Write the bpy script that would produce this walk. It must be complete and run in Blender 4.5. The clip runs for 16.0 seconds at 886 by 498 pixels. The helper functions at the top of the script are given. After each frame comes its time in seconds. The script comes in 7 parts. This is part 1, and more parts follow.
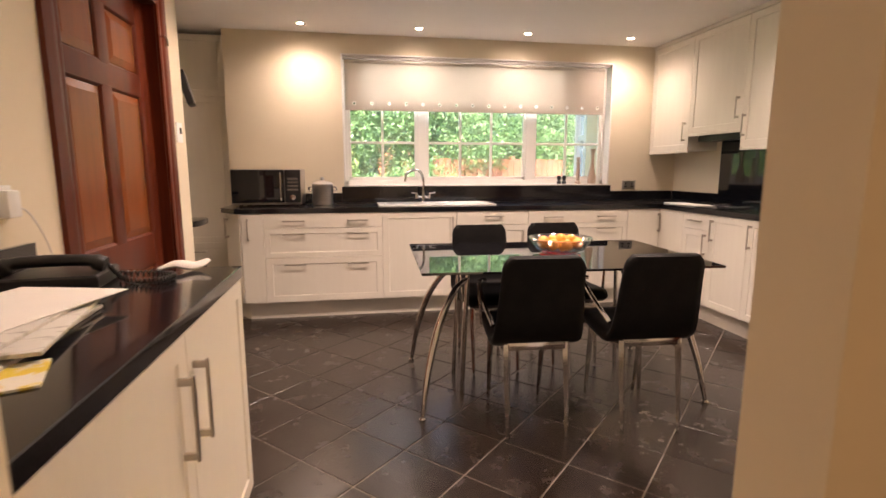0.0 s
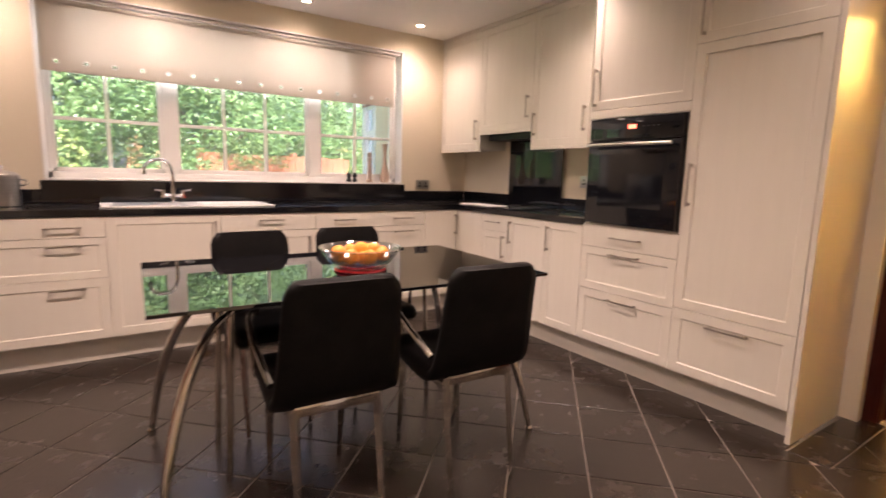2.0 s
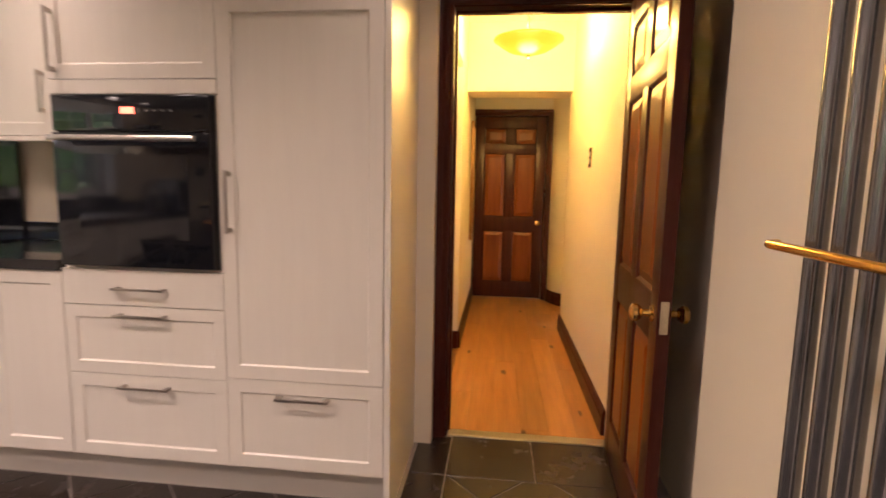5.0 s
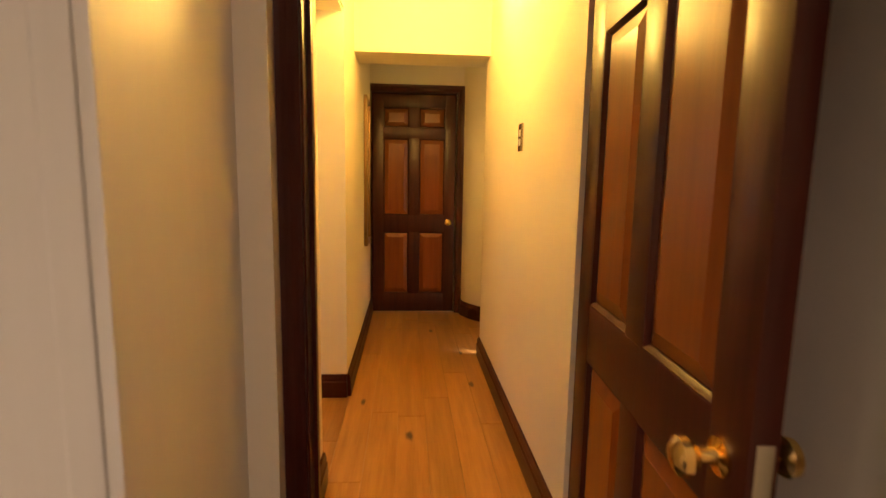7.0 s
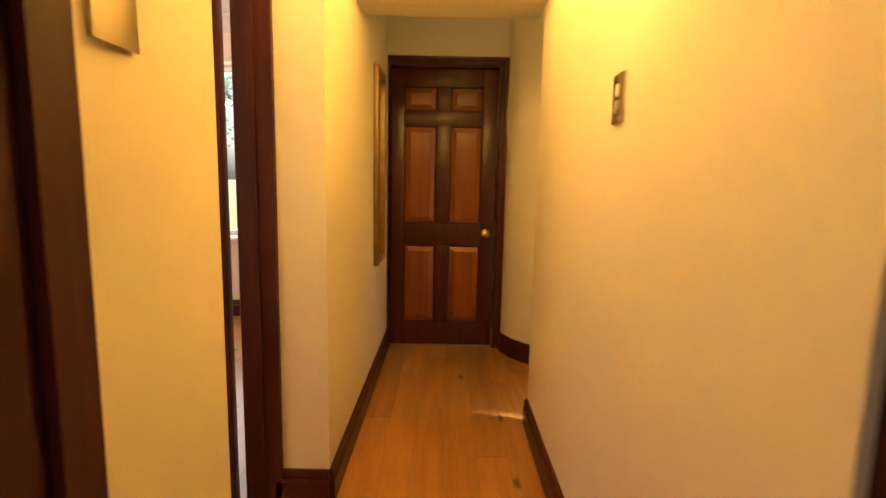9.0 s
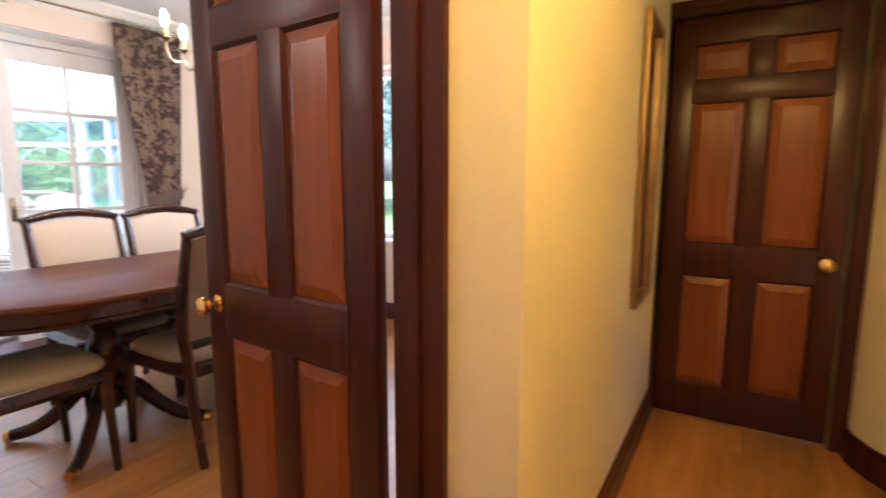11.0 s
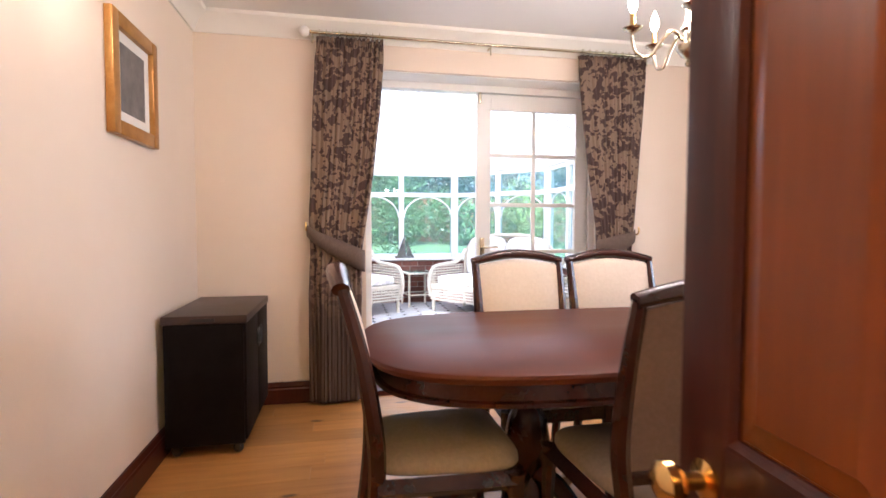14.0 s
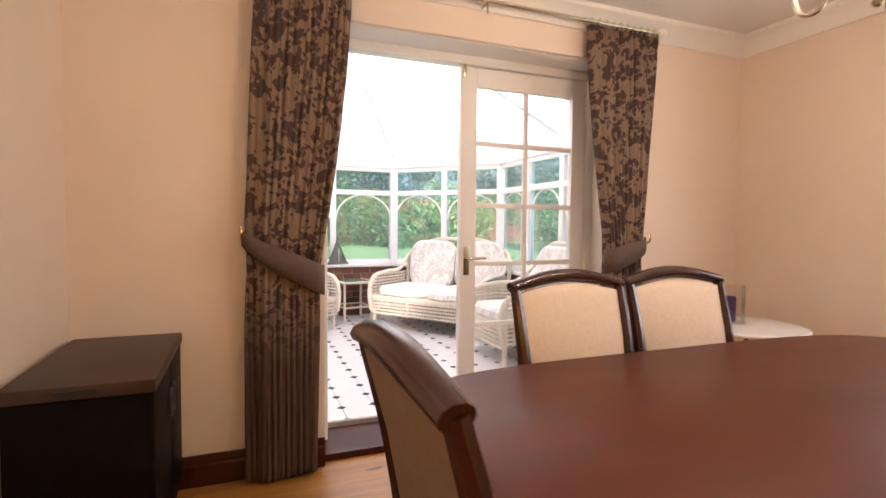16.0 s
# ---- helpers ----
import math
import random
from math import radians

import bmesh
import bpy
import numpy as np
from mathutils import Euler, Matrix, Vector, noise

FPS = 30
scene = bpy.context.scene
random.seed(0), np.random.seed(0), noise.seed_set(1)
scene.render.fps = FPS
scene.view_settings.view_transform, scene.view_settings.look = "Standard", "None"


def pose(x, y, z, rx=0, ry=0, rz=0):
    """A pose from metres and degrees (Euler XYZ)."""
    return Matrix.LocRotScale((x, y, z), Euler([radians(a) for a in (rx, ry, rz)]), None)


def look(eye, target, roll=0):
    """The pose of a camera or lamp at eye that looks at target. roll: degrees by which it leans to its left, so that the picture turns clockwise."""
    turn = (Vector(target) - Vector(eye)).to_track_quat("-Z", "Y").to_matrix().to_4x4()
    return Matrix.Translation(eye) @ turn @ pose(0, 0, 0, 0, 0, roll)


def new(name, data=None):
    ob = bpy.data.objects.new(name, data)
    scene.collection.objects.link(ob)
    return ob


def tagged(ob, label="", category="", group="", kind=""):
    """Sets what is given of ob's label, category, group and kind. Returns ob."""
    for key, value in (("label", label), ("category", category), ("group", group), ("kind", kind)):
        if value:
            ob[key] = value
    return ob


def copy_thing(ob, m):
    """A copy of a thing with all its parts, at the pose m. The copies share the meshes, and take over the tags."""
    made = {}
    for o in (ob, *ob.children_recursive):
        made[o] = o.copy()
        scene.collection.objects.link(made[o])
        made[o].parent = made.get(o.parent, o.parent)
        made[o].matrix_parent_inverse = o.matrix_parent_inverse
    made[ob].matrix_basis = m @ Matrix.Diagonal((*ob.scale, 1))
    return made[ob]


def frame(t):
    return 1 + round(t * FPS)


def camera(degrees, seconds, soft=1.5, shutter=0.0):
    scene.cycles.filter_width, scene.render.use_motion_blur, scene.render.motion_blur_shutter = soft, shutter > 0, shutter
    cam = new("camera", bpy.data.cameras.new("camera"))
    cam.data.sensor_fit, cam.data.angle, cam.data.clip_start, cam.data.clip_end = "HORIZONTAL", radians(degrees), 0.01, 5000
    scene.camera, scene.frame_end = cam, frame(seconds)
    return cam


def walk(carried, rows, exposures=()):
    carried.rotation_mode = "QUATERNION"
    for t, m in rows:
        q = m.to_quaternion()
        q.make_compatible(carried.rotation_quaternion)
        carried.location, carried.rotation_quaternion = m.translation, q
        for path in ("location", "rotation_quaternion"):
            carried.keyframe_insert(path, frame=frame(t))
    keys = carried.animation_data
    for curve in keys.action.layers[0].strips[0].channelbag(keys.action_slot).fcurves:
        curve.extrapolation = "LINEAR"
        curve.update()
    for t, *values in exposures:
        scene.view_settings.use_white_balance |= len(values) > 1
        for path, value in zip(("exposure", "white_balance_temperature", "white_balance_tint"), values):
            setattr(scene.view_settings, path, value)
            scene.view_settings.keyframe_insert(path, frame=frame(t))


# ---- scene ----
cam = camera(82.9, 16.0, shutter=0.5)
PATH = [
    (0, (-0.024, 0.145, 1.217), (0.311, 2.091, 0.903), 0.0),
    (0.5, (0.005, 0.328, 1.187), (0.444, 2.261, 0.92), 0.6),
    (1, (0.03, 0.512, 1.178), (0.699, 2.373, 0.878), 2.1),
    (1.5, (0.088, 0.653, 1.165), (0.988, 2.411, 0.85), 1.9),
    (2, (0.185, 0.782, 1.16), (1.293, 2.421, 0.866), 1.5),
    (2.5, (0.307, 0.855, 1.177), (1.613, 2.345, 0.903), 1.3),
    (3, (0.39, 0.905, 1.187), (1.887, 2.205, 0.917), 1.8),
    (3.5, (0.468, 1.015, 1.198), (2.165, 2.04, 0.933), 1.9),
    (4, (0.603, 1.136, 1.212), (2.444, 1.879, 0.971), 0.4),
    (4.5, (0.781, 1.229, 1.213), (2.717, 1.684, 0.999), 0.4),
    (5, (0.987, 1.276, 1.21), (2.959, 1.492, 0.961), 1.1),
    (5.2, (1.069, 1.283, 1.204), (3.049, 1.411, 0.953), 1.4),
    (7.3, (2.096, 1.21, 1.204), (4.074, 1.062, 0.938), 0.9),
    (7.5, (2.191, 1.198, 1.203), (4.169, 1.05, 0.946), 0.7),
    (8, (2.436, 1.163, 1.207), (4.416, 1.006, 0.969), -0.1),
    (8.2, (2.533, 1.146, 1.201), (4.512, 0.99, 0.961), 0.3),
    (10.3, (3.505, 1.153, 1.188), (5.397, 1.735, 0.93), 0.9),
    (10.5, (3.577, 1.174, 1.188), (5.440, 1.862, 0.946), 0.9),
    (11, (3.745, 1.198, 1.204), (5.445, 2.214, 0.928), 0.1),
    (11.5, (3.884, 1.257, 1.193), (5.351, 2.600, 0.977), -0.2),
    (12, (4.008, 1.345, 1.182), (5.146, 2.980, 0.998), 0.3),
    (12.5, (4.098, 1.462, 1.166), (4.918, 3.277, 0.977), -0.7),
    (13, (4.156, 1.589, 1.169), (4.725, 3.499, 1.004), -0.7),
    (13.5, (4.203, 1.79, 1.165), (4.615, 3.743, 1.031), 0.3),
    (14, (4.216, 1.989, 1.155), (4.604, 3.949, 1.065), 0.1),
    (14.5, (4.172, 2.194, 1.145), (4.647, 4.136, 1.1), 1.3),
    (15, (4.107, 2.399, 1.161), (4.671, 4.318, 1.129), 1.0),
    (15.5, (4.035, 2.633, 1.164), (4.698, 4.52, 1.141), 0.6),
    (16, (3.997, 2.873, 1.19), (4.734, 4.73, 1.099), 0.5),
]
walk(cam, [(t, look(eye, target, roll)) for t, eye, target, roll in PATH],
     [(0, 2.4, 6600, 17), (0.5, 2.3, 5900, 16), (1.5, 2.25, 6400, 20), (3.5, 2.2, 6500, 23), (5.2, 2.1, 6200, 21), (7.3, 1.75, 7200, 16), (8.4, 1.75, 7200, 16),
      (10.3, 1.9, 6300, 12), (11, 1.92, 5450, 13), (11.5, 1.97, 5050, 14), (12.5, 2.08, 5200, 14), (14, 1.92, 5750, 17), (15, 1.74, 6700, 20), (16, 1.45, 7100, 22)])

# ---- world, sun, lamps ----
world = bpy.data.worlds.new("world")
scene.world = world
world.use_nodes = True
wn = world.node_tree
sky = wn.nodes.new("ShaderNodeTexSky")
sky.sky_type, sky.sun_disc = "NISHITA", False
sky.sun_elevation, sky.sun_rotation = radians(46), radians(197)
sky.air_density, sky.dust_density = 1.0, 4.0
wn.links.new(sky.outputs[0], wn.nodes["Background"].inputs[0])
wn.nodes["Background"].inputs[1].default_value = 0.15
sun = new("sun", bpy.data.lights.new("sun", "SUN"))
sun.data.energy, sun.data.angle, sun.data.color = 5.0, radians(8), (1.0, 0.97, 0.92)
sun.matrix_world = look((0, 0, 20), (5.6, 18.3, 0))

WARM, YELLOW, CANDLE = (1.0, 0.77, 0.63), (1.0, 0.62, 0.145), (1.0, 0.80, 0.68)


def lamp(name, kind, place, energy, colour, size=0.05, target=None, spread=110, blend=0.6):
    data = bpy.data.lights.new(name, kind)
    data.energy, data.color = energy, colour
    if kind == "AREA":
        data.size = size
    else:
        data.shadow_soft_size = size
    if kind == "SPOT":
        data.spot_size, data.spot_blend = radians(spread), blend
    ob = new(name, data)
    ob.matrix_world = look(place, target) if target else pose(*place)
    return ob


SPOTS = [(x, y) for y in (4.62, 3.0, 1.45) for x in (-0.44, 0.54, 1.51, 2.49)]
for sx, sy in SPOTS:
    lamp("downlight_lamp", "SPOT", (sx, sy, 2.375), (11 if sx < 0 or sx > 2 else 8.5) if sy > 4 else (11 if sx > 2 else 32 if sx > 0 else 23) if sy > 2 else 5 if sx < 0 or sx > 2 else 17, WARM, 0.09, (sx, sy, 0), 160 if sy > 4 else 140, 1.0)
lamp("entry_lamp", "SPOT", (-0.1, -0.7, 2.36), 8, (1.0, 0.64, 0.36), 0.04, (-0.1, -0.6, 0), 130, 0.7)
lamp("hall_bowl_lamp", "POINT", (4.2, 1.13, 2.20), 18.5, YELLOW, 0.08)
# Added fill below the bowl, in place of light passing through its glass.
lamp("hall_bowl_fill", "POINT", (4.2, 1.13, 1.92), 6, YELLOW, 0.1)
# Weak fill added to lift the far hall end; it has no fitting.
lamp("hall_end_fill", "POINT", (6.0, 1.0, 2.1), 0.2, YELLOW, 0.06)


def daylight(name, place, target, sx, sy, energy):
    ob = lamp(name, "AREA", place, energy, (0.86, 0.93, 1.0), sx, target)
    ob.data.shape, ob.data.size_y = "RECTANGLE", sy


daylight("side_window_light", (7.6, 3.6, 1.5), (5.5, 3.6, 1.0), 1.2, 1.4, 11)
daylight("blind_window_light", (1.02, 4.99, 1.97), (1.02, 4.0, 1.9), 1.95, 0.36, 8)


# ---- materials ----
def material(name, colour, rough=0.5, metal=0.0, second=None, scale=8.0, detail=4.0, bump=0.0, bump_scale=None,
             stretch=(1, 1, 1), spec=0.5, coat=0.0, vary=0.0, low=0.35, high=0.7, loose=False):
    m = bpy.data.materials.new(name)
    m.use_nodes = True
    nt = m.node_tree
    b = nt.nodes["Principled BSDF"]
    b.inputs["Roughness"].default_value = rough
    b.inputs["Metallic"].default_value = metal
    b.inputs["Specular IOR Level"].default_value = spec
    b.inputs["Coat Weight"].default_value = coat
    b.inputs["Coat Roughness"].default_value = 0.26
    b.inputs["Base Color"].default_value = (*colour, 1)
    tc = nt.nodes.new("ShaderNodeTexCoord")
    mp = nt.nodes.new("ShaderNodeMapping")
    mp.inputs["Scale"].default_value = stretch
    if loose:
        geo, one, add = nt.nodes.new("ShaderNodeNewGeometry"), nt.nodes.new("ShaderNodeObjectInfo"), nt.nodes.new("ShaderNodeVectorMath")
        add.operation = "MULTIPLY_ADD"
        add.inputs[1].default_value = (31, 17, 5)
        nt.links.new(one.outputs["Random"], add.inputs[0])
        nt.links.new(geo.outputs["Position"], add.inputs[2])
        nt.links.new(add.outputs[0], mp.inputs[0])
    else:
        nt.links.new(tc.outputs["Object"], mp.inputs[0])
    out = None
    if second:
        n = nt.nodes.new("ShaderNodeTexNoise")
        n.inputs["Scale"].default_value, n.inputs["Detail"].default_value = scale, detail
        n.inputs["Roughness"].default_value = 0.65
        nt.links.new(mp.outputs[0], n.inputs["Vector"])
        r = nt.nodes.new("ShaderNodeValToRGB")
        r.color_ramp.elements[0].position, r.color_ramp.elements[0].color = low, (*colour, 1)
        r.color_ramp.elements[1].position, r.color_ramp.elements[1].color = high, (*second, 1)
        nt.links.new(n.outputs["Fac"], r.inputs[0])
        out = r.outputs[0]
        rr = nt.nodes.new("ShaderNodeMapRange")
        rr.inputs["To Min"].default_value, rr.inputs["To Max"].default_value = max(rough - 0.06, 0.02), min(rough + 0.08, 1)
        nt.links.new(n.outputs["Fac"], rr.inputs["Value"])
        nt.links.new(rr.outputs[0], b.inputs["Roughness"])
    if vary:
        oi = nt.nodes.new("ShaderNodeObjectInfo")
        hs = nt.nodes.new("ShaderNodeHueSaturation")
        mr = nt.nodes.new("ShaderNodeMapRange")
        mr.inputs["To Min"].default_value, mr.inputs["To Max"].default_value = 1 - vary, 1 + vary
        nt.links.new(oi.outputs["Random"], mr.inputs["Value"])
        nt.links.new(mr.outputs[0], hs.inputs["Value"])
        hs.inputs["Color"].default_value = (*colour, 1)
        if out:
            nt.links.new(out, hs.inputs["Color"])
        out = hs.outputs[0]
    if out:
        nt.links.new(out, b.inputs["Base Color"])
    if bump:
        n2 = nt.nodes.new("ShaderNodeTexNoise")
        n2.inputs["Scale"].default_value, n2.inputs["Detail"].default_value = bump_scale or scale * 4, 3
        nt.links.new(mp.outputs[0], n2.inputs["Vector"])
        bp = nt.nodes.new("ShaderNodeBump")
        bp.inputs["Strength"].default_value, bp.inputs["Distance"].default_value = bump, 0.004
        nt.links.new(n2.outputs["Fac"], bp.inputs["Height"])
        nt.links.new(bp.outputs[0], b.inputs["Normal"])
    return m


def glowing(name, colour, strength, base=(0.9, 0.85, 0.7)):
    m = material(name, base, 0.4)
    b = m.node_tree.nodes["Principled BSDF"]
    b.inputs["Emission Color"].default_value = (*colour, 1)
    b.inputs["Emission Strength"].default_value = strength
    return m


def glass_material(name, colour=(1, 1, 1), rough=0.0, mix=0.9):
    m = bpy.data.materials.new(name)
    m.use_nodes = True
    nt = m.node_tree
    nt.nodes.remove(nt.nodes["Principled BSDF"])
    t = nt.nodes.new("ShaderNodeBsdfTransparent")
    t.inputs[0].default_value = (*colour, 1)
    g = nt.nodes.new("ShaderNodeBsdfGlossy")
    g.inputs["Roughness"].default_value = rough
    lw = nt.nodes.new("ShaderNodeLayerWeight")
    lw.inputs["Blend"].default_value = 0.5
    pw = nt.nodes.new("ShaderNodeMath")
    pw.operation = "POWER"
    pw.inputs[1].default_value = 4.0
    nt.links.new(lw.outputs["Facing"], pw.inputs[0])
    f = nt.nodes.new("ShaderNodeMath")
    f.operation = "MULTIPLY_ADD"
    f.inputs[1].default_value, f.inputs[2].default_value = 0.85, 0.05
    nt.links.new(pw.outputs[0], f.inputs[0])
    x = nt.nodes.new("ShaderNodeMixShader")
    nt.links.new(f.outputs[0], x.inputs[0])
    nt.links.new(t.outputs[0], x.inputs[1])
    nt.links.new(g.outputs[0], x.inputs[2])
    nt.links.new(x.outputs[0], nt.nodes["Material Output"].inputs[0])
    return m


def veiled(m, weight):
    """Mixes a thin pale veil into a pane to imitate outdoor glare and haze."""
    nt = m.node_tree
    old = nt.nodes["Material Output"].inputs[0].links[0].from_socket
    t = nt.nodes.new("ShaderNodeBsdfTranslucent")
    t.inputs[0].default_value = (0.78, 0.89, 1.0, 1)
    x = nt.nodes.new("ShaderNodeMixShader")
    x.inputs[0].default_value = weight
    nt.links.new(old, x.inputs[1])
    nt.links.new(t.outputs[0], x.inputs[2])
    nt.links.new(x.outputs[0], nt.nodes["Material Output"].inputs[0])
    return m


def knots(m):
    """Dark knots and short cracks along the grain."""
    nt = m.node_tree
    b = nt.nodes["Principled BSDF"]
    old = b.inputs["Base Color"].links[0].from_socket
    tc = nt.nodes.new("ShaderNodeNewGeometry")
    mp = nt.nodes.new("ShaderNodeMapping")
    mp.inputs["Scale"].default_value = (0.9, 3.2, 1)
    nt.links.new(tc.outputs["Position"], mp.inputs[0])
    wob = nt.nodes.new("ShaderNodeTexNoise")
    wob.inputs["Scale"].default_value = 6
    nt.links.new(mp.outputs[0], wob.inputs["Vector"])
    add = nt.nodes.new("ShaderNodeMixRGB")
    add.inputs[0].default_value = 0.10
    nt.links.new(mp.outputs[0], add.inputs[1])
    nt.links.new(wob.outputs["Color"], add.inputs[2])
    v = nt.nodes.new("ShaderNodeTexVoronoi")
    v.voronoi_dimensions = "2D"
    v.inputs["Scale"].default_value = 1.0
    nt.links.new(add.outputs[0], v.inputs["Vector"])
    r = nt.nodes.new("ShaderNodeValToRGB")
    r.color_ramp.elements[0].position, r.color_ramp.elements[0].color = 0.02, (1, 1, 1, 1)
    r.color_ramp.elements[1].position, r.color_ramp.elements[1].color = 0.045, (0, 0, 0, 1)
    nt.links.new(v.outputs["Distance"], r.inputs[0])
    mix = nt.nodes.new("ShaderNodeMixRGB")
    nt.links.new(r.outputs[0], mix.inputs[0])
    nt.links.new(old, mix.inputs[1])
    mix.inputs[2].default_value = (0.07, 0.03, 0.012, 1)
    nt.links.new(mix.outputs[0], b.inputs["Base Color"])


def scuffs(m, pale):
    """Small pale scratches and chips."""
    nt = m.node_tree
    b = nt.nodes["Principled BSDF"]
    old = b.inputs["Base Color"].links[0].from_socket
    geo = nt.nodes.new("ShaderNodeNewGeometry")
    n = nt.nodes.new("ShaderNodeTexNoise")
    n.inputs["Scale"].default_value, n.inputs["Detail"].default_value, n.inputs["Distortion"].default_value = 26, 9, 0.3
    n.inputs["Roughness"].default_value = 0.75
    nt.links.new(geo.outputs["Position"], n.inputs["Vector"])
    r = nt.nodes.new("ShaderNodeValToRGB")
    r.color_ramp.elements[0].position, r.color_ramp.elements[0].color = 0.70, (0, 0, 0, 1)
    r.color_ramp.elements[1].position, r.color_ramp.elements[1].color = 0.86, (0.6, 0.6, 0.6, 1)
    nt.links.new(n.outputs["Fac"], r.inputs[0])
    mix = nt.nodes.new("ShaderNodeMixRGB")
    nt.links.new(r.outputs[0], mix.inputs[0])
    nt.links.new(old, mix.inputs[1])
    mix.inputs[2].default_value = (*pale, 1)
    nt.links.new(mix.outputs[0], b.inputs["Base Color"])


CREAM = material("cream_vinyl", (0.72, 0.68, 0.595), 0.38, second=(0.745, 0.705, 0.62), scale=3, stretch=(10, 10, 0.7), bump=0.03, bump_scale=30)
PLINTH = material("cream_plinth", (0.66, 0.62, 0.55), 0.45, second=(0.72, 0.68, 0.6), scale=2)
WALL = material("cream_wall_paint", (0.74, 0.655, 0.50), 0.75, second=(0.77, 0.69, 0.535), scale=1.3, bump=0.06, bump_scale=120)
DINING_WALL = material("magnolia_wall_paint", (0.76, 0.635, 0.515), 0.8, second=(0.79, 0.67, 0.555), scale=1.1, bump=0.06, bump_scale=120)
CEILING = material("white_ceiling_paint", (0.78, 0.76, 0.73), 0.85, second=(0.81, 0.79, 0.76), scale=1.0, bump=0.05, bump_scale=90)
PLASTER = material("white_cornice_plaster", (0.80, 0.77, 0.70), 0.6, second=(0.83, 0.80, 0.74), scale=3)
GRANITE = material("black_granite", (0.006, 0.006, 0.008), 0.08, second=(0.05, 0.05, 0.055), scale=160, detail=2, low=0.62, high=0.78, coat=0.3)
SLATE = material("dark_slate_tile", (0.015, 0.0100, 0.0075), 0.25, spec=0.7, second=(0.036, 0.025, 0.019), scale=9, detail=9, bump=0.12, bump_scale=45, vary=0.16, low=0.3, high=0.85, loose=True)
scuffs(SLATE, (0.20, 0.17, 0.15))
GROUT = material("pale_grey_grout", (0.19, 0.165, 0.14), 0.9, second=(0.25, 0.22, 0.19), scale=25)
MAHOG = material("dark_mahogany", (0.040, 0.0070, 0.0042), 0.36, second=(0.072, 0.0140, 0.0072), scale=2.6, detail=8, stretch=(9, 9, 0.7), coat=0.28, spec=0.16, bump=0.05)
RED_MAHOG = material("reddish_mahogany", (0.075, 0.013, 0.005), 0.36, second=(0.13, 0.025, 0.008), scale=2.6, detail=8, stretch=(9, 9, 0.7), coat=0.2, spec=0.2, bump=0.05)
MAHOG_PANEL = material("red_mahogany_panel", (0.175, 0.041, 0.0055), 0.30, second=(0.24, 0.062, 0.008), scale=2.2, detail=8, stretch=(11, 11, 0.7), coat=0.36, spec=0.22, bump=0.05)
TABLE_WOOD = material("polished_mahogany_veneer", (0.086, 0.0225, 0.0105), 0.42, second=(0.116, 0.0295, 0.0132), scale=1.6, detail=5, stretch=(0.8, 6, 6), coat=0.0, spec=0.2)
CHAIR_WOOD = material("dark_polished_chair_wood", (0.030, 0.008, 0.005), 0.24, second=(0.06, 0.015, 0.008), scale=6, detail=6, coat=0.2)
OAK = material("oak_plank", (0.34, 0.148, 0.033), 0.33, second=(0.49, 0.238, 0.066), scale=2.0, detail=9, stretch=(0.9, 12, 6), vary=0.16, coat=0.15, bump=0.05, loose=True)
OAK_SIDE = OAK
knots(OAK)
CHROME = material("chrome", (0.62, 0.60, 0.58), 0.09, 1.0, second=(0.7, 0.68, 0.66), scale=5)
STEEL = material("brushed_steel", (0.50, 0.48, 0.45), 0.32, 1.0, second=(0.6, 0.58, 0.55), scale=6, stretch=(1, 1, 30))
BRONZE = material("satin_nickel_handle", (0.42, 0.38, 0.33), 0.3, 1.0, second=(0.5, 0.46, 0.4), scale=20)
BRASS = material("polished_brass", (0.78, 0.50, 0.16), 0.16, 1.0, second=(0.85, 0.58, 0.22), scale=9)
ANTIQUE = material("antique_brass", (0.56, 0.50, 0.38), 0.22, 1.0, second=(0.66, 0.60, 0.47), scale=9)
LEATHER = material("black_leather", (0.005, 0.005, 0.005), 0.5, second=(0.009, 0.008, 0.008), scale=14, bump=0.3, bump_scale=160, spec=0.08)
BLACK_GLASS = material("black_glass", (0.006, 0.007, 0.01), 0.03, second=(0.008, 0.009, 0.012), scale=2, spec=0.6)
TABLE_GLASS = material("black_mirror_glass", (0.004, 0.004, 0.005), 0.015)
TABLE_GLASS.node_tree.nodes["Principled BSDF"].inputs["IOR"].default_value = 2.1
BLACK = material("black_plastic", (0.010, 0.010, 0.011), 0.35, second=(0.018, 0.018, 0.019), scale=20)
UPVC = material("white_upvc", (0.80, 0.80, 0.80), 0.3, second=(0.84, 0.84, 0.84), scale=4)
WHITE_PAINT = material("white_gloss_paint", (0.78, 0.76, 0.72), 0.3, second=(0.82, 0.80, 0.76), scale=5)
WHITE_PLASTIC = material("white_plastic", (0.74, 0.74, 0.72), 0.35, second=(0.78, 0.78, 0.76), scale=9)
SINK_WHITE = material("white_composite_sink", (0.75, 0.75, 0.73), 0.2, second=(0.8, 0.8, 0.78), scale=8)
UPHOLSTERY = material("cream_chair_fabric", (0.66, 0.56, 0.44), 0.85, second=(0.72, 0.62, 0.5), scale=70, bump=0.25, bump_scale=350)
# Chair fabric for the backrest's rear, darkened to paint in the shade there.
SHADED_FABRIC = material("shaded_chair_fabric", (0.22, 0.152, 0.10), 0.85, second=(0.26, 0.18, 0.125), scale=70, bump=0.25, bump_scale=350)
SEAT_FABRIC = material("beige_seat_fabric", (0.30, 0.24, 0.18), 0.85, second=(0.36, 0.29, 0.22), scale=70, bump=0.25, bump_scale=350)
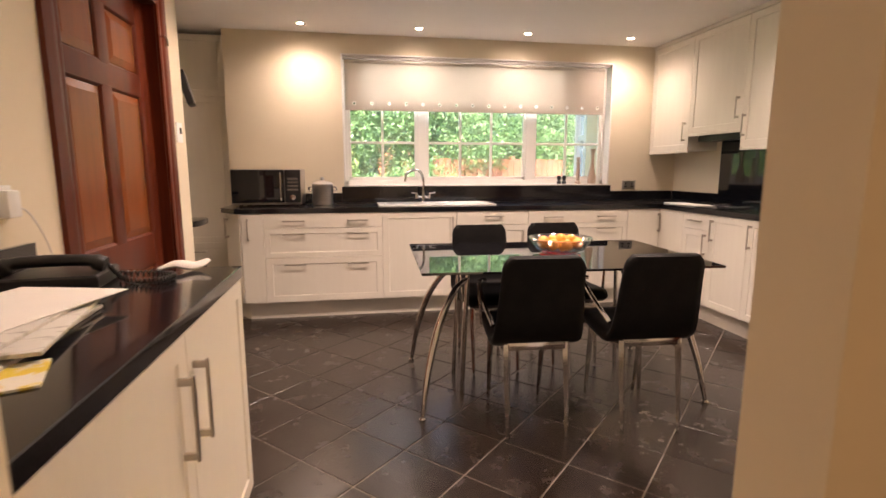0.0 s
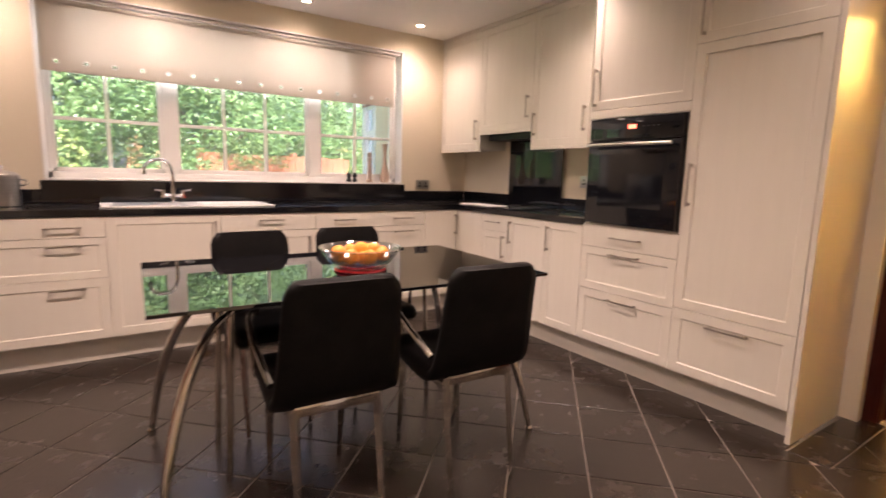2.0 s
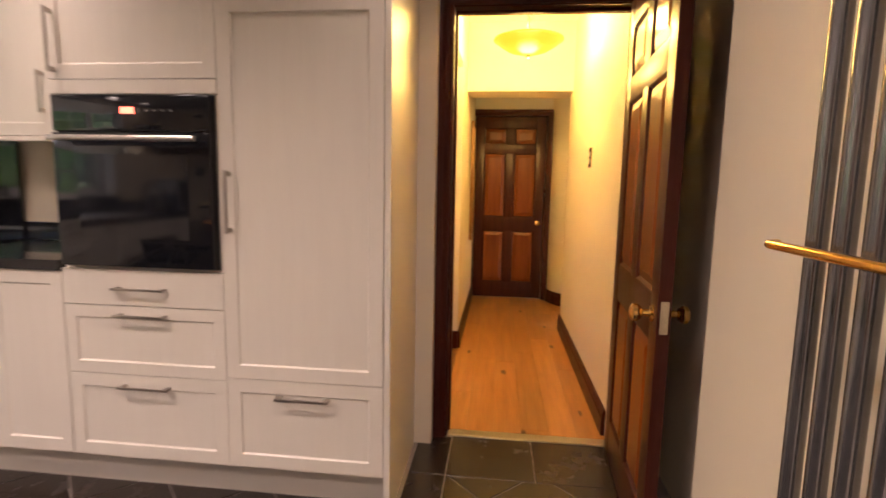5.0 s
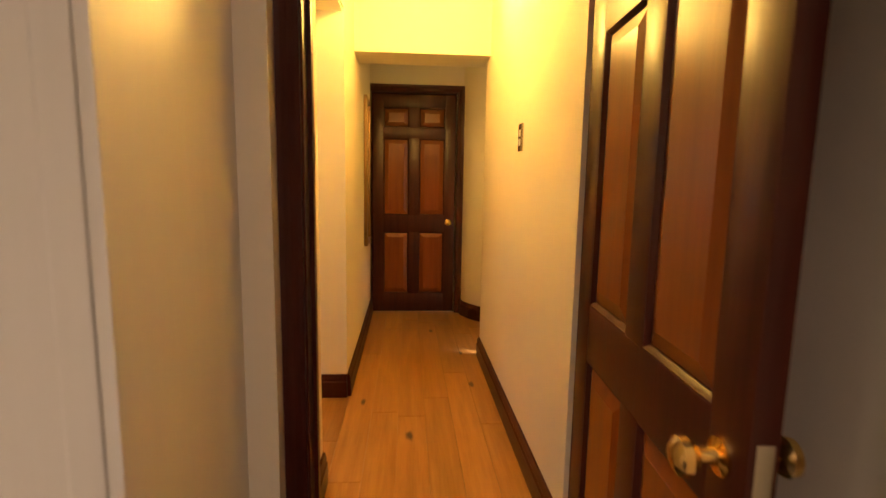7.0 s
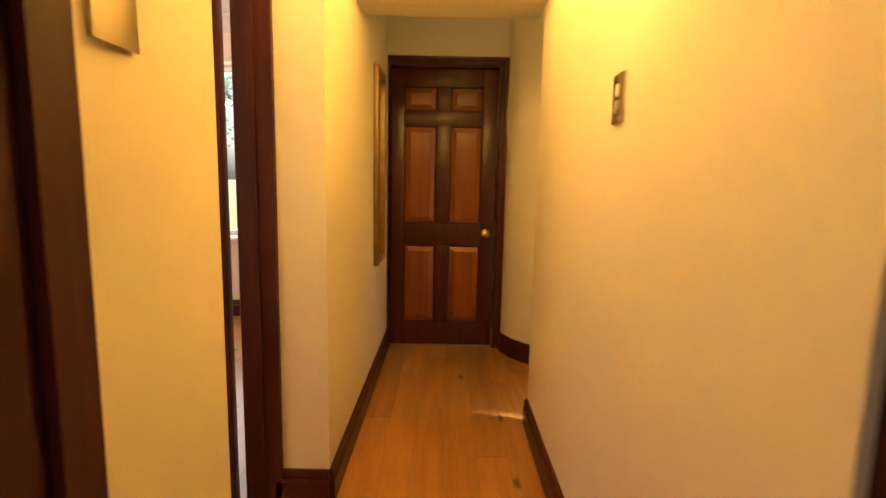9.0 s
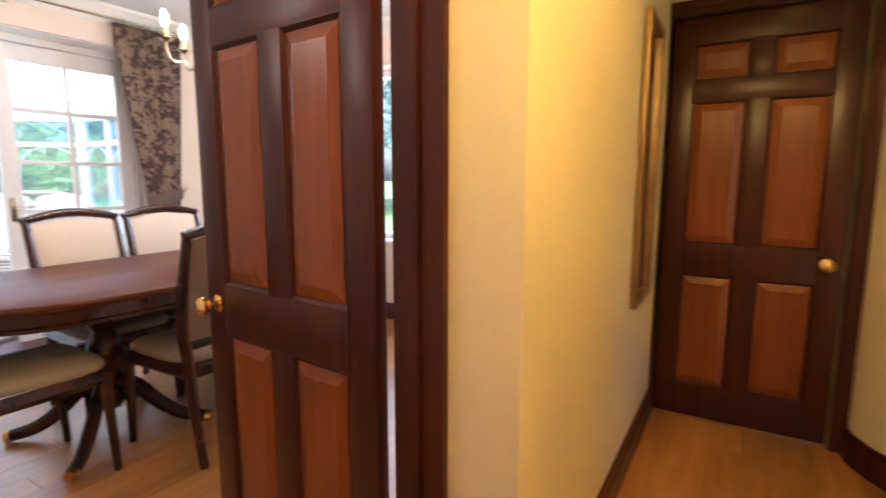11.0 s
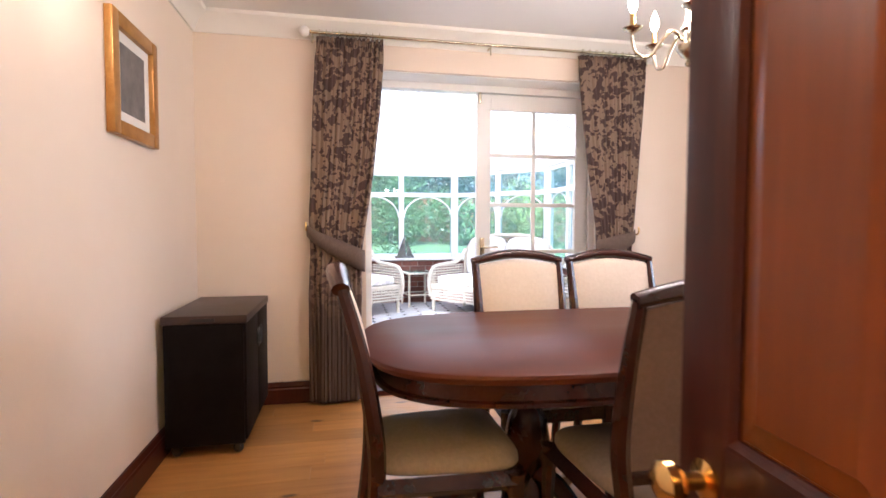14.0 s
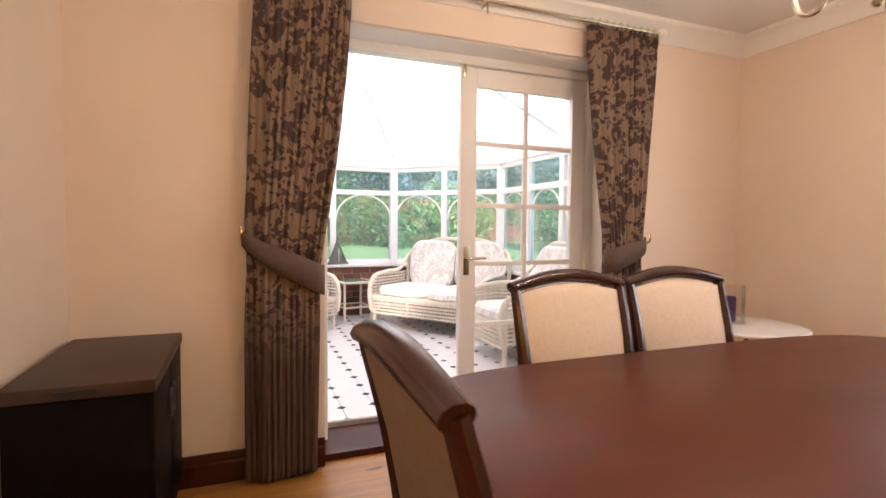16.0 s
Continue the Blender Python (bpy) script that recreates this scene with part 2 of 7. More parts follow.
# Paler than the body: the light reflected by the lid is painted in.
LIT_LID = material("lit_brown_cabinet_lid", (0.034, 0.017, 0.012), 0.42, second=(0.05, 0.026, 0.019), scale=9, bump=0.1, bump_scale=120)
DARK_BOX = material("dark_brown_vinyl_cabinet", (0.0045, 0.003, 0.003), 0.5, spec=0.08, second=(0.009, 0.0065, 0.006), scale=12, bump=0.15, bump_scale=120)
AGED_GILT = material("aged_gilt_frame", (0.20, 0.11, 0.035), 0.4, 0.3, second=(0.30, 0.17, 0.06), scale=10, bump=0.1)
GOLD_FRAME = material("gilt_wood_frame", (0.36, 0.16, 0.03), 0.3, 0.4, second=(0.52, 0.27, 0.07), scale=10, bump=0.1)
WICKER = material("whitewashed_wicker", (0.60, 0.54, 0.44), 0.6, second=(0.72, 0.67, 0.58), scale=40, bump=0.3)
ORANGE = material("orange_peel", (0.78, 0.25, 0.025), 0.4, second=(0.85, 0.34, 0.05), scale=18, bump=0.3, bump_scale=200, vary=0.2)
RED = material("red_glass_base", (0.30, 0.015, 0.02), 0.15, second=(0.4, 0.03, 0.03), scale=6)
PAPER = material("newsprint_paper", (0.62, 0.60, 0.56), 0.8, second=(0.40, 0.38, 0.36), scale=16, detail=6, low=0.56, high=0.62, stretch=(1, 3, 1))
PLAIN_PAPER = material("white_paper", (0.75, 0.72, 0.68), 0.8, second=(0.79, 0.76, 0.72), scale=4)
YELLOW_PAPER = material("yellow_paper", (0.75, 0.58, 0.06), 0.7, second=(0.78, 0.75, 0.66), scale=16, low=0.46, high=0.54)
GREY_METAL = material("grey_enamelled_tube", (0.22, 0.22, 0.23), 0.2, 0.85, second=(0.28, 0.28, 0.29), scale=8)
CANDLE_WAX = material("purple_candle_wax", (0.07, 0.02, 0.11), 0.5, second=(0.1, 0.035, 0.15), scale=9)
BRICK = material("red_brown_brick", (0.15, 0.055, 0.04), 0.85, second=(0.23, 0.09, 0.065), scale=14, vary=0.25, bump=0.4, bump_scale=60)
MORTAR = material("grey_mortar", (0.32, 0.28, 0.25), 0.95, second=(0.4, 0.36, 0.32), scale=30)
GRASS = material("mown_lawn_grass", (0.12, 0.20, 0.07), 0.95, second=(0.19, 0.28, 0.11), scale=3, detail=9, bump=0.5, bump_scale=60)
LEAF = material("green_leaf", (0.055, 0.13, 0.035), 0.5, second=(0.15, 0.25, 0.08), scale=1.6, detail=6)
LEAF_PALE = material("pale_green_leaf", (0.16, 0.25, 0.06), 0.5, second=(0.26, 0.33, 0.10), scale=1.6, detail=6)
# Far trees: the bluish haze of distance is put into the leaf colour.
LEAF_FAR = material("haze_tinted_leaf", (0.07, 0.125, 0.105), 0.6, second=(0.15, 0.23, 0.20), scale=1.2, detail=6)
LEAF_DARK = material("dark_conifer_leaf", (0.025, 0.06, 0.02), 0.6, second=(0.05, 0.10, 0.035), scale=1.4, detail=6)
BARK = material("brown_bark", (0.09, 0.06, 0.04), 0.9, second=(0.15, 0.11, 0.08), scale=12, bump=0.5)
FENCE = material("stained_fence_board", (0.28, 0.10, 0.05), 0.8, second=(0.36, 0.15, 0.08), scale=4, stretch=(8, 8, 0.6), vary=0.2, bump=0.2)
CONS_TILE = material("white_ceramic_tile", (0.68, 0.68, 0.69), 0.15, second=(0.72, 0.72, 0.73), scale=5)
DOT_TILE = material("slate_blue_dot_tile", (0.05, 0.055, 0.075), 0.2, second=(0.07, 0.075, 0.095), scale=9)
MIRROR = material("mirror_silver", (0.85, 0.85, 0.85), 0.02, 1.0)
RED_TRIM = material("dark_red_trim", (0.20, 0.035, 0.03), 0.4, second=(0.25, 0.05, 0.04), scale=6)
GLASS = glass_material("clear_glass")
HAZE_GLASS = veiled(glass_material("haze_veiled_conservatory_glass", (0.74, 0.87, 0.95)), 0.12)
WINDOW_GLASS = veiled(glass_material("haze_veiled_window_glass"), 0.05)
BOWL_GLASS = glass_material("thick_bowl_glass", (0.86, 0.89, 0.9), 0.03, 0.9)
BOWL_GLASS.node_tree.nodes["Math.001"].inputs[2].default_value = 0.34
SPOT_GLOW = glowing("spot_lamp_glow", (1.0, 0.86, 0.66), 14)
BULB_GLOW = glowing("bulb_glow", (1.0, 0.86, 0.64), 22)
HALL_GLOW = glowing("amber_glass_bowl_glow", (1.0, 0.42, 0.015), 0.42, (0.07, 0.03, 0.003))
LED_RED = glowing("red_display_glow", (1.0, 0.08, 0.04), 2.5, (0.3, 0.02, 0.02))


def translucent(name, colour, weight):
    m = material(name, colour, 0.4)
    m.node_tree.nodes["Principled BSDF"].inputs["Transmission Weight"].default_value = 0.0
    nt = m.node_tree
    t = nt.nodes.new("ShaderNodeBsdfTranslucent")
    t.inputs[0].default_value = (*colour, 1)
    x = nt.nodes.new("ShaderNodeMixShader")
    x.inputs[0].default_value = weight
    nt.links.new(nt.nodes["Principled BSDF"].outputs[0], x.inputs[1])
    nt.links.new(t.outputs[0], x.inputs[2])
    nt.links.new(x.outputs[0], nt.nodes["Material Output"].inputs[0])
    return m


POLY_ROOF = translucent("white_polycarbonate", (0.95, 0.95, 0.96), 0.9)
BLIND = translucent("grey_beige_blind_fabric", (0.55, 0.50, 0.43), 0.3)


def floral(name, ground, leaf, hem=None, hem_z=0.0):
    """Printed cloth: clustered leaves on a plain ground, with a plain hem band below hem_z."""
    m = material(name, ground, 0.9)
    nt = m.node_tree
    b = nt.nodes["Principled BSDF"]
    tc = nt.nodes.new("ShaderNodeTexCoord")
    mp = nt.nodes.new("ShaderNodeMapping")
    mp.inputs["Scale"].default_value = (1, 0.3, 0.85)
    nt.links.new(tc.outputs["Object"], mp.inputs[0])
    n = nt.nodes.new("ShaderNodeTexNoise")
    n.inputs["Scale"].default_value, n.inputs["Detail"].default_value, n.inputs["Distortion"].default_value = 16, 3, 1.0
    nt.links.new(mp.outputs[0], n.inputs["Vector"])
    wob = nt.nodes.new("ShaderNodeTexNoise")
    wob.inputs["Scale"].default_value, wob.inputs["Detail"].default_value = 22, 2
    nt.links.new(mp.outputs[0], wob.inputs["Vector"])
    bend = nt.nodes.new("ShaderNodeMixRGB")
    bend.inputs[0].default_value = 0.06
    nt.links.new(mp.outputs[0], bend.inputs[1])
    nt.links.new(wob.outputs["Color"], bend.inputs[2])
    v = nt.nodes.new("ShaderNodeTexVoronoi")
    v.inputs["Scale"].default_value = 38
    nt.links.new(bend.outputs[0], v.inputs["Vector"])
    mul = nt.nodes.new("ShaderNodeMath")
    mul.operation = "MULTIPLY_ADD"
    mul.inputs[1].default_value = -0.34
    nt.links.new(v.outputs["Distance"], mul.inputs[0])
    nt.links.new(n.outputs["Fac"], mul.inputs[2])
    r = nt.nodes.new("ShaderNodeValToRGB")
    r.color_ramp.elements[0].position, r.color_ramp.elements[0].color = 0.325, (*ground, 1)
    r.color_ramp.elements[1].position, r.color_ramp.elements[1].color = 0.35, (*leaf, 1)
    nt.links.new(mul.outputs[0], r.inputs[0])
    out = r.outputs[0]
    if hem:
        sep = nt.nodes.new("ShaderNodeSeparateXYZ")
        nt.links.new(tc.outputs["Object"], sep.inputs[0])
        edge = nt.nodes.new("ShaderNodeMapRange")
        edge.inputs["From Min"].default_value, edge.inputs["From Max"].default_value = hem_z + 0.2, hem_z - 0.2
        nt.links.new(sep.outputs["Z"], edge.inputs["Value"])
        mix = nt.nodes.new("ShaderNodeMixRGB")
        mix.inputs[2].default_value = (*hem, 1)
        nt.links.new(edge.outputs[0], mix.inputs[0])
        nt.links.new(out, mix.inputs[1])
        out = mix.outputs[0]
    nt.links.new(out, b.inputs["Base Color"])
    w = nt.nodes.new("ShaderNodeTexNoise")
    w.inputs["Scale"].default_value = 300
    nt.links.new(tc.outputs["Object"], w.inputs["Vector"])
    bp = nt.nodes.new("ShaderNodeBump")
    bp.inputs["Strength"].default_value, bp.inputs["Distance"].default_value = 0.2, 0.002
    nt.links.new(w.outputs["Fac"], bp.inputs["Height"])
    nt.links.new(bp.outputs[0], b.inputs["Normal"])
    return m


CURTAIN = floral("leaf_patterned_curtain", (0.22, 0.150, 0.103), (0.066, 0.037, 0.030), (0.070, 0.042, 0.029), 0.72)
CURTAIN_PLAIN = material("taupe_tieback_fabric", (0.10, 0.066, 0.048), 0.85, second=(0.13, 0.088, 0.064), scale=60, bump=0.2, bump_scale=300)
CUSHION = floral("pale_printed_cushion", (0.76, 0.74, 0.71), (0.60, 0.57, 0.55))


# ---- mesh helpers ----
def box(bm, x0, y0, z0, x1, y1, z1, bevel=0.0):
    vs = [bm.verts.new(p) for p in ((x0, y0, z0), (x1, y0, z0), (x1, y1, z0), (x0, y1, z0), (x0, y0, z1), (x1, y0, z1), (x1, y1, z1), (x0, y1, z1))]
    fs = [bm.faces.new([vs[i] for i in q]) for q in ((3, 2, 1, 0), (4, 5, 6, 7), (0, 1, 5, 4), (1, 2, 6, 5), (2, 3, 7, 6), (3, 0, 4, 7))]
    if bevel:
        bmesh.ops.bevel(bm, geom=list({e for f in fs for e in f.edges}), offset=bevel, segments=2, profile=0.6, affect="EDGES")
    return fs


def lathe(bm, profile, centre=(0, 0, 0), segments=24):
    rings = []
    for r, z in profile:
        if r < 1e-5:
            rings.append([bm.verts.new((centre[0], centre[1], centre[2] + z))])
        else:
            rings.append([bm.verts.new((centre[0] + r * math.cos(2 * math.pi * i / segments), centre[1] + r * math.sin(2 * math.pi * i / segments), centre[2] + z)) for i in range(segments)])
    for a, b in zip(rings, rings[1:]):
        for i in range(segments):
            j = (i + 1) % segments
            if len(a) == 1 and len(b) == 1:
                continue
            if len(a) == 1:
                bm.faces.new((a[0], b[j], b[i]))
            elif len(b) == 1:
                bm.faces.new((a[i], a[j], b[0]))
            else:
                bm.faces.new((a[i], a[j], b[j], b[i]))


def tube(bm, points, radius, segments=10, closed=False, flat=1.0):
    """A tube along points; radius is a number or one number a point."""
    pts = [Vector(p) for p in points]
    radii = radius if isinstance(radius, (list, tuple)) else [radius] * len(pts)
    rings, up = [], None
    for i, p in enumerate(pts):
        if closed:
            d = (pts[(i + 1) % len(pts)] - pts[i - 1]).normalized()
        else:
            d = (pts[min(i + 1, len(pts) - 1)] - pts[max(i - 1, 0)]).normalized()
        if up is None:
            up = Vector((0, 0, 1)) if abs(d.z) < 0.9 else Vector((1, 0, 0))
        a = d.cross(up).normalized()
        up = a.cross(d).normalized()
        rings.append([bm.verts.new(p + radii[i] * (math.cos(2 * math.pi * k / segments) * a + flat * math.sin(2 * math.pi * k / segments) * up)) for k in range(segments)])
    pairs = list(zip(rings, rings[1:])) + ([(rings[-1], rings[0])] if closed else [])
    for a, b in pairs:
        for k in range(segments):
            j = (k + 1) % segments
            bm.faces.new((a[k], b[k], b[j], a[j]))
    if not closed:
        bm.faces.new(rings[0])
        bm.faces.new(rings[-1][::-1])


def curve_points(control, n=24):
    """Points along a smooth curve through the control points (Catmull-Rom)."""
    c = [Vector(p) for p in control]
    c = [2 * c[0] - c[1]] + c + [2 * c[-1] - c[-2]]
    out = []
    spans = len(c) - 3
    for i in range(n + 1):
        u = min(i / n * spans, spans - 1e-9)
        k = int(u)
        t = u - k
        p0, p1, p2, p3 = c[k:k + 4]
        out.append(0.5 * ((2 * p1) + (p2 - p0) * t + (2 * p0 - 5 * p1 + 4 * p2 - p3) * t * t + (3 * p1 - p0 - 3 * p2 + p3) * t ** 3))
    return out


def prism(bm, outline, z0, z1, bevel=0.0):
    low = [bm.verts.new((x, y, z0)) for x, y in outline]
    high = [bm.verts.new((x, y, z1)) for x, y in outline]
    fs = [bm.faces.new(low[::-1]), bm.faces.new(high)]
    for i in range(len(outline)):
        j = (i + 1) % len(outline)
        fs.append(bm.faces.new((low[i], low[j], high[j], high[i])))
    if bevel:
        bmesh.ops.bevel(bm, geom=list(set(fs[0].edges) | set(fs[1].edges)), offset=bevel, segments=3, profile=0.6, affect="EDGES")


def turned(bm, m, start=0):
    """Moves the vertices from index start on by the matrix m."""
    bm.verts.ensure_lookup_table()
    bmesh.ops.transform(bm, matrix=m, verts=bm.verts[start:])


def finish(name, bm, mat, smooth=35):
    bmesh.ops.recalc_face_normals(bm, faces=bm.faces[:])
    me = bpy.data.meshes.new(name)
    bm.to_mesh(me)
    bm.free()
    me.materials.append(mat)
    if smooth:
        me.shade_smooth()
        me.set_sharp_from_angle(angle=radians(smooth))
    return me


def thing(name, label, category, m=None, group="", kind=""):
    ob = new(name)
    ob.empty_display_size = 0.1
    if m is not None:
        ob.matrix_basis = m
    return tagged(ob, label, category, group, kind)


def part(name, bm, mat, parent, label="", m=None, smooth=35):
    ob = new(name, finish(name, bm, mat, smooth))
    ob.parent = parent
    if m is not None:
        ob.matrix_basis = m
    return tagged(ob, label)


def solo(name, bm, mat, label, category, m=None, kind="", group="", smooth=35):
    ob = new(name, finish(name, bm, mat, smooth))
    if m is not None:
        ob.matrix_basis = m
    return tagged(ob, label, category, group, kind)


def boxes(*items, bevel=0.0):
    bm = bmesh.new()
    for it in items:
        box(bm, *it, bevel=bevel)
    return bm


def structure(name, label, category, mat, *items, bevel=0.0):
    return solo(name, boxes(*items, bevel=bevel), mat, label, category, kind="structure", smooth=0)


# ---- large structure ----
KW, KE, CEIL = 4.90, 3.21, 2.40           # kitchen window wall, east wall, ceiling
DW, DL, DR, DS, DCEIL = 5.36, 3.315, 7.16, 1.87, 2.46
HS, HN, HCEIL = 0.722, 1.556, 2.50
WX0, WX1, WZ0, WZ1 = -0.13, 2.485, 1.06, 2.235    # kitchen window opening
FX0, FX1, FZ1 = 4.36, 6.12, 2.19                # french door opening

structure("wall_window", "cream painted kitchen wall round the wide window", "wall", WALL,
          (-1.12, KW, 0, WX0, KW + 0.3, 2.6), (WX1, KW, 0, KE, KW + 0.3, 2.6),
          (WX0, KW, 0, WX1, KW + 0.3, WZ0), (WX0, KW, WZ1, WX1, KW + 0.3, 2.6))
structure("wall_east", "cream painted wall between kitchen and dining room", "wall", WALL, (KE, 1.56, 0, DL - 0.004, KW + 0.3, 2.6))
structure("wall_dining_left", "plain magnolia dining room wall with a picture", "wall", DINING_WALL, (DL - 0.004, DS, 0, DL, DW, 2.6))
structure("wall_hall_door", "cream wall round the door from kitchen to hall", "wall", WALL,
          (3.29, 0.44, 0, 3.41, 0.675, 2.6), (3.29, 1.525, 0, 3.41, 1.75, 2.6), (3.29, 0.675, 2.02, 3.41, 1.525, 2.6))
structure("wall_radiator", "cream painted wall behind the column radiator", "wall", WALL,
          (0.418, 0.52, 0, 0.64, 0.634, 2.6), (0.64, 0.58, 0, 2.40, 0.70, 2.6), (2.40, 0.44, 0, 3.29, 0.56, 2.6), (2.28, 0.44, 0, 2.40, 0.579, 2.6), (-1.0, 0.58, 0, -0.392, 0.70, 2.6), (-0.392, 0.58, 2.12, 0.64, 0.70, 2.6))
structure("wall_left", "cream painted wall round a dark mahogany door", "wall", WALL,
          (-1.12, 0.58, 0, -1.0, 2.06, 2.6), (-1.12, 3.05, 0, -1.0, 3.36, 2.6), (-1.12, 2.06, 2.06, -1.0, 3.05, 2.6),
          (-1.9, 3.24, 0, -1.12, 3.36, 2.6), (-1.9, 3.36, 0, -1.8, 5.75, 2.6), (-1.8, 5.6, 0, -1.12, 5.75, 2.6), (-1.24, KW + 0.3, 0, -1.12, 5.6, 2.6))
structure("wall_entry", "cream walls of the lobby where the walk begins", "wall", WALL,
          (-1.0, -1.5, 0, 0.9, -1.4, 2.6), (-1.1, -1.5, 0, -1.0, 0.58, 2.6), (0.9, -1.5, 0, 1.0, 0.58, 2.6), (-2.1, 2.0, 0, -2.0, 3.3, 2.6))
structure("wall_hall_south", "plain cream hall wall with a light switch", "wall", WALL,
          (3.41, 0.6, 0, 5.30, HS, 2.6))
structure("wall_hall_north", "cream hall wall with a recessed dining room doorway", "wall", WALL,
          (3.41, HN, 0, 3.835, 1.75, 2.6), (4.65, HN, 0, 6.55, 1.75, 2.6), (3.835, HN, 2.06, 4.65, 1.75, 2.6))
structure("wall_dining_south", "magnolia dining room wall with the doorway to the hall", "wall", DINING_WALL,
          (DL, 1.75, 0, 3.835, DS, 2.6), (4.66, 1.75, 0, DR, DS, 2.6), (3.835, 1.75, 2.03, 4.66, DS, 2.6))
structure("wall_hall_end", "cream wall round the far hall door", "wall", WALL,
          (6.45, 0.30, 0, 6.57, 0.80, 2.6), (6.45, 1.545, 0, 6.57, HN, 2.6), (6.45, 0.80, 2.0, 6.57, 1.545, 2.6), (6.9, 0.5, 0, 7.0, 1.75, 2.6))
bm = bmesh.new()
arc = [(6.45, 0.74), (6.36, 0.725), (6.26, 0.68), (6.17, 0.61), (6.10, 0.52), (6.05, 0.44), (5.30, 0.44)]
prism(bm, arc + [(5.30, 0.30), (6.45, 0.30)], 0, 2.6)
solo("wall_hall_curve", bm, WALL, "curved cream wall beside the far hall door", "wall", kind="structure", smooth=50)
structure("hall_beam", "cream painted beam across the hall ceiling", "beam", WALL, (5.14, HS, 1.97, 5.46, HN, HCEIL))
structure("wall_dining_garden", "magnolia wall round the french doors", "wall", DINING_WALL,
          (DL, DW, 0, FX0, DW + 0.36, 2.6), (FX1, DW, 0, DR + 0.3, DW + 0.36, 2.6), (FX0, DW, FZ1, FX1, DW + 0.36, 2.6))
structure("wall_dining_right", "magnolia dining room wall with a side window", "wall", DINING_WALL,
          (DR, DS - 0.12, 0, DR + 0.3, 2.9, 2.6), (DR, 4.36, 0, DR + 0.3, DW, 2.6), (DR, 2.9, 0, DR + 0.3, 4.36, 0.66), (DR, 2.9, 2.12, DR + 0.3, 4.36, 2.6))
structure("ceiling_kitchen", "white painted kitchen ceiling", "ceiling", CEILING, (-2.1, -1.6, CEIL, 3.29, KW + 0.9, 2.62))
structure("ceiling_hall", "white painted hall ceiling", "ceiling", CEILING, (3.29, 0.2, HCEIL, 7.1, 1.80, 2.62))
structure("ceiling_dining", "white painted dining room ceiling", "ceiling", CEILING, (DL - 0.02, 1.80, DCEIL, DR + 0.3, DW + 0.36, 2.62))
structure("roof", "plain flat roof slab over the rooms", "roof", MORTAR, (-2.2, -1.7, 2.63, 7.5, 5.75, 2.8))
structure("floor_kitchen", "pale grout bed under dark slate tiles", "floor", GROUT, (-2.1, -1.6, -0.12, 3.35, KW + 0.9, -0.004))
structure("floor_hall", "oak plank floor of hall and dining room", "floor", OAK_SIDE, (3.35, 0.2, -0.12, DR + 0.3, DW + 0.04, -0.006))


def skirting(name, runs, mat=MAHOG, h=0.13):
    """Moulded skirting along runs (x0, y0, x1, y1) with the room on the left hand."""
    bm = bmesh.new()
    for x0, y0, x1, y1 in runs:
        a, b = Vector((x0, y0, 0)), Vector((x1, y1, 0))
        d = (b - a).normalized()
        n = Vector((-d.y, d.x, 0))
        prof = [(0, 0), (0.02, 0), (0.02, h * 0.66), (0.014, h * 0.74), (0.017, h * 0.8), (0.010, h), (0, h)]
        ra = [bm.verts.new(a + n * p + Vector((0, 0, q))) for p, q in prof]
        rb = [bm.verts.new(b + n * p + Vector((0, 0, q))) for p, q in prof]
        for i in range(len(prof)):
            j = (i + 1) % len(prof)
            bm.faces.new((ra[i], rb[i], rb[j], ra[j]))
        bm.faces.new(ra)
        bm.faces.new(rb[::-1])
    return solo(name, bm, mat, "dark mahogany moulded skirting board", "skirting", kind="structure", smooth=0)


skirting("baseboard_hall", [(3.41, HS, 5.30, HS), (6.45, HN, 4.65, HN), (4.65, HN, 4.65, 1.75), (3.835, 1.75, 3.835, HN), (3.835, HN, 3.41, HN)])
skirting("baseboard_curve", [(x0, y0, x1, y1) for (x1, y1), (x0, y0) in zip(arc, arc[1:])])
skirting("baseboard_dining", [(DL, DW, DL, DS), (FX0, DW, DL, DW), (DR, DW, FX1, DW), (DR, DS, DR, DW), (4.75, DS, DR, DS)], h=0.14)
skirting("baseboard_kitchen", [(3.29, 1.611, 3.29, 1.64)], h=0.12)

# cornice of the dining room
bm = bmesh.new()
prof = [(0, 0), (0, -0.115), (0.012, -0.115), (0.02, -0.10), (0.035, -0.072), (0.06, -0.045), (0.085, -0.03), (0.10, -0.022), (0.105, -0.01), (0.105, 0)]
corners = [(DL, DS), (DR, DS), (DR, DW), (DL, DW)]
inward = [(1, 1), (-1, 1), (-1, -1), (1, -1)]
rings = [[bm.verts.new((cx + p * ix, cy + p * iy, DCEIL + q)) for p, q in prof] for (cx, cy), (ix, iy) in zip(corners, inward)]
for a, b in zip(rings, rings[1:] + rings[:1]):
    for i in range(len(prof) - 1):
        bm.faces.new((a[i], b[i], b[i + 1], a[i + 1]))
solo("trim_cornice", bm, PLASTER, "white moulded plaster cornice round the ceiling", "cornice", kind="structure", smooth=30)


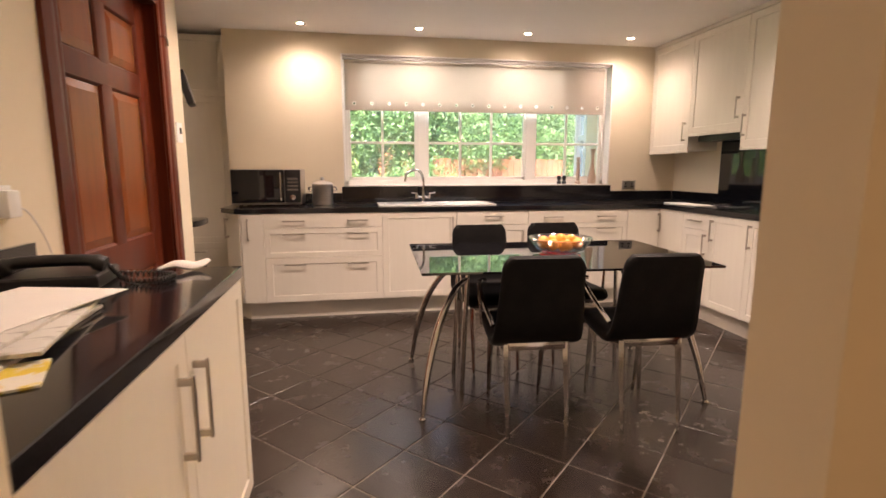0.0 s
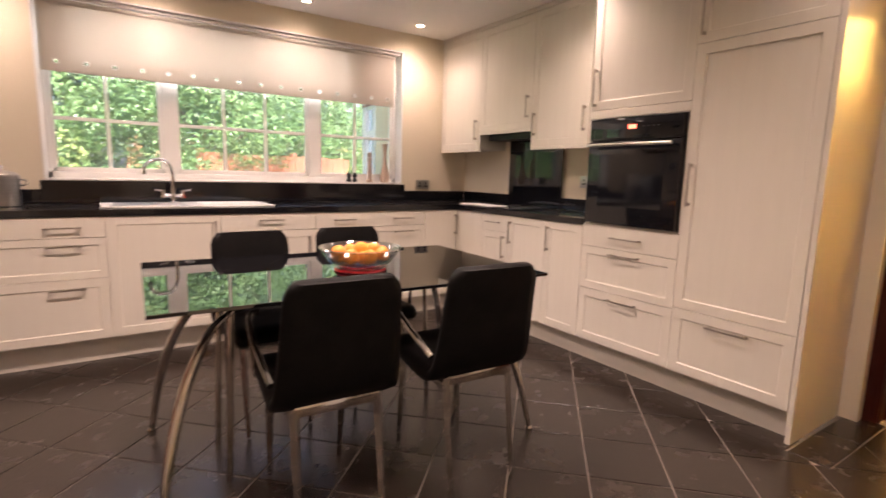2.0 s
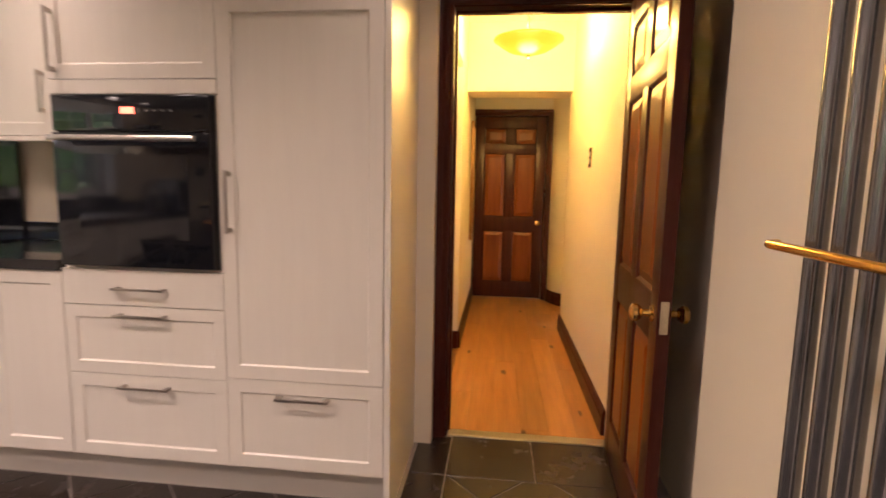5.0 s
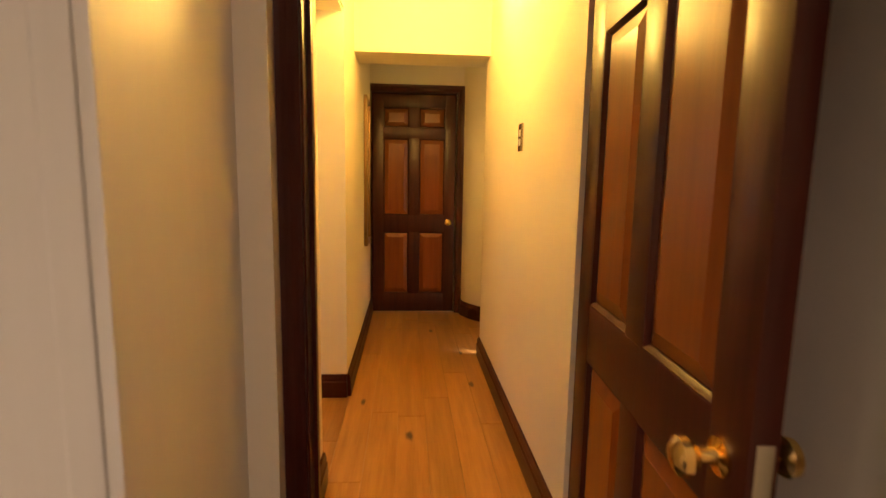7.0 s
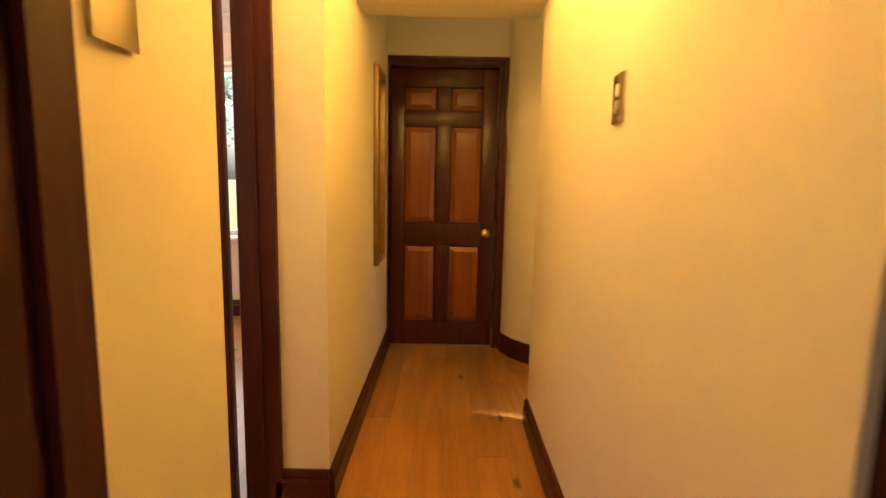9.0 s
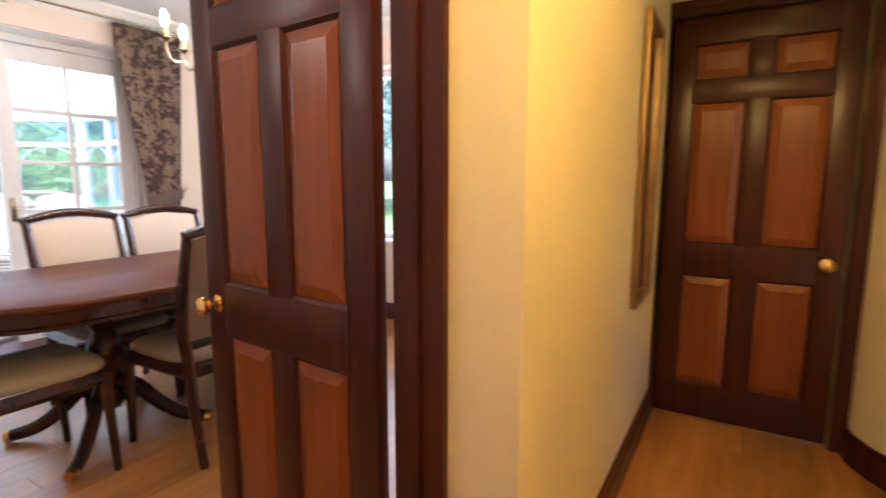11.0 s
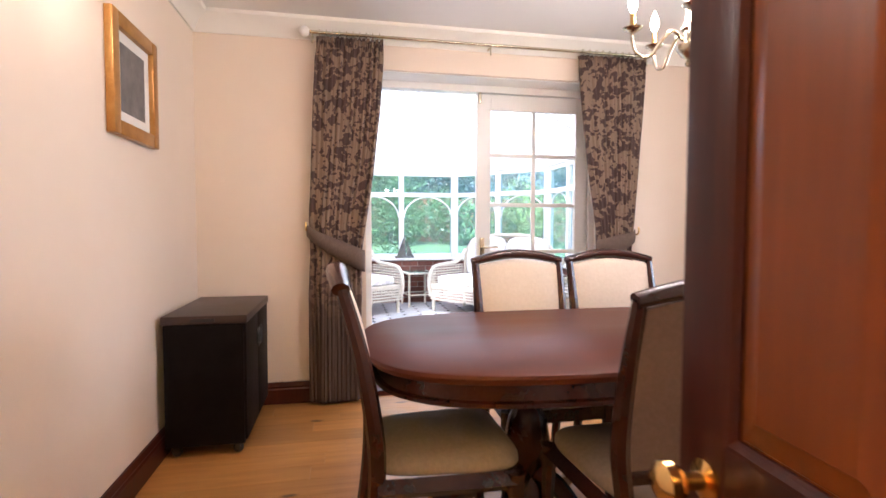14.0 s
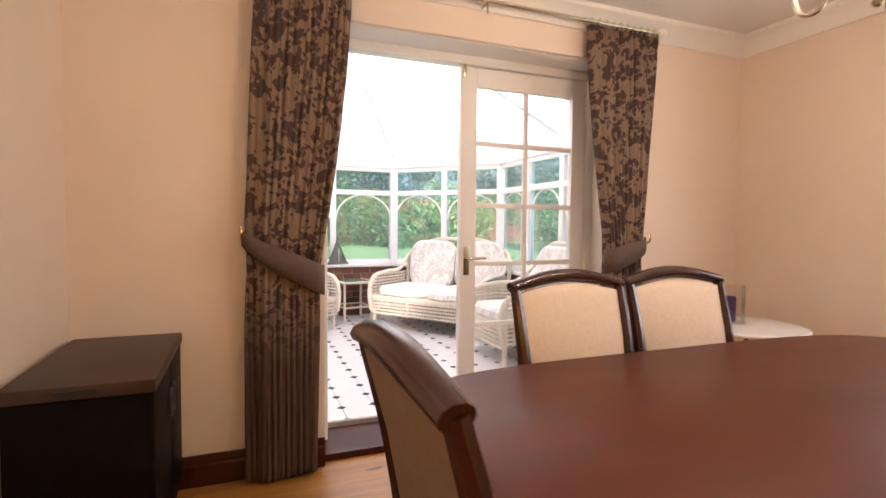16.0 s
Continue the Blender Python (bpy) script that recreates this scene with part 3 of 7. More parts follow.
# ---- doors and frames ----
def panel_door(parent, w, h, knob_side, thick=0.04, knob_z=0.825, both=True, wood=None):
    """Six-panel leaf in the local plane y = 0, x from 0 (hinge) to w."""
    st, mid = 0.092, 0.084
    rails = [(0.0, 0.165), (0.735, 0.882), (1.565, 1.655), (h - 0.115, h)]
    bm = bmesh.new()
    box(bm, 0, -thick / 2, 0, st, thick / 2, h, 0.003)
    box(bm, w - st, -thick / 2, 0, w, thick / 2, h, 0.003)
    for a, b in rails:
        box(bm, st - 0.001, -thick / 2 + 0.0006, a, w - st + 0.001, thick / 2 - 0.0006, b, 0.002)
    for (_, a), (b, _) in zip(rails, rails[1:]):
        box(bm, w / 2 - mid / 2, -thick / 2 + 0.0004, a - 0.001, w / 2 + mid / 2, thick / 2 - 0.0004, b + 0.001, 0.002)
    part("leaf_frame", bm, wood or MAHOG, parent)
    for (_, a), (b, _) in zip(rails, rails[1:]):
        for x0, x1 in ((st, w / 2 - mid / 2), (w / 2 + mid / 2, w - st)):
            bm = bmesh.new()
            box(bm, x0 - 0.002, -0.006, a - 0.002, x1 + 0.002, 0.006, b + 0.002)
            for s in (-1, 1):
                o = [(x0, a), (x1, a), (x1, b), (x0, b)]
                k, k2 = 0.016, 0.046
                rings = []
                for inset, dep in ((0.0, 0.006), (k, 0.0062), (k + 0.002, 0.0085), (k2, 0.0165), (k2 + 0.002, 0.0175)):
                    rings.append([bm.verts.new((px + (inset if px == x0 else -inset), s * dep, pz + (inset if pz == a else -inset))) for px, pz in o])
                for r0, r1 in zip(rings, rings[1:]):
                    for i in range(4):
                        j = (i + 1) % 4
                        bm.faces.new((r0[i], r0[j], r1[j], r1[i]))
                bm.faces.new(rings[-1])
            part("panel", bm, MAHOG_PANEL, parent, "reddish raised door panel", smooth=0)
            bm = bmesh.new()
            for s in (-1, 1):
                rings = []
                for inset, dep in ((-0.001, 0.0065), (-0.001, thick / 2 - 0.001), (0.004, thick / 2 - 0.0015), (0.009, thick / 2 - 0.006), (0.013, 0.0095), (0.014, 0.0065)):
                    rings.append([bm.verts.new((px + (inset if px == x0 else -inset), s * dep, pz + (inset if pz == a else -inset))) for px, pz in ((x0, a), (x1, a), (x1, b), (x0, b))])
                for r0, r1 in zip(rings, rings[1:]):
                    for i in range(4):
                        j = (i + 1) % 4
                        bm.faces.new((r0[i], r0[j], r1[j], r1[i]))
            part("moulding", bm, wood or MAHOG, parent, smooth=0)
    kx = w - 0.06 if knob_side == "far" else 0.06
    for s in ((-1, 1) if both else (-1,)):
        bm = bmesh.new()
        lathe(bm, [(0.0, 0), (0.027, 0), (0.027, 0.004), (0.012, 0.008), (0.010, 0.03), (0.02, 0.036), (0.028, 0.048), (0.027, 0.06), (0.016, 0.068), (0, 0.07)])
        turned(bm, Matrix.Translation((kx, s * thick / 2, knob_z)) @ Matrix.Rotation(radians(90 * s * -1), 4, "X"))
        part("door_knob", bm, BRASS, parent, "polished brass door knob")
    bm = boxes((w - 0.002, -0.012, knob_z - 0.05, w + 0.002, 0.012, knob_z + 0.05)) if knob_side == "far" else boxes((-0.002, -0.012, knob_z - 0.05, 0.002, 0.012, knob_z + 0.05))
    part("lock_plate", bm, ANTIQUE, parent, "brass lock plate")


def architrave(name, m, w, h, depth, label, both=(True, True), arch=0.07, wood=None):
    """Lining and moulded architraves round an opening of clear width w and height h; local x along it, y through the wall from 0 to depth."""
    ob = thing(name, label, "door frame", m, kind="structure")
    part("lining", boxes((-0.03, 0, 0, 0, depth, h), (w, 0, 0, w + 0.03, depth, h), (-0.03, 0, h, w + 0.03, depth, h + 0.03)), wood or MAHOG, ob, smooth=0)
    part("stop", boxes((0, depth * 0.45, 0, 0.012, depth * 0.45 + 0.03, h), (w - 0.012, depth * 0.45, 0, w, depth * 0.45 + 0.03, h), (0, depth * 0.45, h - 0.012, w, depth * 0.45 + 0.03, h)), wood or MAHOG, ob, smooth=0)
    for k, (side, y, s) in enumerate(((both[0], 0, -1), (both[1], depth, 1))):
        if not side:
            continue
        bm = bmesh.new()
        prof = [(0.0, 0.0), (0.0, 0.012), (0.012, 0.016), (0.03, 0.014), (0.045, 0.02), (0.06, 0.022), (arch, 0.018), (arch, 0.0)]
        path = [(-0.006, 0, -1, 0), (-0.006, h + 0.006, -1, 1), (w + 0.006, h + 0.006, 1, 1), (w + 0.006, 0, 1, 0)]
        rings = [[bm.verts.new((x + p * dx, y + s * q, z + p * dz)) for p, q in prof] for x, z, dx, dz in path]
        for a, b in zip(rings, rings[1:]):
            for i in range(len(prof)):
                j = (i + 1) % len(prof)
                bm.faces.new((a[i], b[i], b[j], a[j]))
        bm.faces.new(rings[0])
        bm.faces.new(rings[-1])
        part("architrave", bm, wood or MAHOG, ob, smooth=0)
    return ob


# kitchen door to the hall: local x runs towards -y of the world, y through the wall to +x
architrave("door_frame_kitchen", pose(3.29, 1.495, 0, 0, 0, -90), 0.79, 1.99, 0.12, "dark mahogany frame of the open kitchen door", arch=0.108)
d = thing("door_kitchen", "open six-panel mahogany door with brass knobs", "door", pose(3.285, 0.728, 0.006, 0, 0, 180 - 3.5), kind="structure")
panel_door(d, 0.775, 1.98, "far")
# dining room door, hinged on its far jamb and open into the dining room
architrave("door_frame_dining", pose(3.84, 1.726, 0), 0.79, 2.0, 0.13, "dark mahogany frame of the dining room doorway", (False, False))
d = thing("door_dining", "open six-panel mahogany door with a brass knob", "door", pose(4.630, 1.890, 0.006, 0, 0, 85), kind="structure")
panel_door(d, 0.71, 1.98, "far", thick=0.036)
# closed door at the end of the hall
architrave("door_frame_hall_end", pose(6.45, 1.545, 0, 0, 0, -90), 0.745, 1.955, 0.12, "dark mahogany frame of the closed hall door", (True, False), 0.045)
d = thing("door_hall_end", "closed six-panel mahogany door with a brass knob", "door", pose(6.50, 1.54, 0.006, 0, 0, -90), kind="structure")
panel_door(d, 0.735, 1.945, "far", both=False)
# door in the left kitchen wall
architrave("door_frame_left", pose(-1.0, 2.12, 0, 0, 0, 90), 0.90, 2.03, 0.12, "reddish mahogany frame of a closed door", (True, False), 0.105, RED_MAHOG)
d = thing("door_left", "closed reddish mahogany panelled door", "door", pose(-1.075, 2.125, 0.006, 0, 0, 90), kind="structure")
panel_door(d, 0.89, 2.02, "near", both=False, wood=RED_MAHOG)
bm = bmesh.new()
tube(bm, curve_points([(0, 0, 0), (0.03, 0, 0.0), (0.045, 0, -0.02), (0.045, 0, -0.05)], 10), 0.006)
solo("door_hook", bm, CHROME, "small chrome hook on the door frame", "hook", pose(-0.985, 3.03, 1.88, 0, 0, -30))
structure("threshold", "pale metal threshold strip in the kitchen doorway", "threshold", STEEL, (3.30, 0.706, -0.006, 3.36, 1.494, 0.006), bevel=0.003)


# ---- kitchen units ----
def handle(parent, x, z, length, upright, y=0.0):
    bm = bmesh.new()
    if upright:
        box(bm, x - 0.005, y - 0.034, z - length / 2, x + 0.005, y - 0.027, z + length / 2, 0.0015)
        for s in (-1, 1):
            box(bm, x - 0.0045, y - 0.028, z + s * (length / 2 - 0.012) - 0.008, x + 0.0045, y, z + s * (length / 2 - 0.012) + 0.008, 0.001)
    else:
        box(bm, x - length / 2, y - 0.034, z - 0.0045, x + length / 2, y - 0.027, z + 0.0045, 0.0015)
        for s in (-1, 1):
            box(bm, x + s * (length / 2 - 0.012) - 0.008, y - 0.028, z - 0.004, x + s * (length / 2 - 0.012) + 0.008, y, z + 0.004, 0.001)
    part("handle", bm, BRONZE, parent, "satin nickel bar handle")


def front(parent, name, x0, x1, z0, z1, handles=(), plain=False):
    """A door or drawer front at y from -0.02 to 0, with a sunk panel unless plain."""
    g = 0.0015
    x0, x1, z0, z1 = x0 + g, x1 - g, z0 + g, z1 - g
    bm = bmesh.new()
    if plain:
        box(bm, x0, -0.02, z0, x1, 0, z1, 0.002)
    else:
        fs = box(bm, x0, -0.02, z0, x1, 0, z1)
        ff = fs[2]
        bm.normal_update()
        b = min(0.07, (z1 - z0) * 0.24, (x1 - x0) * 0.24)
        bmesh.ops.inset_region(bm, faces=[ff], thickness=b, depth=0)
        bmesh.ops.inset_region(bm, faces=[ff], thickness=0.007, depth=-0.0055)
    ob = part(name, bm, CREAM, parent, smooth=0)
    for h in handles:
        handle(ob, *h, y=-0.02)


def unit(name, label, m, w, depth, z0, z1, fronts, category="cabinet"):
    ob = thing(name, label, category, m, group="cream kitchen units")
    part("carcass", boxes((0.0005, 0.0, z0, w - 0.0005, depth, z1)), CREAM, ob, smooth=0)
    for f in fronts:
        front(ob, *f)
    return ob


ZP, ZB = 0.15, 0.87
FY = 4.28


def north(x):
    return pose(x, FY, 0)


H = 0.17
unit("base_unit", "narrow cream pull-out base unit with a vertical handle", north(-0.92), 0.17, 0.58, ZP, ZB, [("door", 0, 0.17, ZP, ZB, [(0.05, 0.75, 0.17, True)], True)])
unit("base_unit", "wide cream three-drawer base unit with bar handles", north(-0.75), 0.93, 0.58, ZP, ZB,
     [("drawer_front", 0, 0.93, 0.751, ZB, [(0.23, 0.81, H, False), (0.73, 0.81, H, False)], True),
      ("drawer_front", 0, 0.93, 0.514, 0.751, [(0.23, 0.705, H, False), (0.73, 0.705, H, False)]),
      ("drawer_front", 0, 0.93, ZP, 0.514, [(0.23, 0.458, H, False), (0.73, 0.458, H, False)])])
unit("base_unit", "cream base unit with one shaker door under the sink", north(0.18), 0.62, 0.58, ZP, ZB, [("door", 0, 0.62, ZP, ZB, [(0.585, 0.745, 0.17, True)])])
unit("base_unit", "cream base unit with a drawer over a shaker door", north(0.80), 0.63, 0.58, ZP, ZB,
     [("drawer_front", 0, 0.63, 0.751, ZB, [(0.32, 0.825, H, False)], True), ("door", 0, 0.63, ZP, 0.751, [(0.58, 0.62, 0.17, True)])])
unit("base_unit", "wide cream three-drawer base unit behind the dining table", north(1.43), 0.924, 0.58, ZP, ZB,
     [("drawer_front", 0, 0.924, 0.751, ZB, [(0.22, 0.81, H, False), (0.715, 0.81, H, False)], True),
      ("drawer_front", 0, 0.924, 0.514, 0.751, [(0.22, 0.705, H, False), (0.715, 0.705, H, False)]),
      ("drawer_front", 0, 0.924, ZP, 0.514, [(0.22, 0.458, H, False), (0.715, 0.458, H, False)])])
unit("base_unit", "cream corner base unit with a vertical handle", north(2.354), 0.328, 0.58, ZP, ZB, [("door", 0, 0.328, ZP, ZB, [(0.295, 0.745, 0.17, True)], True)])
# splayed end of the run
ob = thing("base_unit", "cream splayed end unit with a vertical handle", "cabinet", group="cream kitchen units")
bm = bmesh.new()
prism(bm, [(-0.9215, FY), (-0.9215, FY + 0.58), (-1.06, FY + 0.58), (-1.06, FY + 0.17)], ZP, ZB)
part("carcass", bm, CREAM, ob, smooth=0)
dd = Vector((-0.9215 + 1.06, -0.17, 0))
sm = Matrix.Translation((-1.06, FY + 0.17, 0)) @ Matrix.Rotation(math.atan2(dd.y, dd.x), 4, "Z")
bm = boxes((0.003, -0.018, ZP + 0.002, dd.length - 0.003, -0.001, ZB - 0.002), bevel=0.002)
turned(bm, sm)
leaf = part("door", bm, CREAM, ob, smooth=0)
bm = bmesh.new()
box(bm, 0.035, -0.052, 0.665, 0.047, -0.044, 0.835, 0.002)
box(bm, 0.035, -0.046, 0.67, 0.047, -0.018, 0.688, 0.0015)
box(bm, 0.035, -0.046, 0.812, 0.047, -0.018, 0.83, 0.0015)
turned(bm, sm)
part("handle", bm, BRONZE, leaf, "satin nickel bar handle")
bm = bmesh.new()
prism(bm, [(-1.055, FY + 0.24), (-0.90, FY + 0.055), (2.74, FY + 0.055), (2.74, 1.66), (2.76, 1.66), (2.76, FY + 0.075), (-0.89, FY + 0.075), (-1.04, FY + 0.25), (-1.04, KW - 0.01), (-1.055, KW - 0.01)], 0.0, ZP - 0.001)
solo("plinth", bm, PLINTH, "cream plinth running under the kitchen units", "plinth", smooth=0)

RX = 2.682


def east(y):
    return pose(RX, y, 0, 0, 0, -90)


unit("base_unit", "cream corner base unit with a blank front", east(FY - 0.022), 0.34, 0.52, ZP, ZB, [("door", 0, 0.34, ZP, ZB, [], True)])
unit("base_unit", "narrow cream unit with a small drawer over a door", east(3.917), 0.324, 0.52, ZP, ZB,
     [("drawer_front", 0, 0.324, 0.74, ZB, [(0.162, 0.81, 0.15, False)], True), ("door", 0, 0.324, ZP, 0.74, [(0.285, 0.63, 0.17, True)])])
unit("base_unit", "cream base unit with a shaker door below the hob", east(3.593), 0.38, 0.52, ZP, ZB, [("door", 0, 0.38, ZP, ZB, [(0.035, 0.75, 0.17, True)])])
unit("base_unit", "cream base unit with a shaker door beside the oven", east(3.213), 0.324, 0.52, ZP, ZB, [("door", 0, 0.324, ZP, ZB, [(0.035, 0.75, 0.17, True)])])
OW = 0.638
ob = unit("oven_housing", "tall cream oven housing with drawers below", east(2.888), OW, 0.52, ZP, 2.36,
          [("drawer_front", 0, OW, 0.747, 0.884, [(OW / 2, 0.815, 0.2, False)], True),
           ("drawer_front", 0, OW, 0.482, 0.747, [(OW / 2, 0.715, 0.2, False)]),
           ("drawer_front", 0, OW, ZP, 0.482, [(OW / 2, 0.44, 0.2, False)]),
           ("door", 0, OW, 1.56, 2.36, [(0.035, 1.69, 0.22, True)]),
           ("rail", 0, OW, 1.508, 1.56, [], True)])
TW = 0.586
unit("fridge_housing", "tall cream integrated fridge housing with a bottom drawer", east(2.25), TW, 0.52, ZP, 2.36,
     [("drawer_front", 0, TW, ZP, 0.495, [(TW / 2, 0.435, 0.2, False)]),
      ("door", 0, TW, 0.495, 1.827, [(0.035, 1.14, 0.22, True)]),
      ("door", 0, TW, 1.827, 2.36, [(0.035, 1.97, 0.22, True)])])
structure("trim_tall_end", "cream end panel of the tall units", "panel", CREAM, (RX - 0.018, 1.640, 0.0, 3.285, 1.662, 2.375))
structure("trim_cornice_units", "cream cornice strip over the kitchen units", "trim", PLINTH, (RX - 0.03, 1.66, 2.362, 2.76, 2.89, 2.395), (2.905, 2.89, 2.362, 2.97, KW - 0.005, 2.395))

UX = 2.93


def wall_unit(label, y, w, z0, fronts):
    ob = unit("wall_unit", label, pose(UX, y, 0, 0, 0, -90), w, 0.275, z0, 2.36, fronts)
    part("light_rail", boxes((0, -0.021, z0 - 0.022, w, 0.0, z0 - 0.0015), bevel=0.003), CREAM, ob, smooth=0)
    return ob


wall_unit("tall cream wall cupboard beside the window wall", KW - 0.012, 0.60, 1.385, [("door", 0, 0.60, 1.385, 2.36, [(0.55, 1.55, 0.17, True)])])
wall_unit("shorter cream wall cupboard over the cooker hood", 4.287, 0.629, 1.525, [("door", 0, 0.629, 1.525, 2.36, [(0.585, 1.69, 0.17, True)])])
wall_unit("cream wall cupboard beside the oven housing", 3.657, 0.55, 1.385, [("door", 0, 0.55, 1.385, 2.36, [(0.035, 1.55, 0.17, True), (0.515, 1.56, 0.17, True)])])
structure("trim_filler", "cream filler panel beside the oven housing", "panel", CREAM, (UX - 0.012, 2.89, 1.385, UX + 0.02, 3.106, 2.36))
bm = bmesh.new()
prism(bm, [(UX + 0.07, 3.68), (UX + 0.07, 4.27), (KE - 0.04, 4.27), (KE - 0.04, 3.68)], 1.46, 1.522, 0.004)
hood = solo("cooker_hood", bm, BLACK, "slim dark cooker hood under the wall cupboard", "cooker hood", smooth=0)

# oven
ov = thing("oven", "black glass built-in oven with a red display", "oven", east(2.888 - 0.019))
part("case", boxes((0, -0.012, 0.893, 0.60, 0.3, 1.506)), BLACK, ov, smooth=0)
part("door_glass", boxes((0.004, -0.04, 0.897, 0.596, -0.013, 1.375), bevel=0.004), BLACK_GLASS, ov)
part("control_panel", boxes((0.004, -0.036, 1.38, 0.596, -0.013, 1.503), bevel=0.003), BLACK_GLASS, ov)
part("inner_window", boxes((0.09, -0.0415, 1.0, 0.51, -0.0405, 1.30)), BLACK_GLASS, ov)
bm = bmesh.new()
tube(bm, [(0.03, -0.085, 1.352), (0.57, -0.085, 1.352)], 0.010, 12)
for hx in (0.06, 0.54):
    tube(bm, [(hx, -0.085, 1.352), (hx, -0.038, 1.352)], 0.007, 8)
part("handle", bm, STEEL, ov, "brushed steel oven handle")
part("display", boxes((0.27, -0.0375, 1.44, 0.32, -0.0362, 1.462)), LED_RED, ov, "glowing red clock display")
for k in range(4):
    part("button", boxes((0.36 + 0.03 * k, -0.0372, 1.447, 0.375 + 0.03 * k, -0.0362, 1.453)), GREY_METAL, ov)

# worktops
WT = 4.252
bm = bmesh.new()
prism(bm, [(-1.10, KW - 0.004), (-1.10, WT + 0.17), (-0.965, WT), (2.652, WT), (2.652, 2.892), (KE - 0.004, 2.892), (KE - 0.004, KW - 0.004)], 0.871, 0.91, 0.006)
solo("worktop", bm, GRANITE, "polished black granite worktop in an L shape", "worktop")
bm = boxes((-0.15, KW - 0.03, 0.911, 2.50, KW - 0.003, WZ0 - 0.002), (-0.99, KW - 0.022, 0.911, -0.151, KW - 0.002, 1.0), (2.501, KW - 0.022, 0.911, KE - 0.025, KW - 0.002, 1.0),
           (KE - 0.022, 2.9, 0.911, KE - 0.003, KW - 0.023, 1.0), bevel=0.002)
solo("granite_upstand", bm, GRANITE, "black granite upstand along the worktop", "upstand", smooth=0)
solo("splashback", boxes((KE - 0.034, 3.57, 0.912, KE - 0.023, 4.19, 1.50), bevel=0.002), BLACK_GLASS, "dark glass splashback behind the hob", "splashback", smooth=0)
hob = thing("hob", "flush black glass hob on the worktop", "hob", pose(2.93, 3.86, 0.912))
part("glass", boxes((-0.24, -0.28, 0, 0.22, 0.28, 0.006), bevel=0.002), BLACK_GLASS, hob)
for hx, hy, hr in ((-0.1, -0.14, 0.09), (-0.1, 0.14, 0.075), (0.12, -0.14, 0.075), (0.12, 0.14, 0.09)):
    bm = bmesh.new()
    tube(bm, [(hx + hr * math.cos(a * math.pi / 16), hy + hr * math.sin(a * math.pi / 16), 0.0062) for a in range(32)], 0.0012, 4, True)
    part("cooking_zone", bm, GREY_METAL, hob)
bm = bmesh.new()
prism(bm, [(2.69, 3.84), (2.86, 3.84), (2.86, 4.25), (2.69, 4.25)], 0.9115, 0.925, 0.004)
solo("chopping_board", bm, WHITE_PLASTIC, "white chopping board on the granite worktop", "chopping board")

# foreground unit on the left
LX = -0.417
unit("base_unit", "cream two-door sideboard unit with tall bar handles", pose(LX, 0.705, 0, 0, 0, 90), 1.10, 0.575, ZP, ZB,
     [("door", 0, 0.56, ZP, ZB, [(0.495, 0.70, 0.19, True)]), ("door", 0.56, 1.10, ZP, ZB, [(0.595, 0.70, 0.19, True)])])
solo("plinth", boxes((-0.98, 0.71, 0, LX - 0.05, 1.79, ZP - 0.001)), PLINTH, "cream plinth under the sideboard unit", "plinth", smooth=0)
bm = bmesh.new()
prism(bm, [(-0.995, 0.705), (-0.394, 0.705), (-0.394, 1.822), (-0.995, 1.822)], 0.871, 0.91, 0.006)
solo("worktop", bm, GRANITE, "polished black granite worktop of the sideboard", "worktop")
solo("granite_upstand", boxes((-0.996, 0.71, 0.911, -0.976, 1.82, 1.0), bevel=0.002), GRANITE, "black granite upstand behind the sideboard", "upstand", smooth=0)

# tall cupboards in the recess
ob = unit("larder_cupboard", "tall cream larder cupboard in the corner recess", pose(-1.80, 5.02, 0), 0.66, 0.55, 0.1, 2.37,
          [("door", 0, 0.66, 1.85, 2.37, []), ("door", 0, 0.66, 0.55, 1.85, []), ("drawer_front", 0, 0.66, 0.1, 0.55, [(0.33, 0.47, 0.17, False)])])
part("plinth", boxes((0, 0.04, 0, 0.66, 0.06, 0.099)), PLINTH, ob, smooth=0)
tv = thing("wall_television", "small black flat television on a wall bracket", "television", pose(-1.045, 3.60, 1.71, 0, 0, 102))
bm = bmesh.new()
box(bm, -0.10, -0.02, -0.10, 0.10, 0.02, 0.10, 0.006)
turned(bm, Matrix.Rotation(radians(-14), 4, "X"))
part("body", bm, BLACK, tv)
part("bracket", boxes((-0.02, 0.015, -0.03, 0.02, 0.10, 0.03), bevel=0.004), GREY_METAL, tv)
bm = bmesh.new()
lathe(bm, [(0, 0), (0.02, 0), (0.022, 0.03), (0.035, 0.045), (0.03, 0.06), (0, 0.065)])
turned(bm, Matrix.Rotation(radians(90), 4, "Y"))
solo("coat_knob", bm, STEEL, "round steel knob beside the corner recess", "knob", pose(-1.06, 3.362, 0.90, 0, 0, 90))

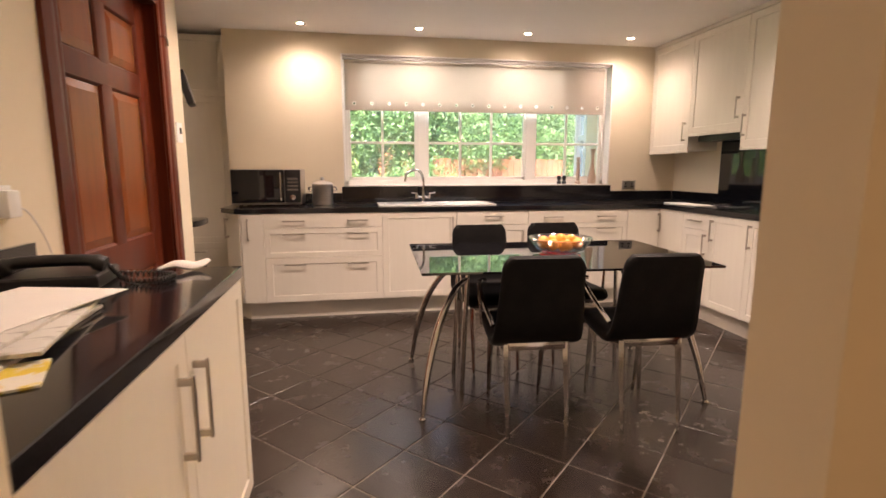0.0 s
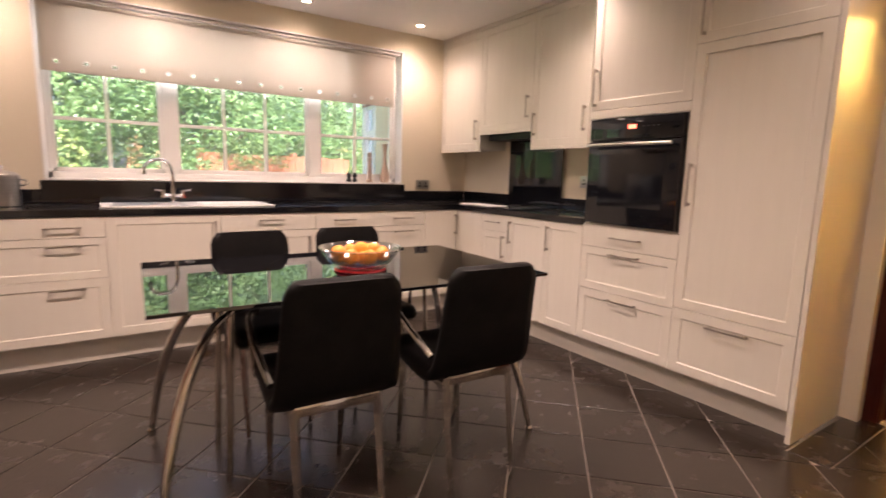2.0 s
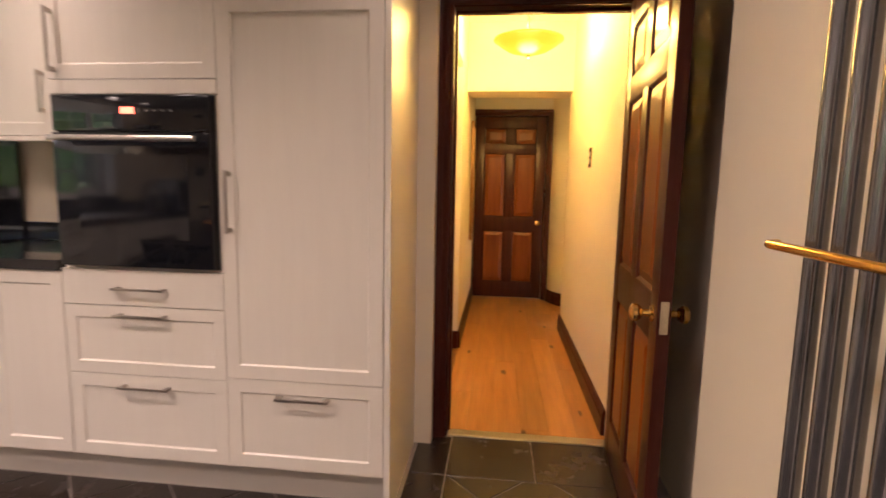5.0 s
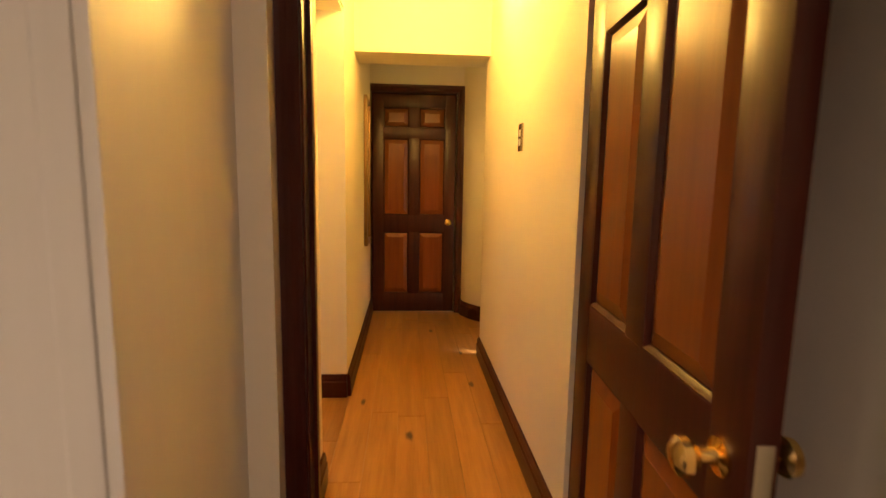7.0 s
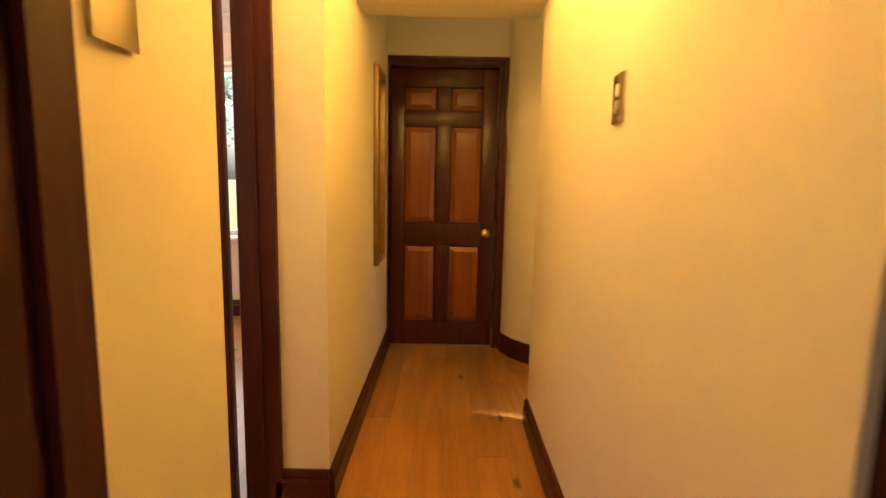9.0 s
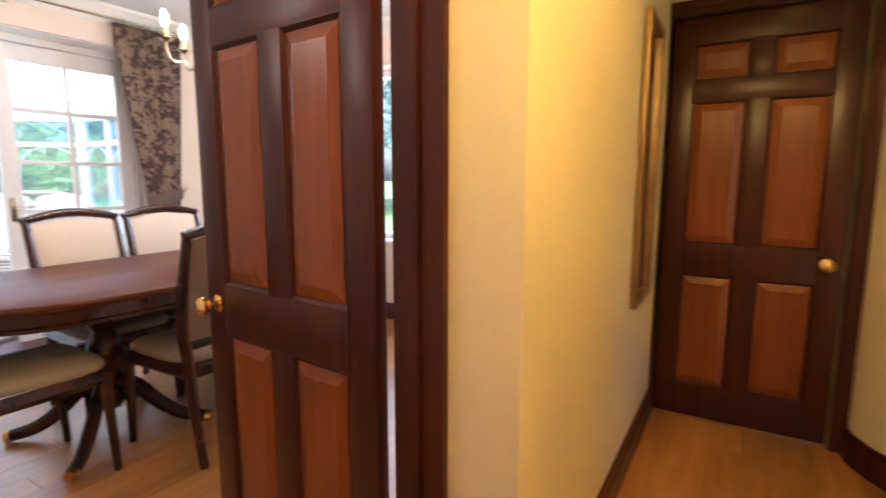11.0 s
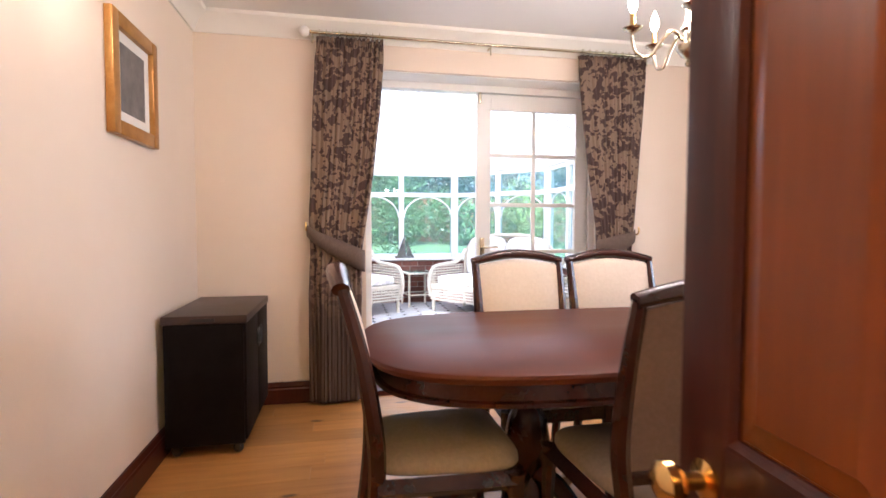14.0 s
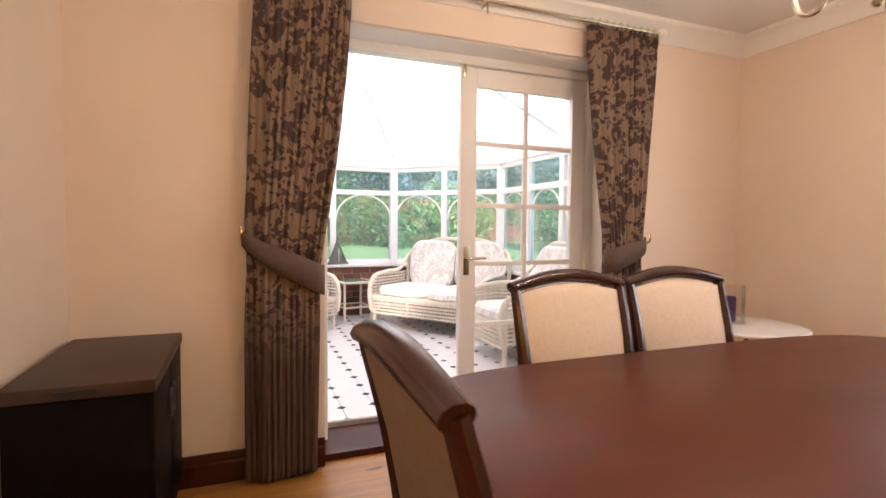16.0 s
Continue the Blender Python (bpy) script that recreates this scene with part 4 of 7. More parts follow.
# kitchen window
win = thing("window_1", "white three-light kitchen window with glazing bars", "window", kind="structure")
WY = KW + 0.10
part("window_frame", boxes((WX0, WY, WZ0, WX1, WY + 0.07, WZ0 + 0.055), (WX0, WY, WZ1 - 0.05, WX1, WY + 0.07, WZ1), (WX0, WY, WZ0, WX0 + 0.045, WY + 0.07, WZ1), (WX1 - 0.045, WY, WZ0, WX1, WY + 0.07, WZ1),
                         (0.565, WY + 0.001, WZ0, 0.65, WY + 0.069, WZ1), (1.645, WY + 0.001, WZ0, 1.73, WY + 0.069, WZ1), bevel=0.004), WHITE_PAINT, win, smooth=0)
for x0, x1, bars in ((WX0 + 0.045, 0.565, (0.235,)), (0.65, 1.645, (0.985, 1.295)), (1.73, WX1 - 0.045, (2.07,))):
    bm = boxes((x0, WY + 0.012, WZ0 + 0.055, x0 + 0.025, WY + 0.05, WZ1 - 0.05), (x1 - 0.025, WY + 0.012, WZ0 + 0.055, x1, WY + 0.05, WZ1 - 0.05),
               (x0, WY + 0.012, WZ0 + 0.055, x1, WY + 0.05, WZ0 + 0.085), (x0, WY + 0.012, WZ1 - 0.075, x1, WY + 0.05, WZ1 - 0.05), bevel=0.003)
    sash = part("sash", bm, WHITE_PAINT, win, smooth=0)
    for bx in bars:
        part("glazing_bar", boxes((bx - 0.011, WY + 0.018, WZ0 + 0.08, bx + 0.011, WY + 0.045, WZ1 - 0.07), bevel=0.004), WHITE_PAINT, sash, smooth=0)
    for bz in (1.465, 1.80):
        part("glazing_bar", boxes((x0 + 0.02, WY + 0.019, bz - 0.011, x1 - 0.02, WY + 0.044, bz + 0.011), bevel=0.004), WHITE_PAINT, sash, smooth=0)
    g = part("pane", boxes((x0 + 0.02, WY + 0.030, WZ0 + 0.08, x1 - 0.02, WY + 0.034, WZ1 - 0.07)), WINDOW_GLASS, sash, smooth=0)
    g.visible_shadow = False
part("window_sill", boxes((WX0, KW - 0.02, WZ0 - 0.001, WX1, WY, WZ0 + 0.012), bevel=0.003), WHITE_PAINT, win, smooth=0)
part("window_lining", boxes((WX0 + 0.0005, KW - 0.006, WZ0 + 0.012, WX0 + 0.014, WY, WZ1 - 0.014), (WX1 - 0.014, KW - 0.006, WZ0 + 0.012, WX1 - 0.0005, WY, WZ1 - 0.014), (WX0 + 0.0005, KW - 0.006, WZ1 - 0.014, WX1 - 0.0005, WY, WZ1 - 0.0005), bevel=0.002), WHITE_PAINT, win, smooth=0)

bl = thing("roller_blind", "beige roller blind with eyelets, half lowered over the window", "blind", pose(0, KW + 0.03, 0))
bm = bmesh.new()
EYES = [WX0 + 0.11 + k * (WX1 - WX0 - 0.25) / 15 for k in range(16)]
box(bm, WX0 + 0.03, 0, 1.821, WX1 - 0.075, 0.003, WZ1 - 0.055)
box(bm, WX0 + 0.03, 0, 1.758, WX1 - 0.075, 0.003, 1.799)
for a, b in zip([WX0 + 0.03] + [e + 0.011 for e in EYES], [e - 0.011 for e in EYES] + [WX1 - 0.075]):
    box(bm, a, 0, 1.799, b, 0.003, 1.821)
part("fabric", bm, BLIND, bl, smooth=0)
part("cassette", boxes((WX0 + 0.016, -0.012, WZ1 - 0.036, WX1 - 0.016, 0.045, WZ1 - 0.016), bevel=0.005), WHITE_PAINT, bl, "white head rail of the blind")
bm = bmesh.new()
tube(bm, [(WX0 + 0.03, 0.016, WZ1 - 0.06), (WX1 - 0.075, 0.016, WZ1 - 0.06)], 0.021, 16)
part("roll", bm, BLIND, bl)
part("bottom_bar", boxes((WX0 + 0.03, -0.004, 1.748, WX1 - 0.075, 0.007, 1.764), bevel=0.002), BLIND, bl)
for ex in EYES:
    bm = bmesh.new()
    tube(bm, [(ex + 0.014 * math.cos(a * math.pi / 8), -0.003, 1.81 + 0.014 * math.sin(a * math.pi / 8)) for a in range(16)], 0.004, 6, True)
    part("eyelet", bm, WHITE_PLASTIC, bl, "white ring eyelet")

# downlights
for sx, sy in SPOTS:
    dl = thing("downlight", "small recessed chrome ceiling spotlight, lit", "spotlight", pose(sx, sy, CEIL), group="ceiling spotlights")
    bm = bmesh.new()
    lathe(bm, [(0.028, 0.0), (0.028, -0.004), (0.042, -0.004), (0.044, -0.001), (0.044, 0.0)])
    part("rim", bm, CHROME, dl)
    bm = bmesh.new()
    lathe(bm, [(0, -0.002), (0.027, -0.002), (0.027, 0.0)])
    part("bulb", bm, SPOT_GLOW, dl)

# sink and tap
sk = thing("sink", "white inset sink with a ribbed drainer", "sink", pose(0.66, 4.53, 0.9105))
bm = bmesh.new()
prism(bm, [(-0.50, -0.21), (0.50, -0.21), (0.50, 0.21), (-0.50, 0.21)], 0, 0.012, 0.005)
part("deck", bm, SINK_WHITE, sk)
bm = bmesh.new()
prism(bm, [(-0.44, -0.16), (-0.06, -0.16), (-0.06, 0.14), (-0.44, 0.14)], 0.0122, 0.0135)
part("bowl", bm, STEEL, sk)
for k in range(9):
    part("rib", boxes((0.06, -0.14 + 0.034 * k, 0.012, 0.44, -0.13 + 0.034 * k, 0.017), bevel=0.002), SINK_WHITE, sk)
tp = thing("mixer_tap", "chrome swan-neck mixer tap with two levers", "tap", pose(0.58, 4.71, 0.922))
bm = bmesh.new()
lathe(bm, [(0, 0), (0.03, 0), (0.03, 0.006), (0.018, 0.012), (0.018, 0.05), (0.014, 0.06), (0.014, 0.1)])
part("body", bm, CHROME, tp)
bm = bmesh.new()
tube(bm, curve_points([(0, 0, 0.09), (0, 0, 0.2), (-0.03, -0.02, 0.27), (-0.1, -0.05, 0.285), (-0.16, -0.08, 0.25), (-0.175, -0.09, 0.19)], 30), 0.0115, 12)
part("spout", bm, CHROME, tp)
for s in (-1, 1):
    bm = bmesh.new()
    tube(bm, [(0, 0, 0.045), (s * 0.055, 0, 0.045)], 0.012, 10)
    tube(bm, [(s * 0.06, 0, 0.03), (s * 0.06, 0, 0.085)], [0.016, 0.009], 10)
    tube(bm, [(s * 0.055, 0, 0.075), (s * 0.11, -0.01, 0.085)], 0.006, 8)
    part("lever", bm, CHROME, tp)

# microwave, canister
mw = thing("microwave", "black and steel microwave oven on the worktop", "microwave", pose(-1.03, 4.50, 0.912, 0, 0, 0))
part("case", boxes((0, 0, 0.012, 0.555, 0.36, 0.305), bevel=0.005), STEEL, mw)
part("door", boxes((0.004, -0.018, 0.03, 0.42, -0.001, 0.30), bevel=0.004), BLACK_GLASS, mw)
part("window", boxes((0.06, -0.0195, 0.075, 0.34, -0.0185, 0.255)), BLACK_GLASS, mw)
part("control_panel", boxes((0.425, -0.018, 0.03, 0.551, -0.001, 0.30), bevel=0.003), BLACK, mw)
bm = bmesh.new()
tube(bm, [(0.397, -0.045, 0.05), (0.397, -0.045, 0.28)], 0.008)
for hz in (0.07, 0.26):
    tube(bm, [(0.397, -0.045, hz), (0.397, -0.017, hz)], 0.005, 8)
part("handle", bm, CHROME, mw)
bm = bmesh.new()
lathe(bm, [(0, 0), (0.024, 0), (0.022, 0.014), (0, 0.016)])
turned(bm, Matrix.Translation((0.488, -0.018, 0.075)) @ Matrix.Rotation(radians(90), 4, "X"))
part("dial", bm, CHROME, mw)
for k in range(4):
    part("button", boxes((0.445 + 0.0, -0.0195, 0.13 + 0.03 * k, 0.53, -0.0185, 0.145 + 0.03 * k)), GREY_METAL, mw)
for fx in (0.05, 0.5):
    part("foot", boxes((fx, 0.02, 0, fx + 0.03, 0.05, 0.0125)), BLACK, mw)
cn = thing("canister", "brushed steel canister with a domed lid", "canister", pose(-0.31, 4.63, 0.912))
bm = bmesh.new()
lathe(bm, [(0, 0), (0.085, 0), (0.088, 0.004), (0.088, 0.16), (0.091, 0.165), (0.091, 0.172), (0, 0.172)], segments=32)
part("body", bm, STEEL, cn)
bm = bmesh.new()
lathe(bm, [(0.089, 0.1725), (0.089, 0.182), (0.07, 0.196), (0.03, 0.206), (0.012, 0.209), (0.012, 0.216), (0.018, 0.224), (0.014, 0.236), (0, 0.239)], segments=32)
part("lid", bm, STEEL, cn)
for s in (-1, 1):
    bm = bmesh.new()
    tube(bm, curve_points([(s * 0.088, 0, 0.12), (s * 0.115, 0, 0.125), (s * 0.115, 0, 0.15), (s * 0.088, 0, 0.155)], 12), 0.005)
    part("side_handle", bm, CHROME, cn)

# window sill ornaments
PALE_WOOD = material("pale_turned_wood", (0.42, 0.30, 0.22), 0.4, second=(0.55, 0.42, 0.32), scale=12, stretch=(1, 1, 0.3))
SZ = WZ0 + 0.013
bm = bmesh.new()
lathe(bm, [(0, 0), (0.036, 0), (0.042, 0.03), (0.04, 0.09), (0.022, 0.16), (0.015, 0.22), (0.018, 0.29), (0.03, 0.345), (0.026, 0.345), (0.012, 0.28), (0, 0.27)], segments=28)
solo("vase", bm, PALE_WOOD, "slender turned wooden vase on the window sill", "vase", pose(2.33, 4.945, SZ))
bm = bmesh.new()
lathe(bm, [(0, 0), (0.028, 0), (0.028, 0.02), (0.018, 0.03), (0.022, 0.12), (0.016, 0.18), (0.022, 0.2), (0.02, 0.215), (0.011, 0.22), (0.02, 0.24), (0.018, 0.262), (0, 0.27)], segments=24)
solo("pepper_mill", bm, PALE_WOOD, "turned wooden pepper mill on the window sill", "pepper mill", pose(2.18, 4.945, SZ))
for ox in (1.98, 2.035):
    bm = bmesh.new()
    lathe(bm, [(0, 0), (0.02, 0), (0.022, 0.02), (0.012, 0.035), (0.02, 0.05), (0.022, 0.066), (0.014, 0.082), (0, 0.086)], segments=18)
    solo("salt_shaker", bm, BLACK, "small rounded black shaker on the window sill", "shaker", pose(ox, 4.945, SZ), group="black shakers")


# sockets and switches
def wall_plate(name, label, category, m, w, h, mat, rockers, rocker_mat):
    ob = thing(name, label, category, m)
    part("plate", boxes((-w / 2, -0.008, -h / 2, w / 2, 0, h / 2), bevel=0.002), mat, ob)
    for x, z, rw, rh in rockers:
        part("rocker", boxes((x - rw / 2, -0.011, z - rh / 2, x + rw / 2, -0.0082, z + rh / 2), bevel=0.001), rocker_mat, ob)


TWIN = [(-0.035, 0.012, 0.012, 0.018), (0.035, 0.012, 0.012, 0.018), (-0.035, -0.015, 0.03, 0.012), (0.035, -0.015, 0.03, 0.012)]
wall_plate("power_socket", "steel double power socket on the window wall", "socket", pose(2.71, KW - 0.001, 1.06), 0.146, 0.086, STEEL, TWIN, BLACK)
wall_plate("power_socket", "steel double power socket above the granite upstand", "socket", pose(KE - 0.001, 3.33, 1.13, 0, 0, -90), 0.146, 0.086, STEEL, TWIN, BLACK)
wall_plate("light_switch", "brass light switch on the hall wall", "switch", pose(4.20, HS + 0.001, 1.40, 0, 0, 180), 0.075, 0.12, ANTIQUE, [(0, 0.02, 0.02, 0.03), (0, -0.02, 0.02, 0.03)], WHITE_PLASTIC)
wall_plate("light_switch", "brass light switch beside the dining room doorway", "switch", pose(3.56, HN - 0.001, 1.42), 0.086, 0.15, ANTIQUE, [(0, 0.01, 0.02, 0.035)], WHITE_PLASTIC)
wall_plate("thermostat", "white wall thermostat with a grey dial", "thermostat", pose(-0.999, 3.24, 1.42, 0, 0, 90), 0.09, 0.11, WHITE_PLASTIC, [(0.01, 0.01, 0.03, 0.035)], GREY_METAL)
ch = thing("wall_charger", "white plug-in charger with a thin cable", "charger", pose(-0.999, 1.71, 1.13, 0, 0, 90))
part("plate", boxes((-0.06, -0.008, -0.043, 0.06, 0, 0.043), bevel=0.002), WHITE_PLASTIC, ch)
part("plug", boxes((-0.03, -0.05, -0.045, 0.025, -0.0085, 0.03), bevel=0.006), WHITE_PLASTIC, ch)
bm = bmesh.new()
tube(bm, curve_points([(0.025, -0.03, -0.01), (0.07, -0.04, -0.04), (0.13, -0.04, -0.12), (0.16, -0.05, -0.21), (0.15, -0.10, -0.222)], 24), 0.0022, 6)
part("cable", bm, PLAIN_PAPER, ch)

# clutter on the sideboard
for k, (w, l, a, px, py) in enumerate(((0.30, 0.40, 4, -0.725, 1.135), (0.29, 0.39, -3, -0.73, 1.13), (0.30, 0.38, 12, -0.705, 1.15), (0.28, 0.38, 3, -0.73, 1.125))):
    bm = bmesh.new()
    prism(bm, [(-w / 2, -l / 2), (w / 2, -l / 2), (w / 2, l / 2), (-w / 2, l / 2)], 0, 0.0078, 0.002)
    solo("newspaper", bm, PAPER, "folded newspaper lying in a stack on the sideboard", "newspaper", pose(px, py, 0.9105 + 0.008 * k, 0, 0, a), group="stack of newspapers")
bm = bmesh.new()
prism(bm, [(-0.13, -0.17), (0.13, -0.17), (0.13, 0.17), (-0.13, 0.17)], 0, 0.002)
solo("paper_sheet", bm, PLAIN_PAPER, "loose white sheet of paper on the newspapers", "paper", pose(-0.715, 1.245, 0.9435, 0, 0, -14))
bm = bmesh.new()
prism(bm, [(-0.04, -0.06), (0.04, -0.06), (0.045, 0.06), (-0.035, 0.06)], 0, 0.004)
solo("leaflet", bm, YELLOW_PAPER, "yellow printed leaflet on the sideboard", "leaflet", pose(-0.535, 0.945, 0.9105, 0, 0, 24))
ph = thing("telephone", "black corded telephone with a coiled lead", "telephone", pose(-0.80, 1.60, 0.9105, 0, 0, 8))
bm = bmesh.new()
prism(bm, [(-0.11, -0.09), (0.11, -0.09), (0.11, 0.09), (-0.11, 0.09)], 0, 0.04, 0.012)
part("base", bm, BLACK, ph)
bm = bmesh.new()
tube(bm, curve_points([(-0.12, -0.02, 0.055), (-0.08, -0.02, 0.07), (0.06, -0.02, 0.07), (0.11, -0.02, 0.055)], 16), [0.022] * 4 + [0.016] * 9 + [0.022] * 4, 12)
part("handset", bm, BLACK, ph)
bm = bmesh.new()
coil = []
axis = curve_points([(0.11, 0.0, 0.05), (0.16, -0.03, 0.012), (0.24, -0.06, 0.012), (0.27, 0.0, 0.012), (0.22, 0.04, 0.012), (0.12, 0.05, 0.015)], 300)
for k, p in enumerate(axis):
    coil.append(p + Vector((0.0, 0.008 * math.cos(k * 0.75), 0.008 * math.sin(k * 0.75))))
tube(bm, coil, 0.0026, 5)
part("coiled_lead", bm, BLACK, ph)
bm = bmesh.new()
tube(bm, curve_points([(0, 0, 0.008), (0.05, 0.01, 0.02), (0.1, 0.0, 0.012), (0.14, 0.02, 0.025)], 20), [0.012 + 0.02 * math.sin(i * 0.15) for i in range(21)], 10, flat=0.35)
solo("crumpled_tissue", bm, PLAIN_PAPER, "crumpled white tissue at the end of the worktop", "tissue", pose(-0.62, 1.755, 0.9105, 0, 0, 12))
bm = bmesh.new()
prism(bm, [(-0.015, -0.06), (0.015, -0.06), (0.015, 0.06), (-0.015, 0.06)], 0, 0.006, 0.002)
solo("pencil_case", bm, YELLOW_PAPER, "flat yellow pen beside the telephone", "pen", pose(-0.86, 1.75, 0.9105, 0, 0, 80))

# bin beside the opening
bn = thing("kitchen_bin", "cream pedal bin with a rounded lid", "bin", pose(1.03, 1.0, 0))
bm = bmesh.new()
lathe(bm, [(0, 0), (0.13, 0), (0.14, 0.01), (0.14, 0.44), (0.14, 0.47), (0, 0.47)], segments=32)
part("body", bm, WHITE_PLASTIC, bn)
bm = bmesh.new()
lathe(bm, [(0.143, 0.471), (0.143, 0.49), (0.13, 0.525), (0.08, 0.545), (0, 0.55)], segments=32)
part("lid", bm, CREAM, bn)

# chrome bin and the granite shelf above it, in the recess
cb = thing("chrome_pedal_bin", "tall chrome pedal bin standing beyond the sideboard", "bin", pose(-1.105, 3.53, 0))
bm = bmesh.new()
lathe(bm, [(0, 0.03), (0.125, 0.03), (0.128, 0.05), (0.128, 0.54), (0.122, 0.545), (0, 0.545)], segments=40)
part("body", bm, CHROME, cb)
bm = bmesh.new()
lathe(bm, [(0, 0), (0.14, 0), (0.146, 0.008), (0.142, 0.03), (0.126, 0.036), (0, 0.036)], segments=40)
part("base", bm, STEEL, cb, "brushed steel base ring")
bm = bmesh.new()
lathe(bm, [(0.118, 0.547), (0.131, 0.548), (0.131, 0.575), (0.12, 0.60), (0.08, 0.622), (0, 0.63)], segments=40)
part("lid", bm, CHROME, cb)
part("pedal", boxes((0.05, -0.175, 0.008, 0.11, -0.09, 0.018), bevel=0.003), STEEL, cb)
bm = bmesh.new()
prism(bm, [(-1.795, 3.365), (-1.02, 3.365), (-0.99, 3.38), (-0.975, 3.42), (-0.975, 3.60), (-0.99, 3.635), (-1.02, 3.65), (-1.795, 3.65)], 0.87, 0.905, 0.005)
solo("worktop", bm, GRANITE, "short black granite worktop in the corner recess", "worktop")

# column radiator with a towel rail
rd = thing("column_radiator", "tall chrome-grey column radiator with a brass towel rail", "radiator", pose(1.312, 0.70, 0.10))
for k in range(9):
    bm = bmesh.new()
    x = 0.03 + k * 0.066
    tube(bm, [(x, 0.055, 0.0), (x, 0.055, 1.85)], 0.016, 12)
    part("column", bm, GREY_METAL, rd)
for z in (0.03, 1.82):
    bm = bmesh.new()
    tube(bm, [(0.0, 0.055, z), (0.59, 0.055, z)], 0.024, 14)
    part("header", bm, GREY_METAL, rd)
for x in (0.06, 0.53):
    for z in (0.1, 1.7):
        part("bracket", boxes((x - 0.012, 0.001, z - 0.02, x + 0.012, 0.045, z + 0.02), bevel=0.002), CHROME, rd)
bm = bmesh.new()
tube(bm, curve_points([(-0.08, 0.085, 1.02), (-0.05, 0.10, 1.02), (0.02, 0.105, 1.02), (0.30, 0.105, 1.02), (0.57, 0.105, 1.02), (0.605, 0.10, 1.02), (0.615, 0.085, 1.02)], 40), 0.0085, 12)
part("towel_rail", bm, BRASS, rd, "polished brass towel rail")


# ---- glass dining table and chairs of the kitchen ----
gt = thing("glass_table", "black glass table on curved chrome legs", "table", pose(1.027, 2.785, 0, 0, 0, -2.4))
bm = bmesh.new()
prism(bm, [(-0.75, -0.46), (0.75, -0.46), (0.75, 0.46), (-0.75, 0.46)], 0.738, 0.75, 0.002)
part("tabletop", bm, TABLE_GLASS, gt, smooth=0)
for sx in (-1, 1):
    for sy in (-1, 1):
        bm = bmesh.new()
        tube(bm, [(sx * 0.51, sy * 0.15, 0.0), (sx * 0.48, sy * 0.15, 0.735)], 0.012, 12)
        part("straight_leg", bm, CHROME, gt)
        bm = bmesh.new()
        pts = curve_points([(sx * 0.48, sy * 0.15, 0.655), (sx * 0.565, sy * 0.215, 0.60), (sx * 0.65, sy * 0.29, 0.45), (sx * 0.71, sy * 0.35, 0.24), (sx * 0.745, sy * 0.397, 0.02)], 30)
        tube(bm, pts, [0.011 + 0.008 * math.sin(math.pi * i / 30) for i in range(31)], 12)
        part("curved_leg", bm, CHROME, gt)
        bm = bmesh.new()
        lathe(bm, [(0, 0), (0.017, 0), (0.017, 0.012), (0.011, 0.02), (0, 0.022)], (sx * 0.746, sy * 0.398, 0))
        part("foot", bm, CHROME, gt)
    bm = bmesh.new()
    tube(bm, [(sx * 0.48, -0.15, 0.70), (sx * 0.48, 0.15, 0.70)], 0.011, 10)
    part("cross_bar", bm, CHROME, gt)
    for sy in (-1, 1):
        bm = bmesh.new()
        lathe(bm, [(0, 0.728), (0.024, 0.728), (0.024, 0.7375), (0, 0.7375)], (sx * 0.48, sy * 0.15, 0))
        part("glass_pad", bm, CHROME, gt)


